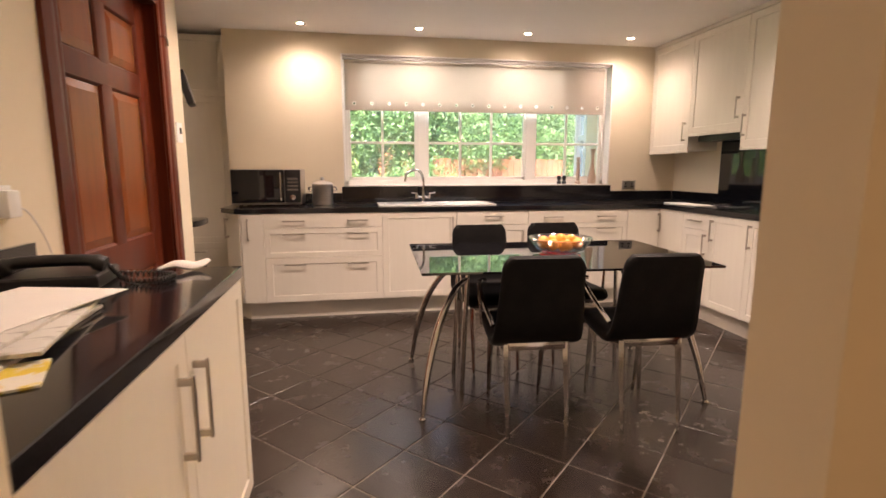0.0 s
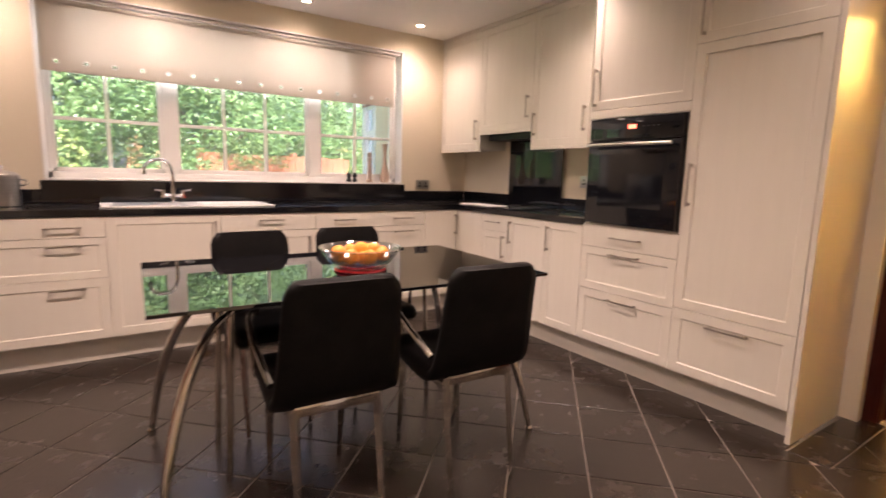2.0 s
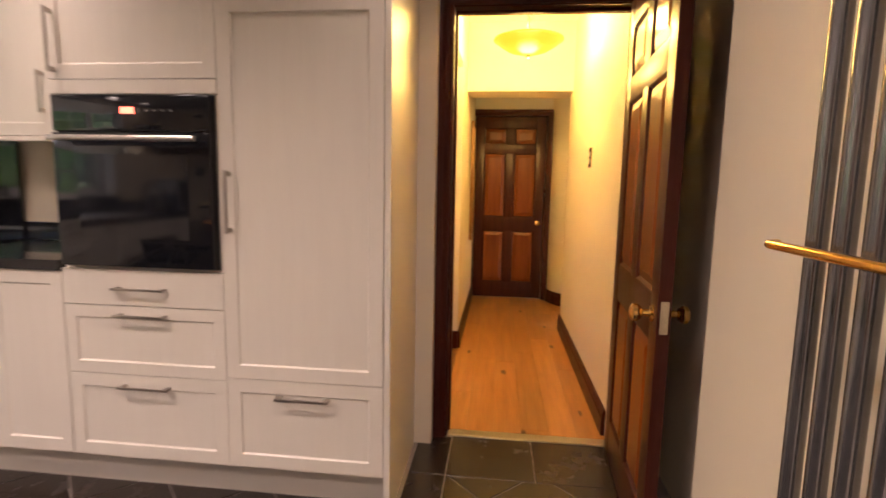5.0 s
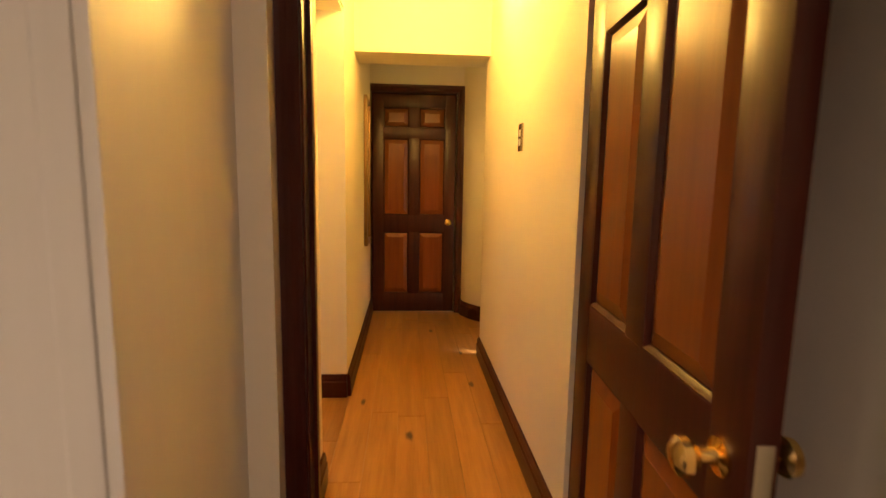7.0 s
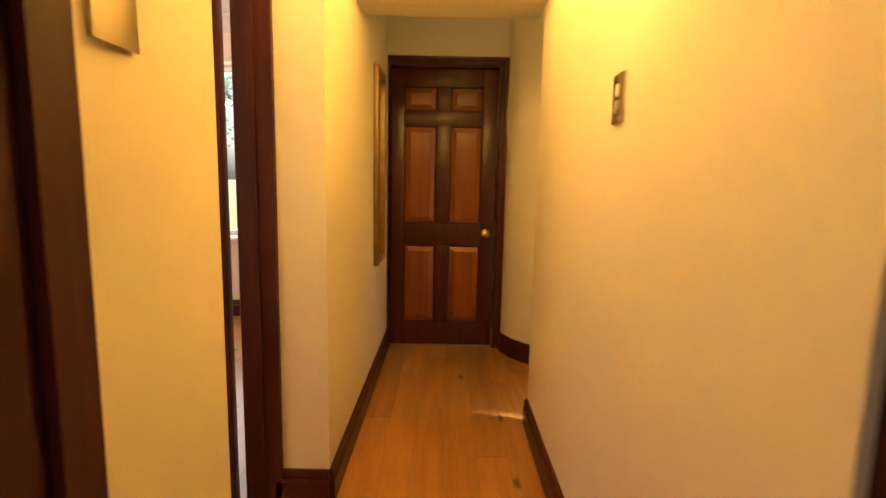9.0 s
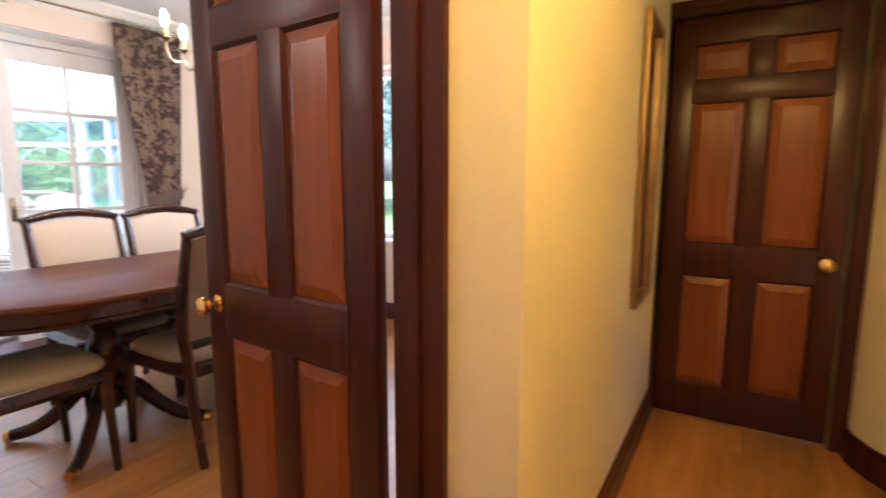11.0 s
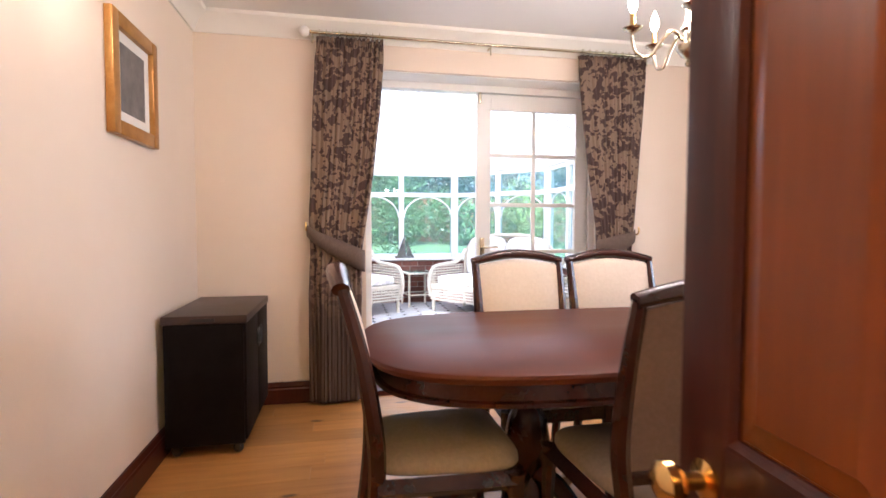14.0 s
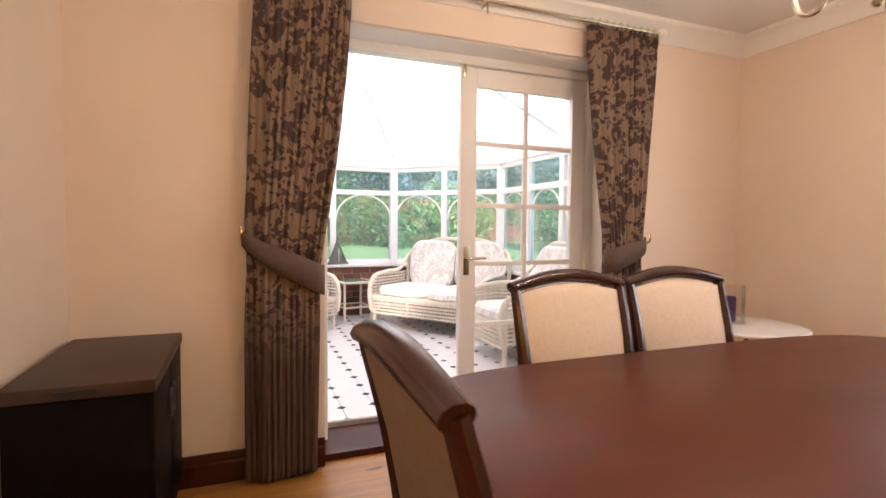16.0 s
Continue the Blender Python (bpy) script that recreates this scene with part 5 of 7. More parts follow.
def leather_chair(m):
    """Faces +y; its back is at y = -0.2."""
    ob = thing("leather_chair", "black leather chair on a chrome frame", "chair", m, group="chairs round the glass table")
    bm = bmesh.new()
    side = curve_points([(0, 0.235, 0.425), (0, 0.20, 0.462), (0, 0.05, 0.452), (0, -0.12, 0.444), (0, -0.19, 0.475), (0, -0.222, 0.57), (0, -0.245, 0.72), (0, -0.268, 0.85)], 36)
    n = len(side)
    grid = []
    for i, p in enumerate(side):
        d = (side[min(i + 1, n - 1)] - side[max(i - 1, 0)]).normalized()
        nr = Vector((0, -d.z, d.y))
        u = i / (n - 1)
        half = 0.196 - 0.012 * math.cos(u * math.pi * 2)
        if u > 0.94:
            half -= 0.03 * ((u - 0.94) / 0.06) ** 2
        if u < 0.05:
            half -= 0.02 * (1 - u / 0.05) ** 2
        t = 0.026 if u < 0.5 else 0.022
        row = []
        for w, k in ((-1, 0), (-0.97, 0.8), (-0.8, 1), (-0.3, 1), (0.3, 1), (0.8, 1), (0.97, 0.8), (1, 0), (0.97, -0.8), (0.8, -1), (0.3, -1), (-0.3, -1), (-0.8, -1), (-0.97, -0.8)):
            row.append(bm.verts.new((w * half, p.y - nr.y * t * k, p.z - nr.z * t * k)))
        grid.append(row)
    for a, b in zip(grid, grid[1:]):
        for k in range(14):
            j = (k + 1) % 14
            bm.faces.new((a[k], a[j], b[j], b[k]))
    bm.faces.new(grid[0])
    bm.faces.new(grid[-1][::-1])
    part("padded_shell", bm, LEATHER, ob, smooth=70)
    for s in (-1, 1):
        for y0, y1 in ((-0.185, -0.235), (0.15, 0.20)):
            bm = bmesh.new()
            tube(bm, [(s * 0.137, y0, 0.44), (s * 0.139, (y0 * 2 + y1) / 3, 0.28), (s * 0.137, y1, 0.006)], [0.017, 0.015, 0.009], 4, flat=1.0)
            part("leg", bm, CHROME, ob)
        part("side_rail", boxes((s * 0.137 - 0.010, -0.185, 0.395, s * 0.137 + 0.010, 0.15, 0.417), bevel=0.002), CHROME, ob)
        bm = bmesh.new()
        tube(bm, curve_points([(s * 0.205, -0.19, 0.53), (s * 0.215, -0.02, 0.60), (s * 0.205, 0.13, 0.655), (s * 0.17, 0.16, 0.665)], 16), 0.0105, 10)
        part("arm", bm, CHROME, ob)
        bm = bmesh.new()
        tube(bm, [(s * 0.208, 0.13, 0.652), (s * 0.19, 0.14, 0.44), (s * 0.142, 0.14, 0.41)], 0.009, 10)
        part("arm_post", bm, CHROME, ob)
    for y, z in ((-0.185, 0.412), (0.15, 0.385)):
        part("cross_rail", boxes((-0.142, y - 0.011, z, 0.142, y + 0.011, z + 0.035), bevel=0.002), CHROME, ob)
    return ob


lc = leather_chair(pose(0.773, 2.40, 0, 0, 0, -3))
tagged(copy_thing(lc, pose(1.31, 2.362, 0, 0, 0, -3)), "black leather chair turned slightly at the glass table")
copy_thing(lc, pose(0.781, 3.13, 0, 0, 0, 180))
copy_thing(lc, pose(1.308, 3.17, 0, 0, 0, 178))

# fruit bowl
fb = thing("fruit_bowl", "clear glass bowl on a red glass base", "bowl", pose(1.07, 2.715, 0.751))
bm = bmesh.new()
lathe(bm, [(0, 0.022), (0.07, 0.022), (0.125, 0.045), (0.158, 0.092), (0.170, 0.100), (0.174, 0.095), (0.165, 0.085), (0.128, 0.036), (0.07, 0.014), (0, 0.014)], segments=40)
part("bowl", bm, BOWL_GLASS, fb)
bm = bmesh.new()
lathe(bm, [(0, 0), (0.10, 0), (0.112, 0.004), (0.105, 0.012), (0, 0.0135)], segments=40)
part("base", bm, RED, fb, "red glass base")
rng = random.Random(4)
spots = [(0.098 * math.cos(a), 0.098 * math.sin(a), 0.070) for a in [i * 2 * math.pi / 8 for i in range(8)]] + [(0.036, 0.02, 0.056), (-0.03, 0.03, 0.056), (0, -0.04, 0.056), (0.01, 0.012, 0.088), (0.052, -0.026, 0.086)]
for k, (ox, oy, oz) in enumerate(spots):
    bm = bmesh.new()
    bmesh.ops.create_uvsphere(bm, u_segments=18, v_segments=12, radius=0.031)
    for v in bm.verts:
        v.co *= 1 + 0.03 * noise.noise(v.co * 40 + Vector((k, 0, 0)))
        v.co.z *= 0.92
    solo("orange", bm, ORANGE, "ripe orange in the glass bowl", "orange", pose(1.07 + ox, 2.715 + oy, 0.751 + oz, 20 * k, 0, 40 * k), group="oranges in the bowl", smooth=80)


# ---- hall things ----
hl = thing("ceiling_bowl_lamp", "amber glass bowl ceiling lamp, lit yellow", "ceiling lamp", pose(4.2, 1.13, 0))
bm = bmesh.new()
lathe(bm, [(0.0, 2.01), (0.05, 2.016), (0.12, 2.036), (0.17, 2.066), (0.198, 2.09), (0.21, 2.094), (0.21, 2.102), (0.193, 2.102), (0.165, 2.076), (0.115, 2.046), (0.05, 2.026), (0.0, 2.02)], segments=40)
part("glass_bowl", bm, HALL_GLOW, hl)
bm = bmesh.new()
lathe(bm, [(0, 1.988), (0.012, 1.993), (0.016, 2.003), (0.01, 2.009), (0.008, 2.03), (0.008, 2.46), (0.05, 2.47), (0.055, 2.499), (0, 2.4995)])
part("stem", bm, ANTIQUE, hl)
mr = thing("hall_mirror", "tall narrow mirror in a gilt frame", "mirror", pose(5.93, HN, 1.26))
part("frame", boxes((-0.17, -0.028, -0.56, -0.13, -0.001, 0.56), (0.13, -0.028, -0.56, 0.17, -0.001, 0.56), (-0.131, -0.0275, -0.56, 0.131, -0.001, -0.52), (-0.131, -0.0275, 0.52, 0.131, -0.001, 0.56), bevel=0.006), AGED_GILT, mr)
part("mirror_glass", boxes((-0.131, -0.012, -0.521, 0.131, -0.004, 0.521)), MIRROR, mr, smooth=0)
structure("trim_hall_shelf", "white plaster corner of the doorway recess", "trim", WALL, (3.835, HN + 0.01, 2.045, 4.65, 1.74, 2.059))

# ---- dining room ----
fd = thing("door_french", "white glazed french door, one leaf standing open", "door", kind="structure")
FY0 = 5.58
part("door_frame", boxes((FX0, FY0, 0, FX0 + 0.05, FY0 + 0.09, FZ1), (FX1 - 0.05, FY0, 0, FX1, FY0 + 0.09, FZ1), (FX0 + 0.05, FY0 + 0.001, FZ1 - 0.055, FX1 - 0.05, FY0 + 0.089, FZ1), bevel=0.004), WHITE_PAINT, fd, smooth=0)
L0, L1, LT = 5.185, FX1 - 0.053, FZ1 - 0.06
leaf = part("leaf", boxes((L0, FY0 + 0.02, 0.03, L0 + 0.105, FY0 + 0.065, LT), (L1 - 0.10, FY0 + 0.02, 0.03, L1, FY0 + 0.065, LT), (L0 + 0.105, FY0 + 0.021, LT - 0.115, L1 - 0.10, FY0 + 0.064, LT), (L0 + 0.105, FY0 + 0.021, 0.03, L1 - 0.10, FY0 + 0.064, 0.25), bevel=0.004), WHITE_PAINT, fd, "white glazed door leaf", smooth=0)
part("glazing_bar", boxes((5.618, FY0 + 0.03, 0.25, 5.648, FY0 + 0.055, LT - 0.115), bevel=0.006), WHITE_PAINT, leaf, smooth=0)
for bz in (1.686, 1.317, 0.965, 0.592):
    part("glazing_bar", boxes((L0 + 0.104, FY0 + 0.031, bz - 0.015, L1 - 0.099, FY0 + 0.054, bz + 0.015), bevel=0.006), WHITE_PAINT, leaf, smooth=0)
g = part("pane", boxes((L0 + 0.10, FY0 + 0.04, 0.245, L1 - 0.095, FY0 + 0.045, LT - 0.11)), GLASS, leaf, smooth=0)
g.visible_shadow = False
bm = boxes((L0 + 0.025, FY0 + 0.012, 0.90, L0 + 0.06, FY0 + 0.0195, 1.07), bevel=0.002)
tube(bm, curve_points([(L0 + 0.042, FY0 + 0.015, 1.0), (L0 + 0.042, FY0 - 0.03, 1.0), (L0 + 0.08, FY0 - 0.035, 1.0), (L0 + 0.15, FY0 - 0.03, 1.003)], 16), 0.008)
part("lever_handle", bm, ANTIQUE, leaf, "antique brass lever handle")
part("bolt", boxes((L0 + 0.012, FY0 + 0.008, LT - 0.07, L0 + 0.03, FY0 + 0.0195, LT + 0.015), bevel=0.002), ANTIQUE, leaf, "brass door bolt")
structure("threshold", "dark timber threshold of the french doors", "threshold", MAHOG, (FX0, DW + 0.04, -0.05, FX1, 5.74, 0.03), bevel=0.006)
structure("trim_reveal", "white painted reveal round the french doors", "trim", WHITE_PAINT, (FX0 + 0.0005, DW + 0.03, 0, FX0 + 0.006, FY0 - 0.002, FZ1 - 0.006), (FX1 - 0.006, DW + 0.03, 0, FX1 - 0.0005, FY0 - 0.002, FZ1 - 0.006), (FX0 + 0.006, DW + 0.03, FZ1 - 0.006, FX1 - 0.006, FY0 - 0.002, FZ1 - 0.0005))
w2 = thing("window_2", "white side window of the dining room", "window", kind="structure")
part("window_frame", boxes((DR + 0.15, 2.9, 0.66, DR + 0.21, 2.96, 2.12), (DR + 0.15, 4.30, 0.66, DR + 0.21, 4.36, 2.12), (DR + 0.15, 3.555, 0.66, DR + 0.21, 3.615, 2.12), (DR + 0.151, 2.96, 0.66, DR + 0.209, 4.30, 0.73), (DR + 0.151, 2.96, 2.06, DR + 0.209, 4.30, 2.12), bevel=0.004), WHITE_PAINT, w2, smooth=0)
part("window_sill", boxes((DR - 0.03, 2.87, 0.655, DR + 0.15, 4.45, 0.685), bevel=0.005), WHITE_PAINT, w2, smooth=0)
for a, b in ((2.95, 3.56), (3.61, 4.31)):
    g = part("pane", boxes((DR + 0.175, a, 0.72, DR + 0.18, b, 2.07)), GLASS, w2, smooth=0)
    g.visible_shadow = False


def curtain(name, label, rows, hook, band, seed):
    """rows: (z, left x, right x); a pleated sheet that hangs from the pole, gathered by a band."""
    ob = thing(name, label, "curtain", group="dining room curtains")
    zs = np.linspace(rows[0][0], rows[-1][0], 70)
    lx = np.interp(-zs, [-r[0] for r in rows], [r[1] for r in rows])
    rx = np.interp(-zs, [-r[0] for r in rows], [r[2] for r in rows])
    bm = bmesh.new()
    n, folds = 220, 15
    grid = []
    for i, z in enumerate(zs):
        row = []
        top = max(0.0, 1 - (rows[0][0] - z) / 0.14)
        wide = (rx[i] - lx[i]) / 0.45
        for k in range(n + 1):
            u = k / n
            flat = min(1.0, max(0.0, ((u if seed < 1 else 1 - u) - 0.14) / 0.08))
            ph = u * folds * 2 * math.pi + 0.5 * math.sin(3 * u * math.pi + seed) + 0.3 * math.sin(z * 2.3 + seed)
            amp = (0.034 + 0.012 * math.sin(5 * u + seed + z)) * (1 - 0.35 * top) * (0.12 + 0.88 * flat)
            y = 5.285 + amp * math.sin(ph) + 0.006 * math.sin(2.7 * ph + z * 4) + 0.012 * top * math.sin(ph * 3)
            x = lx[i] + (rx[i] - lx[i]) * u + 0.012 * math.cos(ph) * (1 - top)
            row.append(bm.verts.new((x, y, z)))
        grid.append(row)
    for a, b in zip(grid, grid[1:]):
        for k in range(n):
            bm.faces.new((a[k], a[k + 1], b[k + 1], b[k]))
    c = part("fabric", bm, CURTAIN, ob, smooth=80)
    sol = c.modifiers.new("thickness", "SOLIDIFY")
    sol.thickness = 0.003
    bm = bmesh.new()
    (x0, z0), (x1, z1) = hook, band
    m, ring = 28, []
    for k in range(m + 1):
        u = k / m
        x = x0 + (x1 - x0) * u
        z = z0 + (z1 - z0) * (u ** 0.8)
        y = 5.215 + 0.06 * (2 * u - 1) ** 6
        w = 0.035 + 0.035 * math.sin(math.pi * min(u * 1.15, 1) * 0.5)
        ring.append((bm.verts.new((x, y, z + w)), bm.verts.new((x, y - 0.006, z)), bm.verts.new((x, y, z - w))))
    for a, b in zip(ring, ring[1:]):
        bm.faces.new((a[0], b[0], b[1], a[1]))
        bm.faces.new((a[1], b[1], b[2], a[2]))
    t = part("tieback", bm, CURTAIN_PLAIN, ob, "plain taupe fabric tieback", smooth=80)
    sol = t.modifiers.new("thickness", "SOLIDIFY")
    sol.thickness = 0.006
    for k in range(10):
        bm = bmesh.new()
        hx = lx[0] + (rx[0] - lx[0]) * (k + 0.5) / 10
        tube(bm, [(hx + 0.0, 5.28 + 0.018 * math.cos(a * math.pi / 7), 2.368 + 0.018 * math.sin(a * math.pi / 7)) for a in range(14)], 0.0025, 5, True)
        part("ring", bm, ANTIQUE, ob)


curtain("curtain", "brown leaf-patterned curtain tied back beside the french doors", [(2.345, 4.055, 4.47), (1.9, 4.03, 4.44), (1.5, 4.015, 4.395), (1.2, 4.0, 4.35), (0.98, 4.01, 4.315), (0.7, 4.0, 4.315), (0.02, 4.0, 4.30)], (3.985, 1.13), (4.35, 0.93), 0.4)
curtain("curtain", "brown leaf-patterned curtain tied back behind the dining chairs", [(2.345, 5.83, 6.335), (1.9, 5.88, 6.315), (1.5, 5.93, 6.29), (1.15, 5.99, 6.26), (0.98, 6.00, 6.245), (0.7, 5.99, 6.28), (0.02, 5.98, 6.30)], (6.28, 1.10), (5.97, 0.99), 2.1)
pl = thing("curtain_pole", "slim antique brass curtain pole with white end stops", "curtain pole")
bm = bmesh.new()
tube(bm, [(4.0, 5.28, 2.368), (6.36, 5.28, 2.368)], 0.010, 12)
part("pole", bm, ANTIQUE, pl)
for px in (3.985, 6.375):
    bm = bmesh.new()
    bmesh.ops.create_uvsphere(bm, u_segments=18, v_segments=12, radius=0.032)
    turned(bm, Matrix.Translation((px, 5.28, 2.368)))
    part("finial", bm, WHITE_PAINT, pl, "white painted ball finial", smooth=80)
for px in (4.03, 5.19, 6.345):
    bm = bmesh.new()
    tube(bm, [(px, 5.359, 2.355), (px, 5.28, 2.355)], 0.007, 8)
    tube(bm, [(px, 5.28, 2.36), (px, 5.275, 2.30)], 0.006, 8)
    part("bracket", bm, ANTIQUE, pl)
for hx, hz in ((3.985, 1.13), (6.285, 1.10)):
    bm = bmesh.new()
    tube(bm, curve_points([(hx, 5.359, hz), (hx, 5.26, hz), (hx, 5.235, hz + 0.02), (hx, 5.24, hz + 0.05)], 12), 0.006)
    solo("tieback_hook", bm, BRASS, "small brass tieback hook on the wall", "hook")

# picture
pc = thing("framed_picture", "grey drawing in a gilt wooden frame", "picture", pose(DL, 4.405, 1.765, 0, 0, 90))
for nm, it in (("side", (-0.24, -0.035, -0.245, -0.18, -0.001, 0.245)), ("side", (0.18, -0.035, -0.245, 0.24, -0.001, 0.245)), ("rail", (-0.18, -0.0345, -0.245, 0.18, -0.001, -0.185)), ("rail", (-0.18, -0.0345, 0.185, 0.18, -0.001, 0.245))):
    part("frame_" + nm, boxes(it, bevel=0.008), GOLD_FRAME, pc)
part("mount", boxes((-0.18, -0.012, -0.186, 0.18, -0.003, 0.186)), PLAIN_PAPER, pc, "cream picture mount")
DRAW = material("grey_drawing", (0.20, 0.18, 0.17), 0.6, second=(0.10, 0.09, 0.09), scale=9, detail=6)
part("drawing", boxes((-0.125, -0.0135, -0.14, 0.125, -0.0122, 0.14)), DRAW, pc, "grey drawing")

# dark cabinet on castors
cb = thing("dark_cabinet", "dark brown cabinet on castors against the wall", "cabinet", pose(3.35, 4.618, 0))
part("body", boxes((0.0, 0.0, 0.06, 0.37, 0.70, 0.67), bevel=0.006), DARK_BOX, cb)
part("lid", boxes((-0.008, -0.008, 0.672, 0.39, 0.708, 0.714), bevel=0.006), LIT_LID, cb, "brown cabinet lid with light from above put into its colour")
for y0 in (0.005, 0.353):
    dr = part("door", boxes((0.3705, y0, 0.08, 0.384, y0 + 0.342, 0.668), bevel=0.003), DARK_BOX, cb)
    yy = y0 + (0.31 if y0 < 0.2 else 0.04)
    bm = bmesh.new()
    tube(bm, [(0.392, yy + 0.022 * math.cos(a * math.pi / 9), 0.535 + 0.05 * math.sin(a * math.pi / 9)) for a in range(18)], 0.005, 6, True)
    part("ring_handle", bm, BLACK, dr, "black oval handle")
part("grip_slot", boxes((0.13, -0.0095, 0.684, 0.24, -0.0082, 0.700)), BLACK, cb)
for cx in (0.04, 0.33):
    for cy in (0.05, 0.65):
        bm = bmesh.new()
        lathe(bm, [(0, -0.012), (0.02, -0.012), (0.025, -0.006), (0.025, 0.006), (0.02, 0.012), (0, 0.012)], segments=16)
        turned(bm, Matrix.Translation((cx, cy, 0.025)) @ Matrix.Rotation(radians(90), 4, "X"))
        box(bm, cx - 0.012, cy - 0.016, 0.03, cx + 0.012, cy + 0.016, 0.062)
        part("castor", bm, BLACK, cb)


# ---- dining table ----
def rounded(x0, y0, x1, y1, power=3.2, n=72):
    cx, cy, a, b = (x0 + x1) / 2, (y0 + y1) / 2, (x1 - x0) / 2, (y1 - y0) / 2
    pts = []
    for k in range(n):
        t = 2 * math.pi * k / n
        c, s = math.cos(t), math.sin(t)
        pts.append((cx + a * math.copysign(abs(c) ** (2 / 4.6), c), cy + b * math.copysign(abs(s) ** (2 / power), s)))
    return pts


def layered(bm, outline, centre, layers):
    """Rings of the outline at (inset, z), closed above and below."""
    cx, cy = centre
    rings = []
    for inset, z in layers:
        ring = []
        for x, y in outline:
            v = Vector((x - cx, y - cy))
            v *= (v.length - inset) / v.length
            ring.append(bm.verts.new((cx + v.x, cy + v.y, z)))
        rings.append(ring)
    for a, b in zip(rings, rings[1:]):
        for i in range(len(a)):
            j = (i + 1) % len(a)
            bm.faces.new((a[i], a[j], b[j], b[i]))
    bm.faces.new(rings[0][::-1])
    bm.faces.new(rings[-1])


dt = thing("dining_table", "large polished mahogany table with rounded corners", "table", pose(5.38, 3.725, 0))
TO = rounded(-1.105, -0.51, 1.105, 0.51)
bm = bmesh.new()
layered(bm, TO, (0, 0), [(0.03, 0.728), (0.012, 0.73), (0.004, 0.738), (0.0, 0.748), (0.005, 0.757), (0.012, 0.76)])
part("tabletop", bm, TABLE_WOOD, dt)
bm = bmesh.new()
layered(bm, rounded(-1.075, -0.48, 1.075, 0.48), (0, 0), [(0.012, 0.655), (0.0, 0.66), (0.0, 0.672), (0.012, 0.678), (0.014, 0.727)])
part("apron", bm, CHAIR_WOOD, dt)
for px in (-0.50, 0.50):
    bm = bmesh.new()
    lathe(bm, [(0, 0.12), (0.05, 0.13), (0.075, 0.17), (0.055, 0.21), (0.045, 0.24), (0.07, 0.30), (0.085, 0.37), (0.07, 0.45), (0.045, 0.50), (0.06, 0.53), (0.06, 0.56), (0.09, 0.6), (0.1, 0.656), (0, 0.656)], (px, 0, 0), 28)
    part("pedestal", bm, CHAIR_WOOD, dt)
    part("bearer", boxes((px - 0.06, -0.36, 0.63, px + 0.06, 0.36, 0.656), bevel=0.004), CHAIR_WOOD, dt)
    for q in range(4):
        a = math.pi / 4 + q * math.pi / 2
        c, s = math.cos(a), math.sin(a)
        pts = curve_points([(px + 0.04 * c, 0.04 * s, 0.25), (px + 0.12 * c, 0.12 * s, 0.22), (px + 0.22 * c, 0.22 * s, 0.12), (px + 0.32 * c, 0.32 * s, 0.055), (px + 0.43 * c, 0.43 * s, 0.028)], 24)
        bm = bmesh.new()
        tube(bm, pts, [0.034 - 0.010 * i / 24 for i in range(25)], 10, flat=1.15)
        part("splayed_foot", bm, CHAIR_WOOD, dt)
        bm = bmesh.new()
        tube(bm, [pts[-2], pts[-1] + (pts[-1] - pts[-2]) * 0.3], 0.028, 10)
        part("brass_toe", bm, BRASS, dt, "brass toe cap")


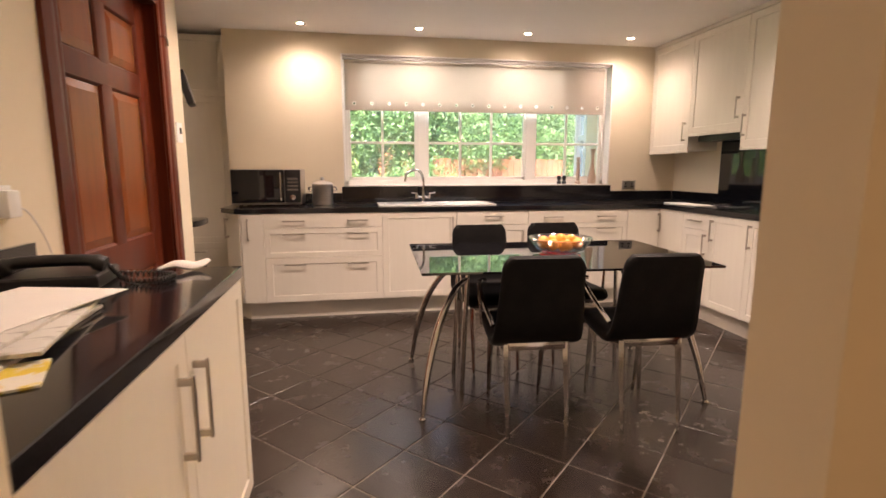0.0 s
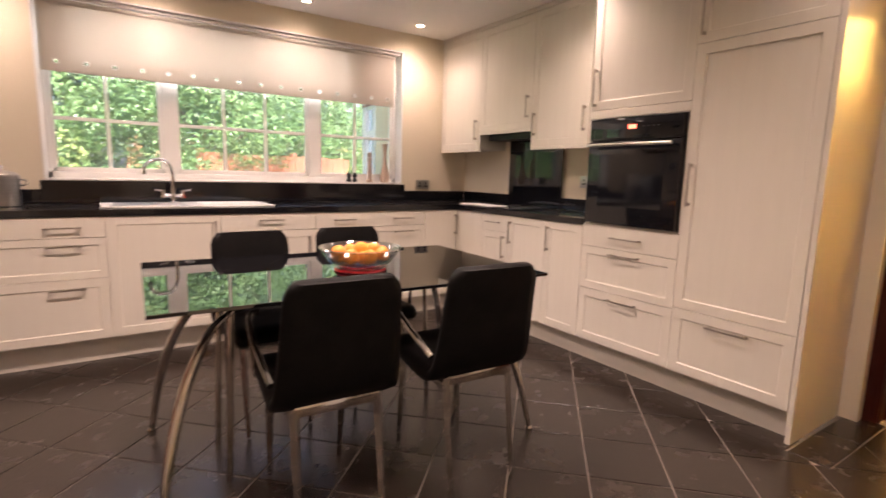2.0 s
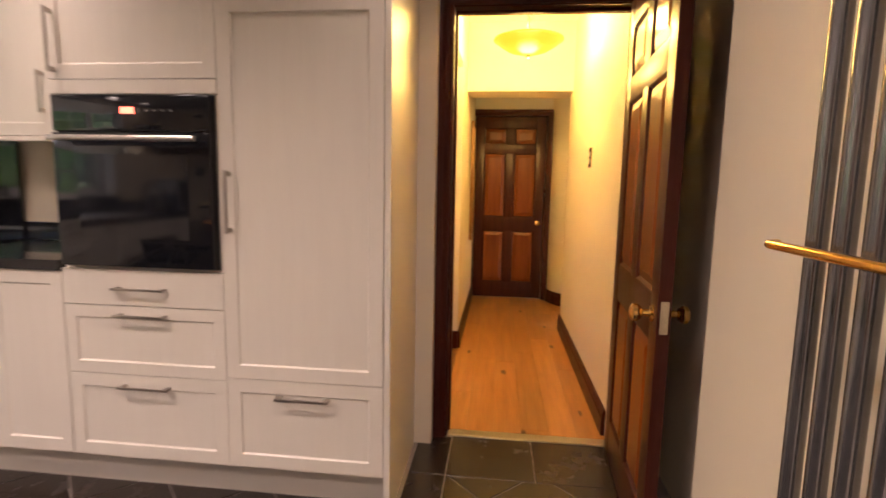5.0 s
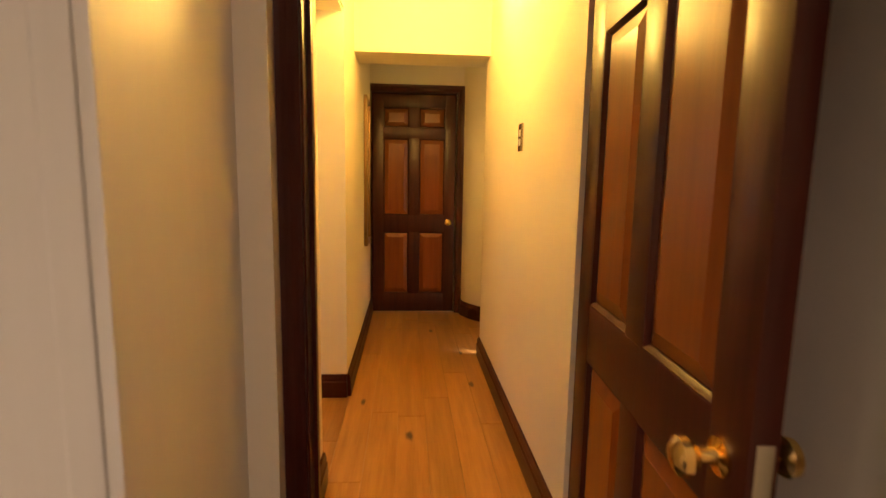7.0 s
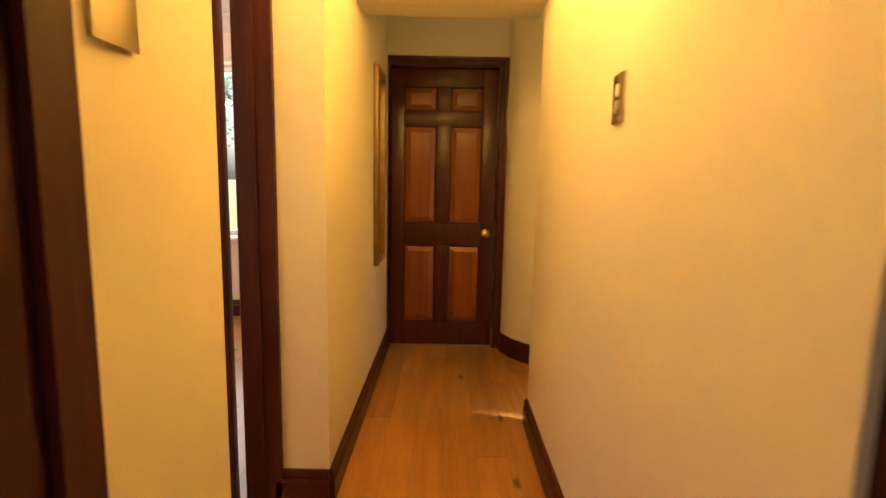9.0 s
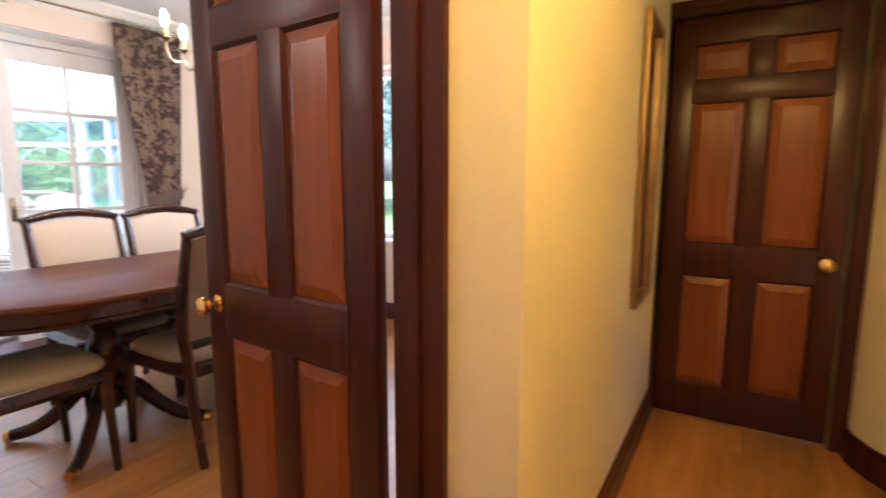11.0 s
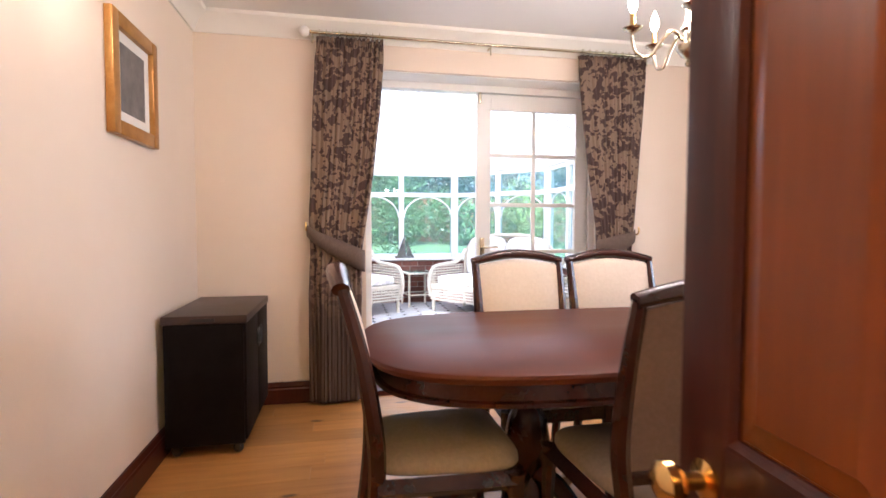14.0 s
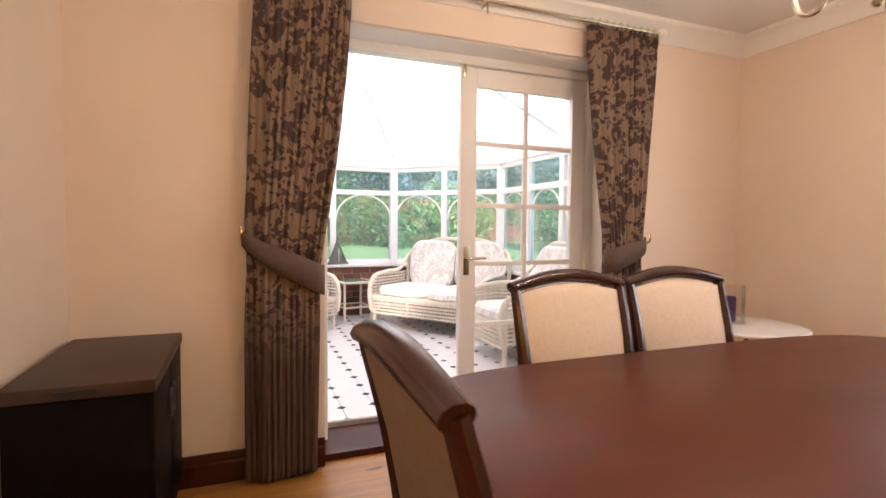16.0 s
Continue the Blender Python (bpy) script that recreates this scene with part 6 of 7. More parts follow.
def dining_chair(m):
    """Faces +y; back legs at y = -0.22."""
    ob = thing("dining_chair", "dark polished wooden chair with cream upholstery", "chair", m, group="chairs round the dining table")
    back = [(-0.27, 0.0), (-0.225, 0.22), (-0.205, 0.44), (-0.215, 0.6), (-0.25, 0.8), (-0.30, 0.985)]

    def by(z):
        return float(np.interp(z, [q for _, q in back], [p for p, _ in back]))

    for s in (-1, 1):
        pts = curve_points([(s * (0.185 if z < 0.5 else 0.205 + 0.02 * (z - 0.5)), y, z) for y, z in back], 26)
        bm = bmesh.new()
        tube(bm, pts, [0.018 + 0.008 * math.sin(math.pi * i / 26) for i in range(27)], 8, flat=1.0)
        part("back_post", bm, CHAIR_WOOD, ob)
        bm = bmesh.new()
        tube(bm, curve_points([(s * 0.215, 0.20, 0.43), (s * 0.218, 0.205, 0.25), (s * 0.222, 0.215, 0.0)], 10), [0.027 - 0.011 * i / 10 for i in range(11)], 8)
        part("front_leg", bm, CHAIR_WOOD, ob)
        bm = bmesh.new()
        tube(bm, [(s * 0.195, -0.205, 0.405), (s * 0.212, 0.20, 0.405)], 0.030, 4, flat=1.0)
        part("side_rail", bm, CHAIR_WOOD, ob)
    part("front_rail", boxes((-0.21, 0.185, 0.375, 0.21, 0.215, 0.435), bevel=0.004), CHAIR_WOOD, ob)
    part("rear_rail", boxes((-0.19, -0.22, 0.375, 0.19, -0.195, 0.435), bevel=0.004), CHAIR_WOOD, ob)
    bm = bmesh.new()
    pts = [(x, -0.30 - 0.018 * math.cos(x / 0.225 * 1.4), 0.985 + 0.035 * math.cos(x / 0.225 * math.pi / 2)) for x in np.linspace(-0.228, 0.228, 21)]
    tube(bm, pts, [0.024 + 0.008 * math.cos((i - 10) / 10 * 1.4) for i in range(21)], 10, flat=0.75)
    part("top_rail", bm, CHAIR_WOOD, ob, smooth=70)
    part("lower_rail", boxes((-0.19, by(0.52) - 0.014, 0.50, 0.19, by(0.52) + 0.012, 0.54), bevel=0.005), CHAIR_WOOD, ob)
    nz, nx = 16, 12
    for f, sgn, cloth in (("back_pad", 1, UPHOLSTERY), ("rear_cover", -1, SHADED_FABRIC)):
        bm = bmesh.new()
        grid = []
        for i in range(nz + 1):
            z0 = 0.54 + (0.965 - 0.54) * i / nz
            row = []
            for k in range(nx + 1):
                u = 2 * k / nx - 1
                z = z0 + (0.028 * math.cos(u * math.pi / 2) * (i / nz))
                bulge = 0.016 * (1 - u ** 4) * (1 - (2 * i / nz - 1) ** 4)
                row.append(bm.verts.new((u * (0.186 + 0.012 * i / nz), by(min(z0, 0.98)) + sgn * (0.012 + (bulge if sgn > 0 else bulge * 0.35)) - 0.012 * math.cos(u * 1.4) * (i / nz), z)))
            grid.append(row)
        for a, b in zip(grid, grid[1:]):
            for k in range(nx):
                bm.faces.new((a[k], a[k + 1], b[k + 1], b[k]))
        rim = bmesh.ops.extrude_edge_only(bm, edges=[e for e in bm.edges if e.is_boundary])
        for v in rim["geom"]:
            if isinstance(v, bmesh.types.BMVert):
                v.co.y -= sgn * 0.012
        part(f, bm, cloth, ob, "cream padded backrest" if sgn > 0 else "rear of the backrest with its shade put into the cloth colour", smooth=70)
    bm = bmesh.new()
    layered(bm, [(x * (0.215 if y > 0 else 0.185 + 0.03 * (y + 0.2) / 0.2), y) for x, y in [(math.copysign(min(1, abs(math.cos(t)) ** 0.35), math.cos(t)), 0.01 + 0.225 * math.copysign(min(1, abs(math.sin(t)) ** 0.35), math.sin(t))) for t in [2 * math.pi * k / 48 + 0.03 for k in range(48)]]],
            (0, 0.01), [(0.006, 0.436), (0.0, 0.445), (0.002, 0.462), (0.015, 0.478), (0.06, 0.49), (0.13, 0.496)])
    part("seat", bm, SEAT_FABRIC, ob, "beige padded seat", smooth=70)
    return ob


dc = dining_chair(pose(4.51, 3.585, 0, 0, 0, -90))
copy_thing(dc, pose(5.055, 4.04, 0, 0, 0, 180))
copy_thing(dc, pose(5.535, 4.045, 0, 0, 0, 177))
tagged(copy_thing(dc, pose(5.10, 3.33, 0, 0, 0, 0)), "dark polished chair pushed in with its padded back turned outward")
copy_thing(dc, pose(6.25, 3.75, 0, 0, 0, 90))
tagged(copy_thing(dc, pose(5.72, 3.36, 0, 0, 0, 0)), "dark polished chair pushed in with its padded back turned outward")

# chandelier
cx, cy = 5.475, 3.664
cd = thing("chandelier", "brass chandelier with five lit candle bulbs", "chandelier", pose(cx, cy, 0.045))
bm = bmesh.new()
lathe(bm, [(0, 1.70), (0.010, 1.705), (0.014, 1.715), (0.008, 1.728), (0.03, 1.745), (0.044, 1.765), (0.046, 1.78), (0.026, 1.79), (0.022, 1.83), (0.03, 1.84), (0.02, 1.86), (0.012, 1.93), (0.02, 1.95), (0.008, 1.97), (0.006, 2.03), (0, 2.03)], segments=28)
part("central_stem", bm, ANTIQUE, cd)
for k in range(16):
    bm = bmesh.new()
    z = 2.03 + 0.0225 * k
    a = (k % 2) * math.pi / 2
    tube(bm, [(0.008 * math.cos(t) * math.cos(a), 0.008 * math.cos(t) * math.sin(a), z + 0.014 * math.sin(t)) for t in [2 * math.pi * i / 12 for i in range(12)]], 0.0022, 5, True)
    part("chain_link", bm, ANTIQUE, cd)
bm = bmesh.new()
lathe(bm, [(0, 2.385), (0.03, 2.39), (0.05, 2.405), (0.052, 2.4145), (0, 2.4146)])
part("ceiling_rose", bm, ANTIQUE, cd)
for q in range(5):
    a = math.radians(20 + 72 * q)
    c, s = math.cos(a), math.sin(a)

    def pt(r, z):
        return (r * c, r * s, z)

    bm = bmesh.new()
    tube(bm, curve_points([pt(0.025, 1.80), pt(0.06, 1.835), pt(0.10, 1.80), pt(0.142, 1.745), pt(0.188, 1.755), pt(0.205, 1.80), pt(0.205, 1.835)], 36), 0.0065, 8)
    arm = part("arm", bm, ANTIQUE, cd)
    bm = bmesh.new()
    lathe(bm, [(0, 1.83), (0.012, 1.832), (0.034, 1.846), (0.036, 1.85), (0.012, 1.85), (0.012, 1.852), (0, 1.852)], (*pt(0.205, 0)[:2], 0), 18)
    part("drip_pan", bm, ANTIQUE, arm)
    bm = bmesh.new()
    lathe(bm, [(0.010, 1.851), (0.010, 1.90), (0.006, 1.905), (0, 1.906)], (*pt(0.205, 0)[:2], 0), 14)
    part("candle_tube", bm, BRASS, arm)
    bm = bmesh.new()
    lathe(bm, [(0.006, 1.906), (0.013, 1.918), (0.017, 1.935), (0.014, 1.955), (0.006, 1.978), (0, 1.99)], (*pt(0.205, 0)[:2], 0), 14)
    part("bulb", bm, BULB_GLOW, arm, "glowing candle bulb")
    lamp("candle_lamp", "POINT", (cx + 0.205 * c, cy + 0.205 * s, 2.065), 2.4, CANDLE, 0.03)

# wall light beside the picture
WL = (DL, 3.585, 1.90)
wl = thing("wall_light", "brass two-arm wall light with lit candle bulbs", "wall light", pose(*WL))
bm = bmesh.new()
lathe(bm, [(0, 0.0005), (0.045, 0.0005), (0.045, 0.006), (0.03, 0.014), (0.014, 0.02), (0.012, 0.05), (0, 0.055)], segments=28)
turned(bm, Matrix.Rotation(radians(90), 4, "Y"))
part("backplate", bm, ANTIQUE, wl)
for sy in (-1, 1):
    bm = bmesh.new()
    tube(bm, curve_points([(0.045, 0, 0), (0.07, sy * 0.03, -0.045), (0.10, sy * 0.085, -0.05), (0.12, sy * 0.13, -0.015), (0.12, sy * 0.135, 0.02)], 24), 0.006, 8)
    arm = part("arm", bm, ANTIQUE, wl)
    bm = bmesh.new()
    lathe(bm, [(0, 0.018), (0.014, 0.02), (0.036, 0.032), (0.038, 0.037), (0.012, 0.034), (0, 0.034)], (0.12, sy * 0.135, 0), 20)
    part("drip_pan", bm, GLASS, arm, "clear glass drip pan")
    bm = bmesh.new()
    lathe(bm, [(0, 0.035), (0.011, 0.035), (0.011, 0.085), (0.006, 0.09), (0, 0.091)], (0.12, sy * 0.135, 0), 14)
    part("candle_tube", bm, BRASS, arm)
    bm = bmesh.new()
    lathe(bm, [(0.006, 0.091), (0.013, 0.103), (0.017, 0.12), (0.014, 0.14), (0.006, 0.163), (0, 0.175)], (0.12, sy * 0.135, 0), 14)
    part("bulb", bm, BULB_GLOW, arm, "glowing candle bulb")
    lamp("wall_light_lamp", "POINT", (WL[0] + 0.12, WL[1] + sy * 0.135, WL[2] + 0.205), 1.05, CANDLE, 0.03)

# white side table with candle holder
st = thing("side_table", "round white marble table on a black iron stand", "side table", pose(6.66, 4.89, 0))
bm = bmesh.new()
lathe(bm, [(0, 0.615), (0.29, 0.615), (0.315, 0.622), (0.32, 0.632), (0.312, 0.64), (0, 0.64)], segments=48)
part("tabletop", bm, SINK_WHITE, st)
for q in range(3):
    a = math.radians(100 + 120 * q)
    bm = bmesh.new()
    tube(bm, curve_points([(0.25 * math.cos(a), 0.25 * math.sin(a), 0.608), (0.12 * math.cos(a), 0.12 * math.sin(a), 0.5), (0.05 * math.cos(a), 0.05 * math.sin(a), 0.3), (0.12 * math.cos(a), 0.12 * math.sin(a), 0.12), (0.28 * math.cos(a), 0.28 * math.sin(a), 0.01)], 24), 0.011, 8)
    part("leg", bm, BLACK, st)
chh = thing("candle_holder", "square glass candle holder with a purple candle", "candle holder", pose(6.62, 4.95, 0.6405, 0, 0, -42))
part("base", boxes((-0.075, -0.04, 0, 0.075, 0.04, 0.012), bevel=0.002), GLASS, chh)
for yy in (-0.037, 0.031):
    part("glass_plate", boxes((-0.075, yy, 0.0122, 0.075, yy + 0.006, 0.225), bevel=0.001), GLASS, chh)
for xx in (-0.066, 0.066):
    for yy in (-0.024, 0.024):
        bm = bmesh.new()
        tube(bm, [(xx, yy, 0.0122), (xx, yy, 0.228)], 0.004, 8)
        part("rod", bm, CHROME, chh)
bm = bmesh.new()
lathe(bm, [(0, 0.0125), (0.030, 0.0125), (0.030, 0.152), (0.026, 0.158), (0, 0.155)], segments=24)
part("candle", bm, CANDLE_WAX, chh, "purple pillar candle")

# ---- conservatory ----
CF, CSILL, CEAVE = 0.06, 0.70, 1.93
POLY = [(2.75, 5.74), (2.85, 6.40), (4.25, 9.25), (5.82, 9.25), (6.86, 8.2), (6.90, 5.74)]
cons = thing("conservatory", "white framed conservatory with brick base walls", "conservatory", kind="structure")
bm = bmesh.new()
prism(bm, [(x, y) for x, y in reversed(POLY)], -0.1, CF - 0.006)
part("floor_slab", bm, MORTAR, cons, smooth=0)
ridge = [(4.83, 5.74, 3.1), (4.83, 7.6, 3.1)]
eaves = [(x, y, CEAVE + 0.16) for x, y in POLY]
bm = bmesh.new()
E = [bm.verts.new(p) for p in eaves]
R = [bm.verts.new(p) for p in ridge]
for f in ((E[0], E[1], R[1], R[0]), (E[1], E[2], R[1]), (E[2], E[3], R[1]), (E[3], E[4], R[1]), (E[4], E[5], R[0], R[1])):
    bm.faces.new(f)
rf = part("roof_sheet", bm, POLY_ROOF, cons, "white polycarbonate roof", smooth=0)
bars = [(e, ridge[1]) for e in eaves[1:5]] + [(ridge[0], ridge[1])]
bars += [((3.8 + 0.673 * k, 9.25, CEAVE + 0.16), (4.83, 7.6, 3.1)) for k in (1, 2)]
bars += [((x, y, CEAVE + 0.16), (4.83, y, 3.1)) for x in (6.88,) for y in (6.4, 7.0)]
for a, b in bars:
    bm = bmesh.new()
    tube(bm, [Vector(a) - Vector((0, 0, 0.03)), Vector(b) - Vector((0, 0, 0.03))], 0.02, 4)
    part("roof_bar", bm, UPVC, cons)


def facet(p, q, lights, bricks=True):
    a, b = Vector((*p, 0)), Vector((*q, 0))
    d = (b - a)
    ln = d.length
    m = Matrix.Translation(a) @ Matrix.Rotation(math.atan2(d.y, d.x), 4, "Z")
    w = part("base_wall", boxes((0, -0.09, -0.1, ln, 0.09, CSILL - 0.03)), MORTAR, cons, m=m, smooth=0)
    if bricks:
        full = finish("brick", boxes((0, -0.098, 0, 0.215, 0.098, 0.065)), BRICK, 0)
        for r in range(8):
            z = CF + 0.004 + r * 0.075
            x = -0.11 * (r % 2)
            while x < ln - 0.02:
                x0, x1 = max(x, 0.0), min(x + 0.215, ln)
                if x1 - x0 > 0.03:
                    o = new("brick", full) if x1 - x0 > 0.21 else part("brick", boxes((0, -0.098, 0, x1 - x0, 0.098, 0.065)), BRICK, w, smooth=0)
                    o.parent = w
                    o.location = (x0, 0.0012 * math.sin(40 * x + r), z)
                x += 0.225
    part("sill", boxes((-0.03, -0.17, CSILL - 0.03, ln + 0.03, 0.13, CSILL), bevel=0.004), UPVC, cons, m=m, smooth=0)
    part("eaves_beam", boxes((-0.02, -0.06, CEAVE, ln + 0.02, 0.06, CEAVE + 0.17), bevel=0.004), UPVC, cons, m=m, smooth=0)
    part("eaves_trim", boxes((0.0, -0.068, CEAVE - 0.012, ln, -0.03, CEAVE + 0.012)), RED_TRIM, cons, m=m, smooth=0)
    step = ln / lights
    fr = part("window_frame", boxes((0, -0.035, CSILL, ln, 0.035, CSILL + 0.06), (0, -0.035, CEAVE - 0.05, ln, 0.035, CEAVE), (0, -0.034, 1.58, ln, 0.034, 1.64), *[(max(0, k * step - 0.035), -0.036, CSILL, min(ln, k * step + 0.035), 0.036, CEAVE) for k in range(lights + 1)]), UPVC, cons, m=m, smooth=0)
    part("corner_post", boxes((-0.05, -0.05, CSILL, 0.05, 0.05, CEAVE), bevel=0.006), UPVC, cons, m=m, smooth=0)
    for k in range(lights):
        bm = bmesh.new()
        c, r = (k + 0.5) * step, step / 2 - 0.04
        tube(bm, [(c + r * math.cos(t), 0.0, 1.58 - min(r, 0.3) + min(r, 0.3) * math.sin(t)) for t in np.linspace(0, math.pi, 25)], 0.012, 6)
        part("arch_bar", bm, UPVC, fr)
        g = part("pane", boxes((k * step + 0.03, -0.003, CSILL + 0.05, (k + 1) * step - 0.03, 0.003, CEAVE - 0.04)), HAZE_GLASS, fr, smooth=0)
        g.visible_shadow = False


facet(POLY[1], POLY[0], 2, False)
facet(POLY[2], POLY[1], 5, False)
facet(POLY[3], POLY[2], 2)
facet(POLY[4], POLY[3], 2)
facet(POLY[5], POLY[4], 4)
structure("house_exterior_wall", "rendered outer wall beside the conservatory", "wall", WALL, (2.62, 5.2, 0, 3.31, 5.72, 2.6))

# black dots of the conservatory floor are small square tiles between white ones
def inside(x, y, poly):
    c = False
    for (x0, y0), (x1, y1) in zip(poly, poly[1:] + poly[:1]):
        if (y0 > y) != (y1 > y) and x < (x1 - x0) * (y - y0) / (y1 - y0) + x0:
            c = not c
    return c


def wicker_seat(name, label, category, m, w, seats):
    ob = thing(name, label, category, m, group="wicker conservatory furniture")
    h = w / 2
    for s in (-1, 1):
        for y in (0.30, -0.32):
            bm = bmesh.new()
            tube(bm, [(s * (h - 0.03), y, 0.0), (s * (h - 0.03), y, 0.36)], 0.020, 8)
            part("leg", bm, WICKER, ob)
        bm = bmesh.new()
        tube(bm, curve_points([(s * h, 0.33, 0.20), (s * h, 0.36, 0.40), (s * h, 0.28, 0.56), (s * h, 0.05, 0.60), (s * h, -0.20, 0.62), (s * (h - 0.02), -0.36, 0.78)], 24), 0.024, 8)
        part("arm", bm, WICKER, ob)
        bm = bmesh.new()
        for k in range(12):
            z = 0.20 + 0.034 * k
            tube(bm, [(s * h, -0.32, z), (s * h, 0.33 - 0.002 * k, z)], 0.011, 5)
        for k in range(11):
            y = -0.30 + 0.06 * k
            tube(bm, [(s * (h + 0.006), y, 0.18), (s * (h + 0.006), y, 0.58)], 0.007, 5)
        tagged(part("woven_side", bm, WICKER, ob), kind="stuff")
    bm = bmesh.new()
    for k in range(5):
        tube(bm, [(-h, 0.33, 0.17 + 0.035 * k), (h, 0.33, 0.17 + 0.035 * k)], 0.010, 5)
    n = int(w / 0.035)
    for k in range(n):
        x = -h + w * (k + 0.5) / n
        tube(bm, [(x - 0.02, 0.336, 0.15), (x + 0.02, 0.336, 0.33)], 0.006, 4)
    tagged(part("woven_front", bm, WICKER, ob), kind="stuff")
    part("seat_frame", boxes((-h, -0.34, 0.32, h, 0.34, 0.355), bevel=0.008), WICKER, ob)
    bm = bmesh.new()
    tube(bm, curve_points([(-h + 0.02, -0.34, 0.36), (-h + 0.02, -0.42, 0.80), (-h * 0.5, -0.45, 0.96), (0, -0.45, 0.98), (h * 0.5, -0.45, 0.96), (h - 0.02, -0.42, 0.80), (h - 0.02, -0.34, 0.36)], 40), 0.024, 8)
    part("back_frame", bm, WICKER, ob)
    sw = (w - 0.09) / seats
    for k in range(seats):
        x0 = -h + 0.045 + k * sw
        bm = bmesh.new()
        layered(bm, rounded(x0 + 0.004, -0.30, x0 + sw - 0.004, 0.33, 6), (x0 + sw / 2, 0.015), [(0.02, 0.358), (0.0, 0.38), (0.0, 0.43), (0.02, 0.455), (0.08, 0.468)])
        part("seat_cushion", bm, CUSHION, ob, "pale printed seat cushion")
        bm = bmesh.new()
        layered(bm, rounded(x0 + 0.004, 0.0, x0 + sw - 0.004, 0.56, 3.4), (x0 + sw / 2, 0.28), [(0.03, 0.0), (0.0, 0.025), (0.0, 0.09), (0.03, 0.13), (0.1, 0.145)])
        turned(bm, Matrix.Translation((0, -0.36, 0.40)) @ Matrix.Rotation(radians(98), 4, "X") @ Matrix.Translation((0, 0, -0.07)))
        part("back_cushion", bm, CUSHION, ob, "pale printed back cushion")
    return ob


wicker_seat("wicker_sofa", "two-seat white wicker sofa with printed cushions", "sofa", pose(5.98, 8.0, CF, 0, 0, 127), 1.35, 2)
ar = wicker_seat("wicker_armchair", "white wicker armchair with printed cushions", "armchair", pose(4.47, 8.44, CF, 0, 0, 210), 0.68, 1)
copy_thing(ar, pose(6.22, 6.68, CF, 0, 0, 90))
wt = thing("wicker_table", "small wicker side table with a green top", "side table", pose(5.22, 8.90, CF, 0, 0, 10))
GREEN_TOP = material("green_glass_top", (0.08, 0.20, 0.14), 0.1, second=(0.1, 0.24, 0.17), scale=5)
part("tabletop", boxes((-0.2, -0.2, 0.44, 0.2, 0.2, 0.465), bevel=0.006), WICKER, wt)
part("inset", boxes((-0.16, -0.16, 0.4652, 0.16, 0.16, 0.469)), GREEN_TOP, wt)
for sx in (-1, 1):
    for sy in (-1, 1):
        bm = bmesh.new()
        tube(bm, [(sx * 0.17, sy * 0.17, 0), (sx * 0.17, sy * 0.17, 0.44)], 0.016, 8)
        part("leg", bm, WICKER, wt)
    bm = bmesh.new()
    tube(bm, [(sx * 0.17, -0.17, 0.16), (sx * 0.17, 0.17, 0.16)], 0.010, 8)
    tube(bm, [(-0.17, sx * 0.17, 0.16), (0.17, sx * 0.17, 0.16)], 0.010, 8)
    part("stretcher", bm, WICKER, wt)
bm = bmesh.new()
prism(bm, [(-0.13, -0.02), (0.15, -0.02), (0.15, 0.02), (-0.13, 0.02)], 0, 0.03, 0.008)
s0 = len(bm.verts)
for sgn in (1, -1):
    vs = [bm.verts.new((x, 0.006 * sgn, z)) for x, z in ((-0.10, 0.032), (0.03, 0.032), (0.02, 0.34))] + [bm.verts.new((x, 0.006 * sgn, z)) for x, z in ((0.045, 0.032), (0.14, 0.032), (0.04, 0.26))]
    bm.faces.new(vs[:3])
    bm.faces.new(vs[3:])
solo("sailing_boat_ornament", bm, GREY_METAL, "grey model sailing boat on the conservatory sill", "ornament", pose(5.06, 9.15, CSILL + 0.001, 0, 0, 10), smooth=0)

# ---- garden ----
bm = bmesh.new()
bmesh.ops.create_grid(bm, x_segments=120, y_segments=120, size=120)
for v in bm.verts:
    r = math.hypot(v.co.x - 3, v.co.y - 8)
    v.co.z = -0.16 + 0.7 * min(1, max(0, v.co.y - 10.5) / 12) + 0.05 * noise.noise(v.co * 0.15) * min(1, max(0, r - 6) / 6)
solo("ground", bm, GRASS, "mown green lawn round the house", "lawn", kind="structure")


def leaves(name, label, category, blobs, count, size, mat, seed, kind="", group=""):
    """A cloud of small pointed leaves on uneven blobs (x, y, z, rx, ry, rz)."""
    r = np.random.RandomState(seed)
    weights = np.array([b[3] * b[5] for b in blobs])
    pick = r.choice(len(blobs), count, p=weights / weights.sum())
    bl = np.array(blobs)[pick]
    d = r.normal(size=(count, 3))
    d /= np.linalg.norm(d, axis=1)[:, None]
    rad = 0.62 + 0.42 * r.rand(count) ** 0.6
    lump = 1 + 0.22 * np.sin(d[:, 0] * 7 + bl[:, 0]) * np.cos(d[:, 2] * 6 + bl[:, 1])
    c = bl[:, :3] + d * bl[:, 3:] * (rad * lump)[:, None]
    c[:, 2] = np.maximum(c[:, 2], -0.1)
    u = r.normal(size=(count, 3))
    u /= np.linalg.norm(u, axis=1)[:, None]
    w = np.cross(u, d + 0.4 * r.normal(size=(count, 3)))
    w /= np.linalg.norm(w, axis=1)[:, None] + 1e-9
    s = size * (0.6 + 0.8 * r.rand(count))[:, None]
    verts = np.stack([c - u * s, c + w * s * 0.45, c + u * s, c - w * s * 0.45], axis=1).reshape(-1, 3)
    faces = np.arange(count * 4).reshape(-1, 4)
    me = bpy.data.meshes.new(name)
    me.from_pydata(verts.tolist(), [], faces.tolist())
    me.materials.append(mat)
    return me


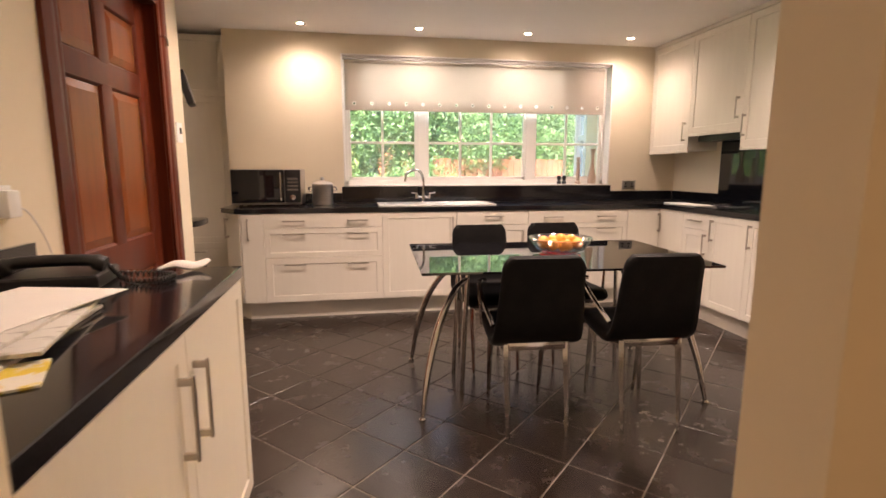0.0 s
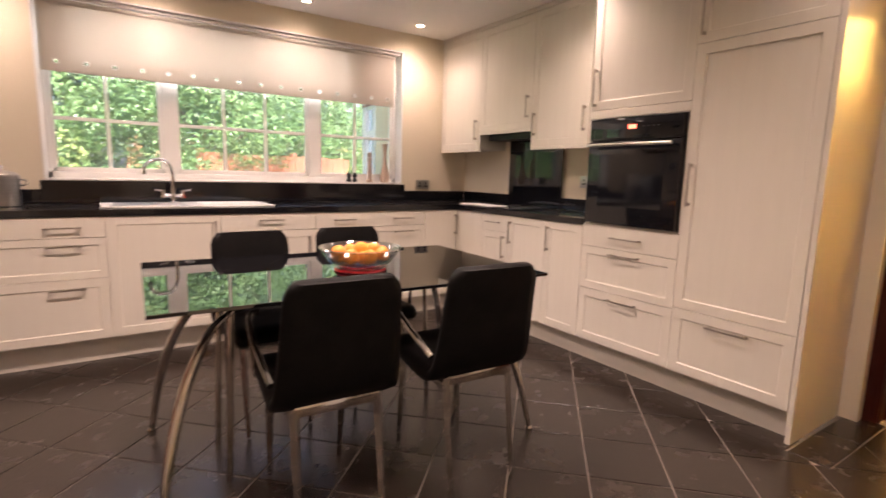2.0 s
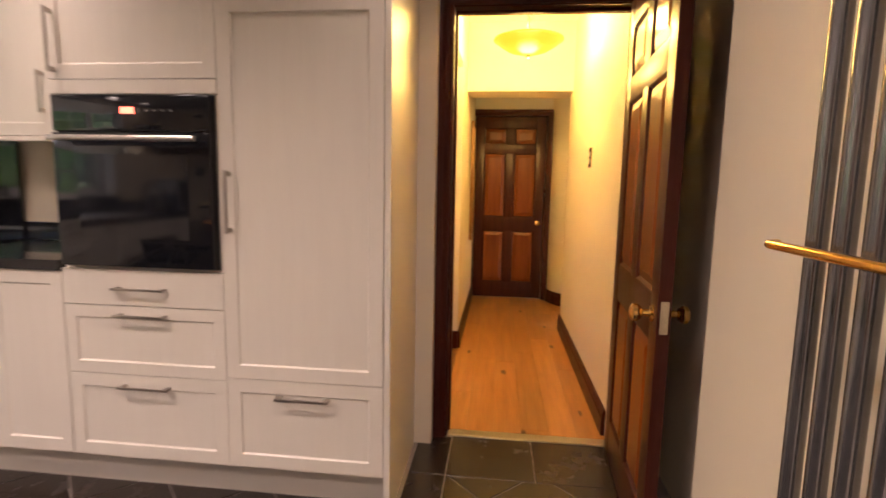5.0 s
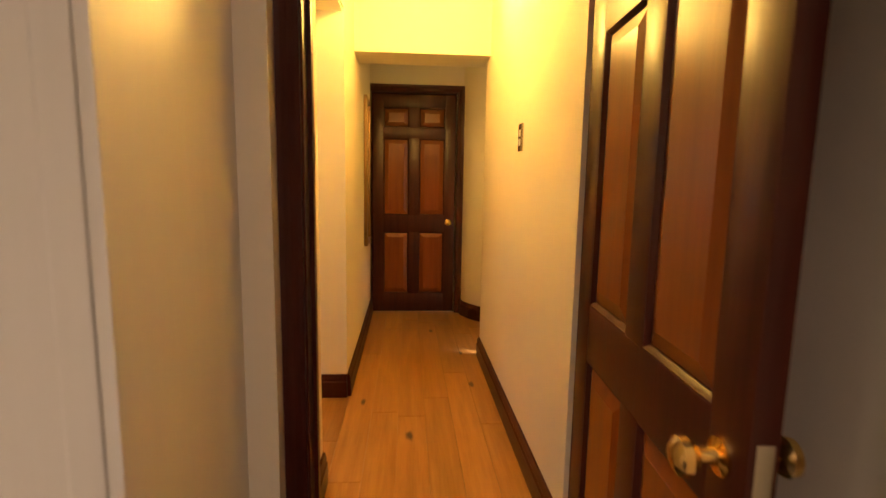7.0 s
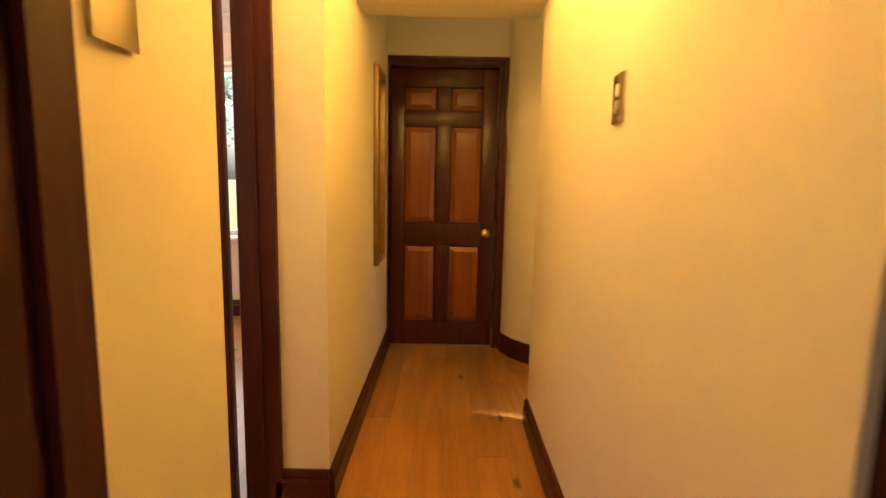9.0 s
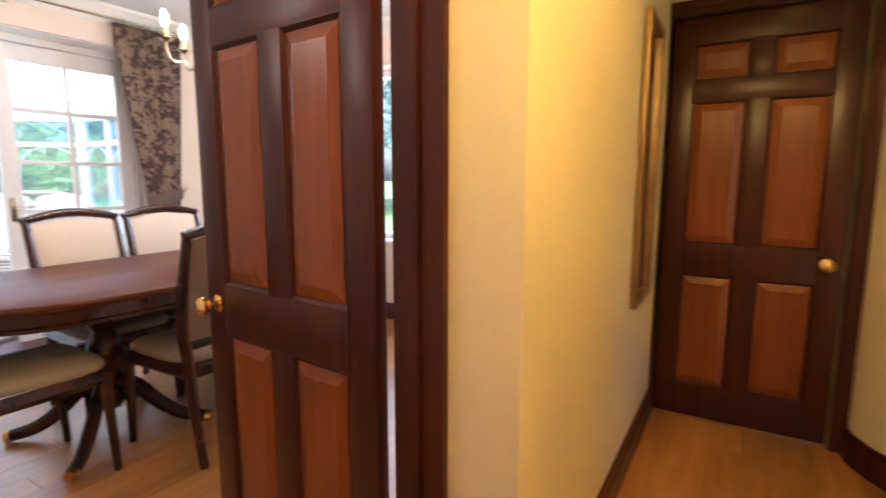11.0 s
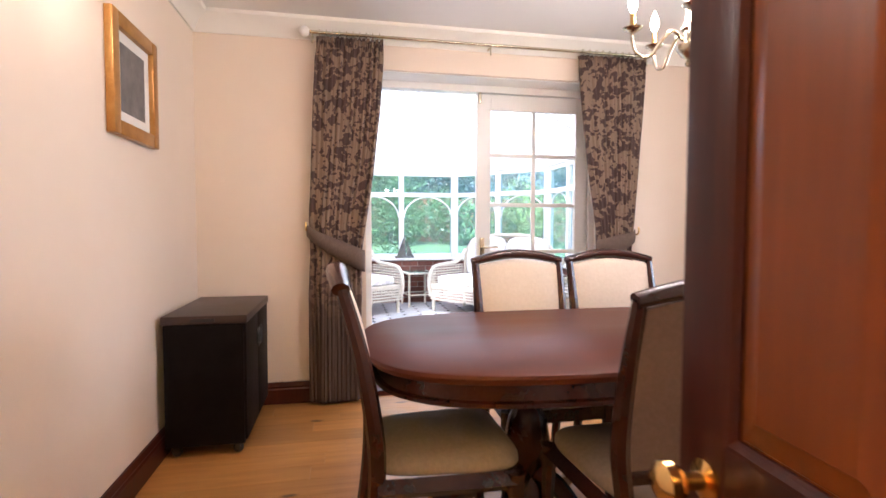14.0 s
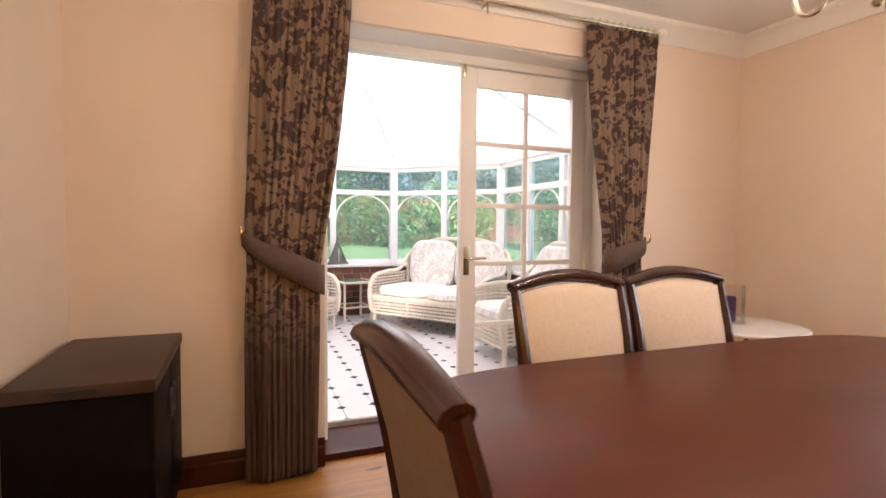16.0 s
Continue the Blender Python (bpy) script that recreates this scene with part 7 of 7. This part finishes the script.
def shrub(name, label, category, blobs, count, size, mat, seed, trunk=True):
    ob = thing(name, label, category)
    cr = new("crown", leaves("crown", "", "", blobs, count, size, mat, seed))
    cr.parent = ob
    if trunk:
        b0 = blobs[0]
        bm = bmesh.new()
        tube(bm, curve_points([(b0[0], b0[1], -0.25), (b0[0] + 0.06, b0[1], b0[2] * 0.5), (b0[0], b0[1] + 0.05, b0[2] + b0[5] * 0.3)], 10), [0.11 - 0.007 * i for i in range(11)], 8)
        for b in blobs[1:]:
            tube(bm, [(b0[0], b0[1], b0[2] * 0.6), ((b0[0] + b[0]) / 2, (b0[1] + b[1]) / 2, (b0[2] * 0.6 + b[2]) / 2 + 0.1), b[:3]], [0.05, 0.035, 0.015], 6)
        part("trunk", bm, BARK, ob)
    return ob


rr = random.Random(11)


def blobs_round(x, y, z, r, n, flat=0.8):
    return [(x, y, z, r, r, r * flat)] + [(x + rr.uniform(-r, r), y + rr.uniform(-0.6, 0.6) * r, max(0.3, z + rr.uniform(-0.7, 0.8) * r), r * rr.uniform(0.45, 0.75), r * 0.6, r * rr.uniform(0.4, 0.65)) for _ in range(n)]


for k, (x, y, z, r, mt, sz) in enumerate(((-1.6, 10.2, 1.6, 1.5, LEAF, 0.09), (0.1, 10.6, 1.7, 1.6, LEAF, 0.09), (1.9, 11.0, 1.9, 1.5, LEAF, 0.085), (3.6, 12.2, 2.3, 1.6, LEAF, 0.09),
                                        (-0.9, 9.0, 0.7, 0.75, LEAF_PALE, 0.07), (0.8, 9.2, 0.65, 0.7, LEAF, 0.06), (-3.6, 10.8, 2.0, 1.8, LEAF, 0.1), (0.9, 12.2, 3.4, 1.9, LEAF_DARK, 0.1), (-1.6, 12.6, 3.5, 2.1, LEAF_DARK, 0.1))):
    lab = {LEAF: "dense leafy green garden shrub", LEAF_PALE: "pale yellow-green garden shrub", LEAF_DARK: "dark green garden tree behind the shrubs"}[mt]
    shrub("garden_shrub" if mt is not LEAF_DARK else "garden_tree", lab, "shrub" if mt is not LEAF_DARK else "tree", blobs_round(x, y, z, r, 7), 26000 if r > 1 else 11000, sz * 0.40, mt, 20 + k)
for k, (x, y, z, r, mt, sz) in enumerate(((3.5, 20.5, 0.7, 1.1, LEAF_PALE, 0.12), (6.0, 21.5, 0.8, 1.3, LEAF, 0.12), (8.8, 21.0, 0.8, 1.2, LEAF, 0.12), (11.5, 20.0, 0.9, 1.4, LEAF_PALE, 0.12), (14.5, 18.5, 1.0, 1.5, LEAF, 0.13), (17.0, 15.0, 1.3, 1.6, LEAF, 0.13),
                                        (5.5, 25.0, 3.6, 2.6, LEAF_DARK, 0.2), (10.5, 26.0, 4.2, 3.0, LEAF_DARK, 0.2), (15.5, 23.5, 4.0, 2.9, LEAF_DARK, 0.2), (20.0, 18.0, 3.8, 2.8, LEAF_DARK, 0.2), (20.5, 11.5, 3.6, 2.8, LEAF, 0.2), (1.0, 24.0, 3.4, 2.6, LEAF_DARK, 0.2))):
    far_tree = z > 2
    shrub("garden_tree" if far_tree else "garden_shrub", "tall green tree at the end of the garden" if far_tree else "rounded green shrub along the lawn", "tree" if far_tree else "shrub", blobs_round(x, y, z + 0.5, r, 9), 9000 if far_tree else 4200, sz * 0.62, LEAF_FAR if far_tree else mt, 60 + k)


def fence(name, label, p, q, h, step=0.15):
    a, b = Vector((*p, 0)), Vector((*q, 0))
    d = b - a
    m = Matrix.Translation(a) @ Matrix.Rotation(math.atan2(d.y, d.x), 4, "Z")
    ob = thing(name, label, "fence", m)
    n = int(d.length / step)
    me = finish("board", boxes((0.004, -0.01, -0.15, step - 0.004, 0.01, h), bevel=0), FENCE, 0)
    for k in range(n):
        o = new("board", me)
        o.parent = ob
        o.location = (k * step, 0.004 * (k % 2), 0.01 * math.sin(k * 2.1))
    for k in range(0, n + 1, 12):
        part("post", boxes((k * step - 0.045, 0.02, -0.2, k * step + 0.045, 0.11, h + 0.06)), FENCE, ob, smooth=0)


fence("garden_fence", "reddish-brown close-boarded garden fence", (1.55, 9.9), (4.6, 10.9), 1.42)
fence("garden_fence", "reddish-brown garden fence at the end of the lawn", (1.0, 22.6), (18.0, 22.6), 2.3, 0.2)


# ---- floor pieces, last ----
def clip(poly, x0, y0, x1, y1):
    for axis, lim, keep in ((0, x0, 1), (0, x1, -1), (1, y0, 1), (1, y1, -1)):
        out = []
        for i, p in enumerate(poly):
            q = poly[(i + 1) % len(poly)]
            pin, qin = (p[axis] - lim) * keep >= -1e-9, (q[axis] - lim) * keep >= -1e-9
            if pin:
                out.append(p)
            if pin != qin:
                t = (lim - p[axis]) / (q[axis] - p[axis])
                out.append(tuple(p[k] + t * (q[k] - p[k]) for k in (0, 1)))
        poly = out
        if len(poly) < 3:
            return []
    return poly


def area(poly):
    return 0.5 * abs(sum(p[0] * q[1] - q[0] * p[1] for p, q in zip(poly, poly[1:] + poly[:1])))


def tile_mesh(name, poly, mat, z0, z1, edge=0.002):
    bm = bmesh.new()
    cx, cy = sum(p[0] for p in poly) / len(poly), sum(p[1] for p in poly) / len(poly)
    rings = []
    for inset, z in ((0, z0), (0, z1 - edge), (edge, z1)):
        ring = []
        for x, y in poly:
            v = Vector((x - cx, y - cy))
            v *= max(0.1, (v.length - inset * 1.3) / max(v.length, 1e-6))
            ring.append(bm.verts.new((cx + v.x, cy + v.y, z)))
        rings.append(ring)
    for a, b in zip(rings, rings[1:]):
        for i in range(len(a)):
            j = (i + 1) % len(a)
            bm.faces.new((a[i], a[j], b[j], b[i]))
    bm.faces.new(rings[-1])
    return finish(name, bm, mat, 0)


kf = bpy.data.objects["floor_kitchen"]
hd, gap = 0.2205, 0.0046
full = [(-hd + gap, 0), (0, -hd + gap), (hd - gap, 0), (0, hd - gap)]
whole = tile_mesh("tile", full, SLATE, -0.012, 0.0)
regions = [(-0.998, 0.70, 2.60, 4.36), (2.60, 1.633, 2.75, 4.36), (2.60, 0.70, 2.955, 1.462), (-1.79, 3.37, -1.0, 5.07), (-0.39, -0.3, 0.416, 0.698)]
for i in range(-6, 10):
    for j in range(-13, 14):
        cx, cy = 0.155 + hd * 2 * i + (hd if j % 2 else 0), 2.40 + hd * j
        for (x0, y0, x1, y1) in regions:
            p = clip([(cx + x, cy + y) for x, y in full], x0, y0, x1, y1)
            if len(p) < 3 or area(p) < 0.0006:
                continue
            if area(p) > 0.995 * area(full):
                o = new("tile", whole)
                o.location = (cx, cy, 0)
            else:
                qx, qy = sum(a for a, _ in p) / len(p), sum(b for _, b in p) / len(p)
                o = new("tile", tile_mesh("tile", [(a - qx, b - qy) for a, b in p], SLATE, -0.012, 0.0))
                o.location = (qx, qy, 0)
            o.parent = kf
for x0, y0, x1, y1 in ((2.96, 0.705, 3.298, 1.086), (2.96, 1.091, 3.298, 1.463), (2.605, 1.467, 2.957, 1.622), (2.962, 1.468, 3.285, 1.622)):
    o = new("tile", tile_mesh("tile", [((x0 - x1) / 2, (y0 - y1) / 2), ((x1 - x0) / 2, (y0 - y1) / 2), ((x1 - x0) / 2, (y1 - y0) / 2), ((x0 - x1) / 2, (y1 - y0) / 2)], SLATE, -0.012, 0.0))
    o.location = ((x0 + x1) / 2, (y0 + y1) / 2, 0)
    o.parent = kf

hf = bpy.data.objects["floor_hall"]
pr = random.Random(3)
pw = 0.138
shared = {}
y = 0.44
row = 0
while y < DW - 0.01:
    xs, xe = (3.362, 6.46) if y < 1.75 else (DL + 0.001, DR - 0.001)
    x = xs - pr.uniform(0, 1.2)
    y1 = min(y + pw, DW)
    while x < xe:
        ln = pr.choice((1.2, 1.5, 1.8))
        a, b = max(x, xs), min(x + ln, xe)
        if b - a > 0.05:
            key = (round(b - a, 3), round(y1 - y, 3))
            if key not in shared:
                l, w = (b - a) / 2 - 0.0005, (y1 - y) / 2 - 0.0005
                shared[key] = tile_mesh("plank", [(-l, -w), (l, -w), (l, w), (-l, w)], OAK, -0.012, 0.0, 0.001)
            o = new("plank", shared[key])
            o.location = ((a + b) / 2, (y + y1) / 2, 0.0)
            if pr.random() < 0.5:
                o.rotation_euler = (0, 0, math.pi)
            o.parent = hf
        x += ln
    y += pw
    row += 1

# conservatory floor: white octagons with small dark squares at their corners
n_dot = 0
dot = tile_mesh("dot_tile", [(-0.028, 0), (0, -0.028), (0.028, 0), (0, 0.028)], DOT_TILE, CF - 0.01, CF + 0.001, 0.0005)
s = 0.10
c = 0.03
octa = tile_mesh("floor_tile", [(-s + c, -s), (s - c, -s), (s - 0.0015, -s + c), (s - 0.0015, s - c), (s - c, s - 0.0015), (-s + c, s - 0.0015), (-s + 0.0015, s - c), (-s + 0.0015, -s + c)], CONS_TILE, CF - 0.01, CF, 0.001)
for i in range(24):
    for j in range(18):
        x, y = 2.85 + i * 0.2, 5.85 + j * 0.2
        if not inside(x, y, POLY) or x < 3.9:
            continue
        if x < 6.3 and n_dot < 290:
            o = new("floor_tile", octa)
            o.location = (x, y, 0)
            o.parent = cons
            o = new("dot_tile", dot)
            o.location = (x + s, y + s, 0)
            o.parent = cons
            n_dot += 1
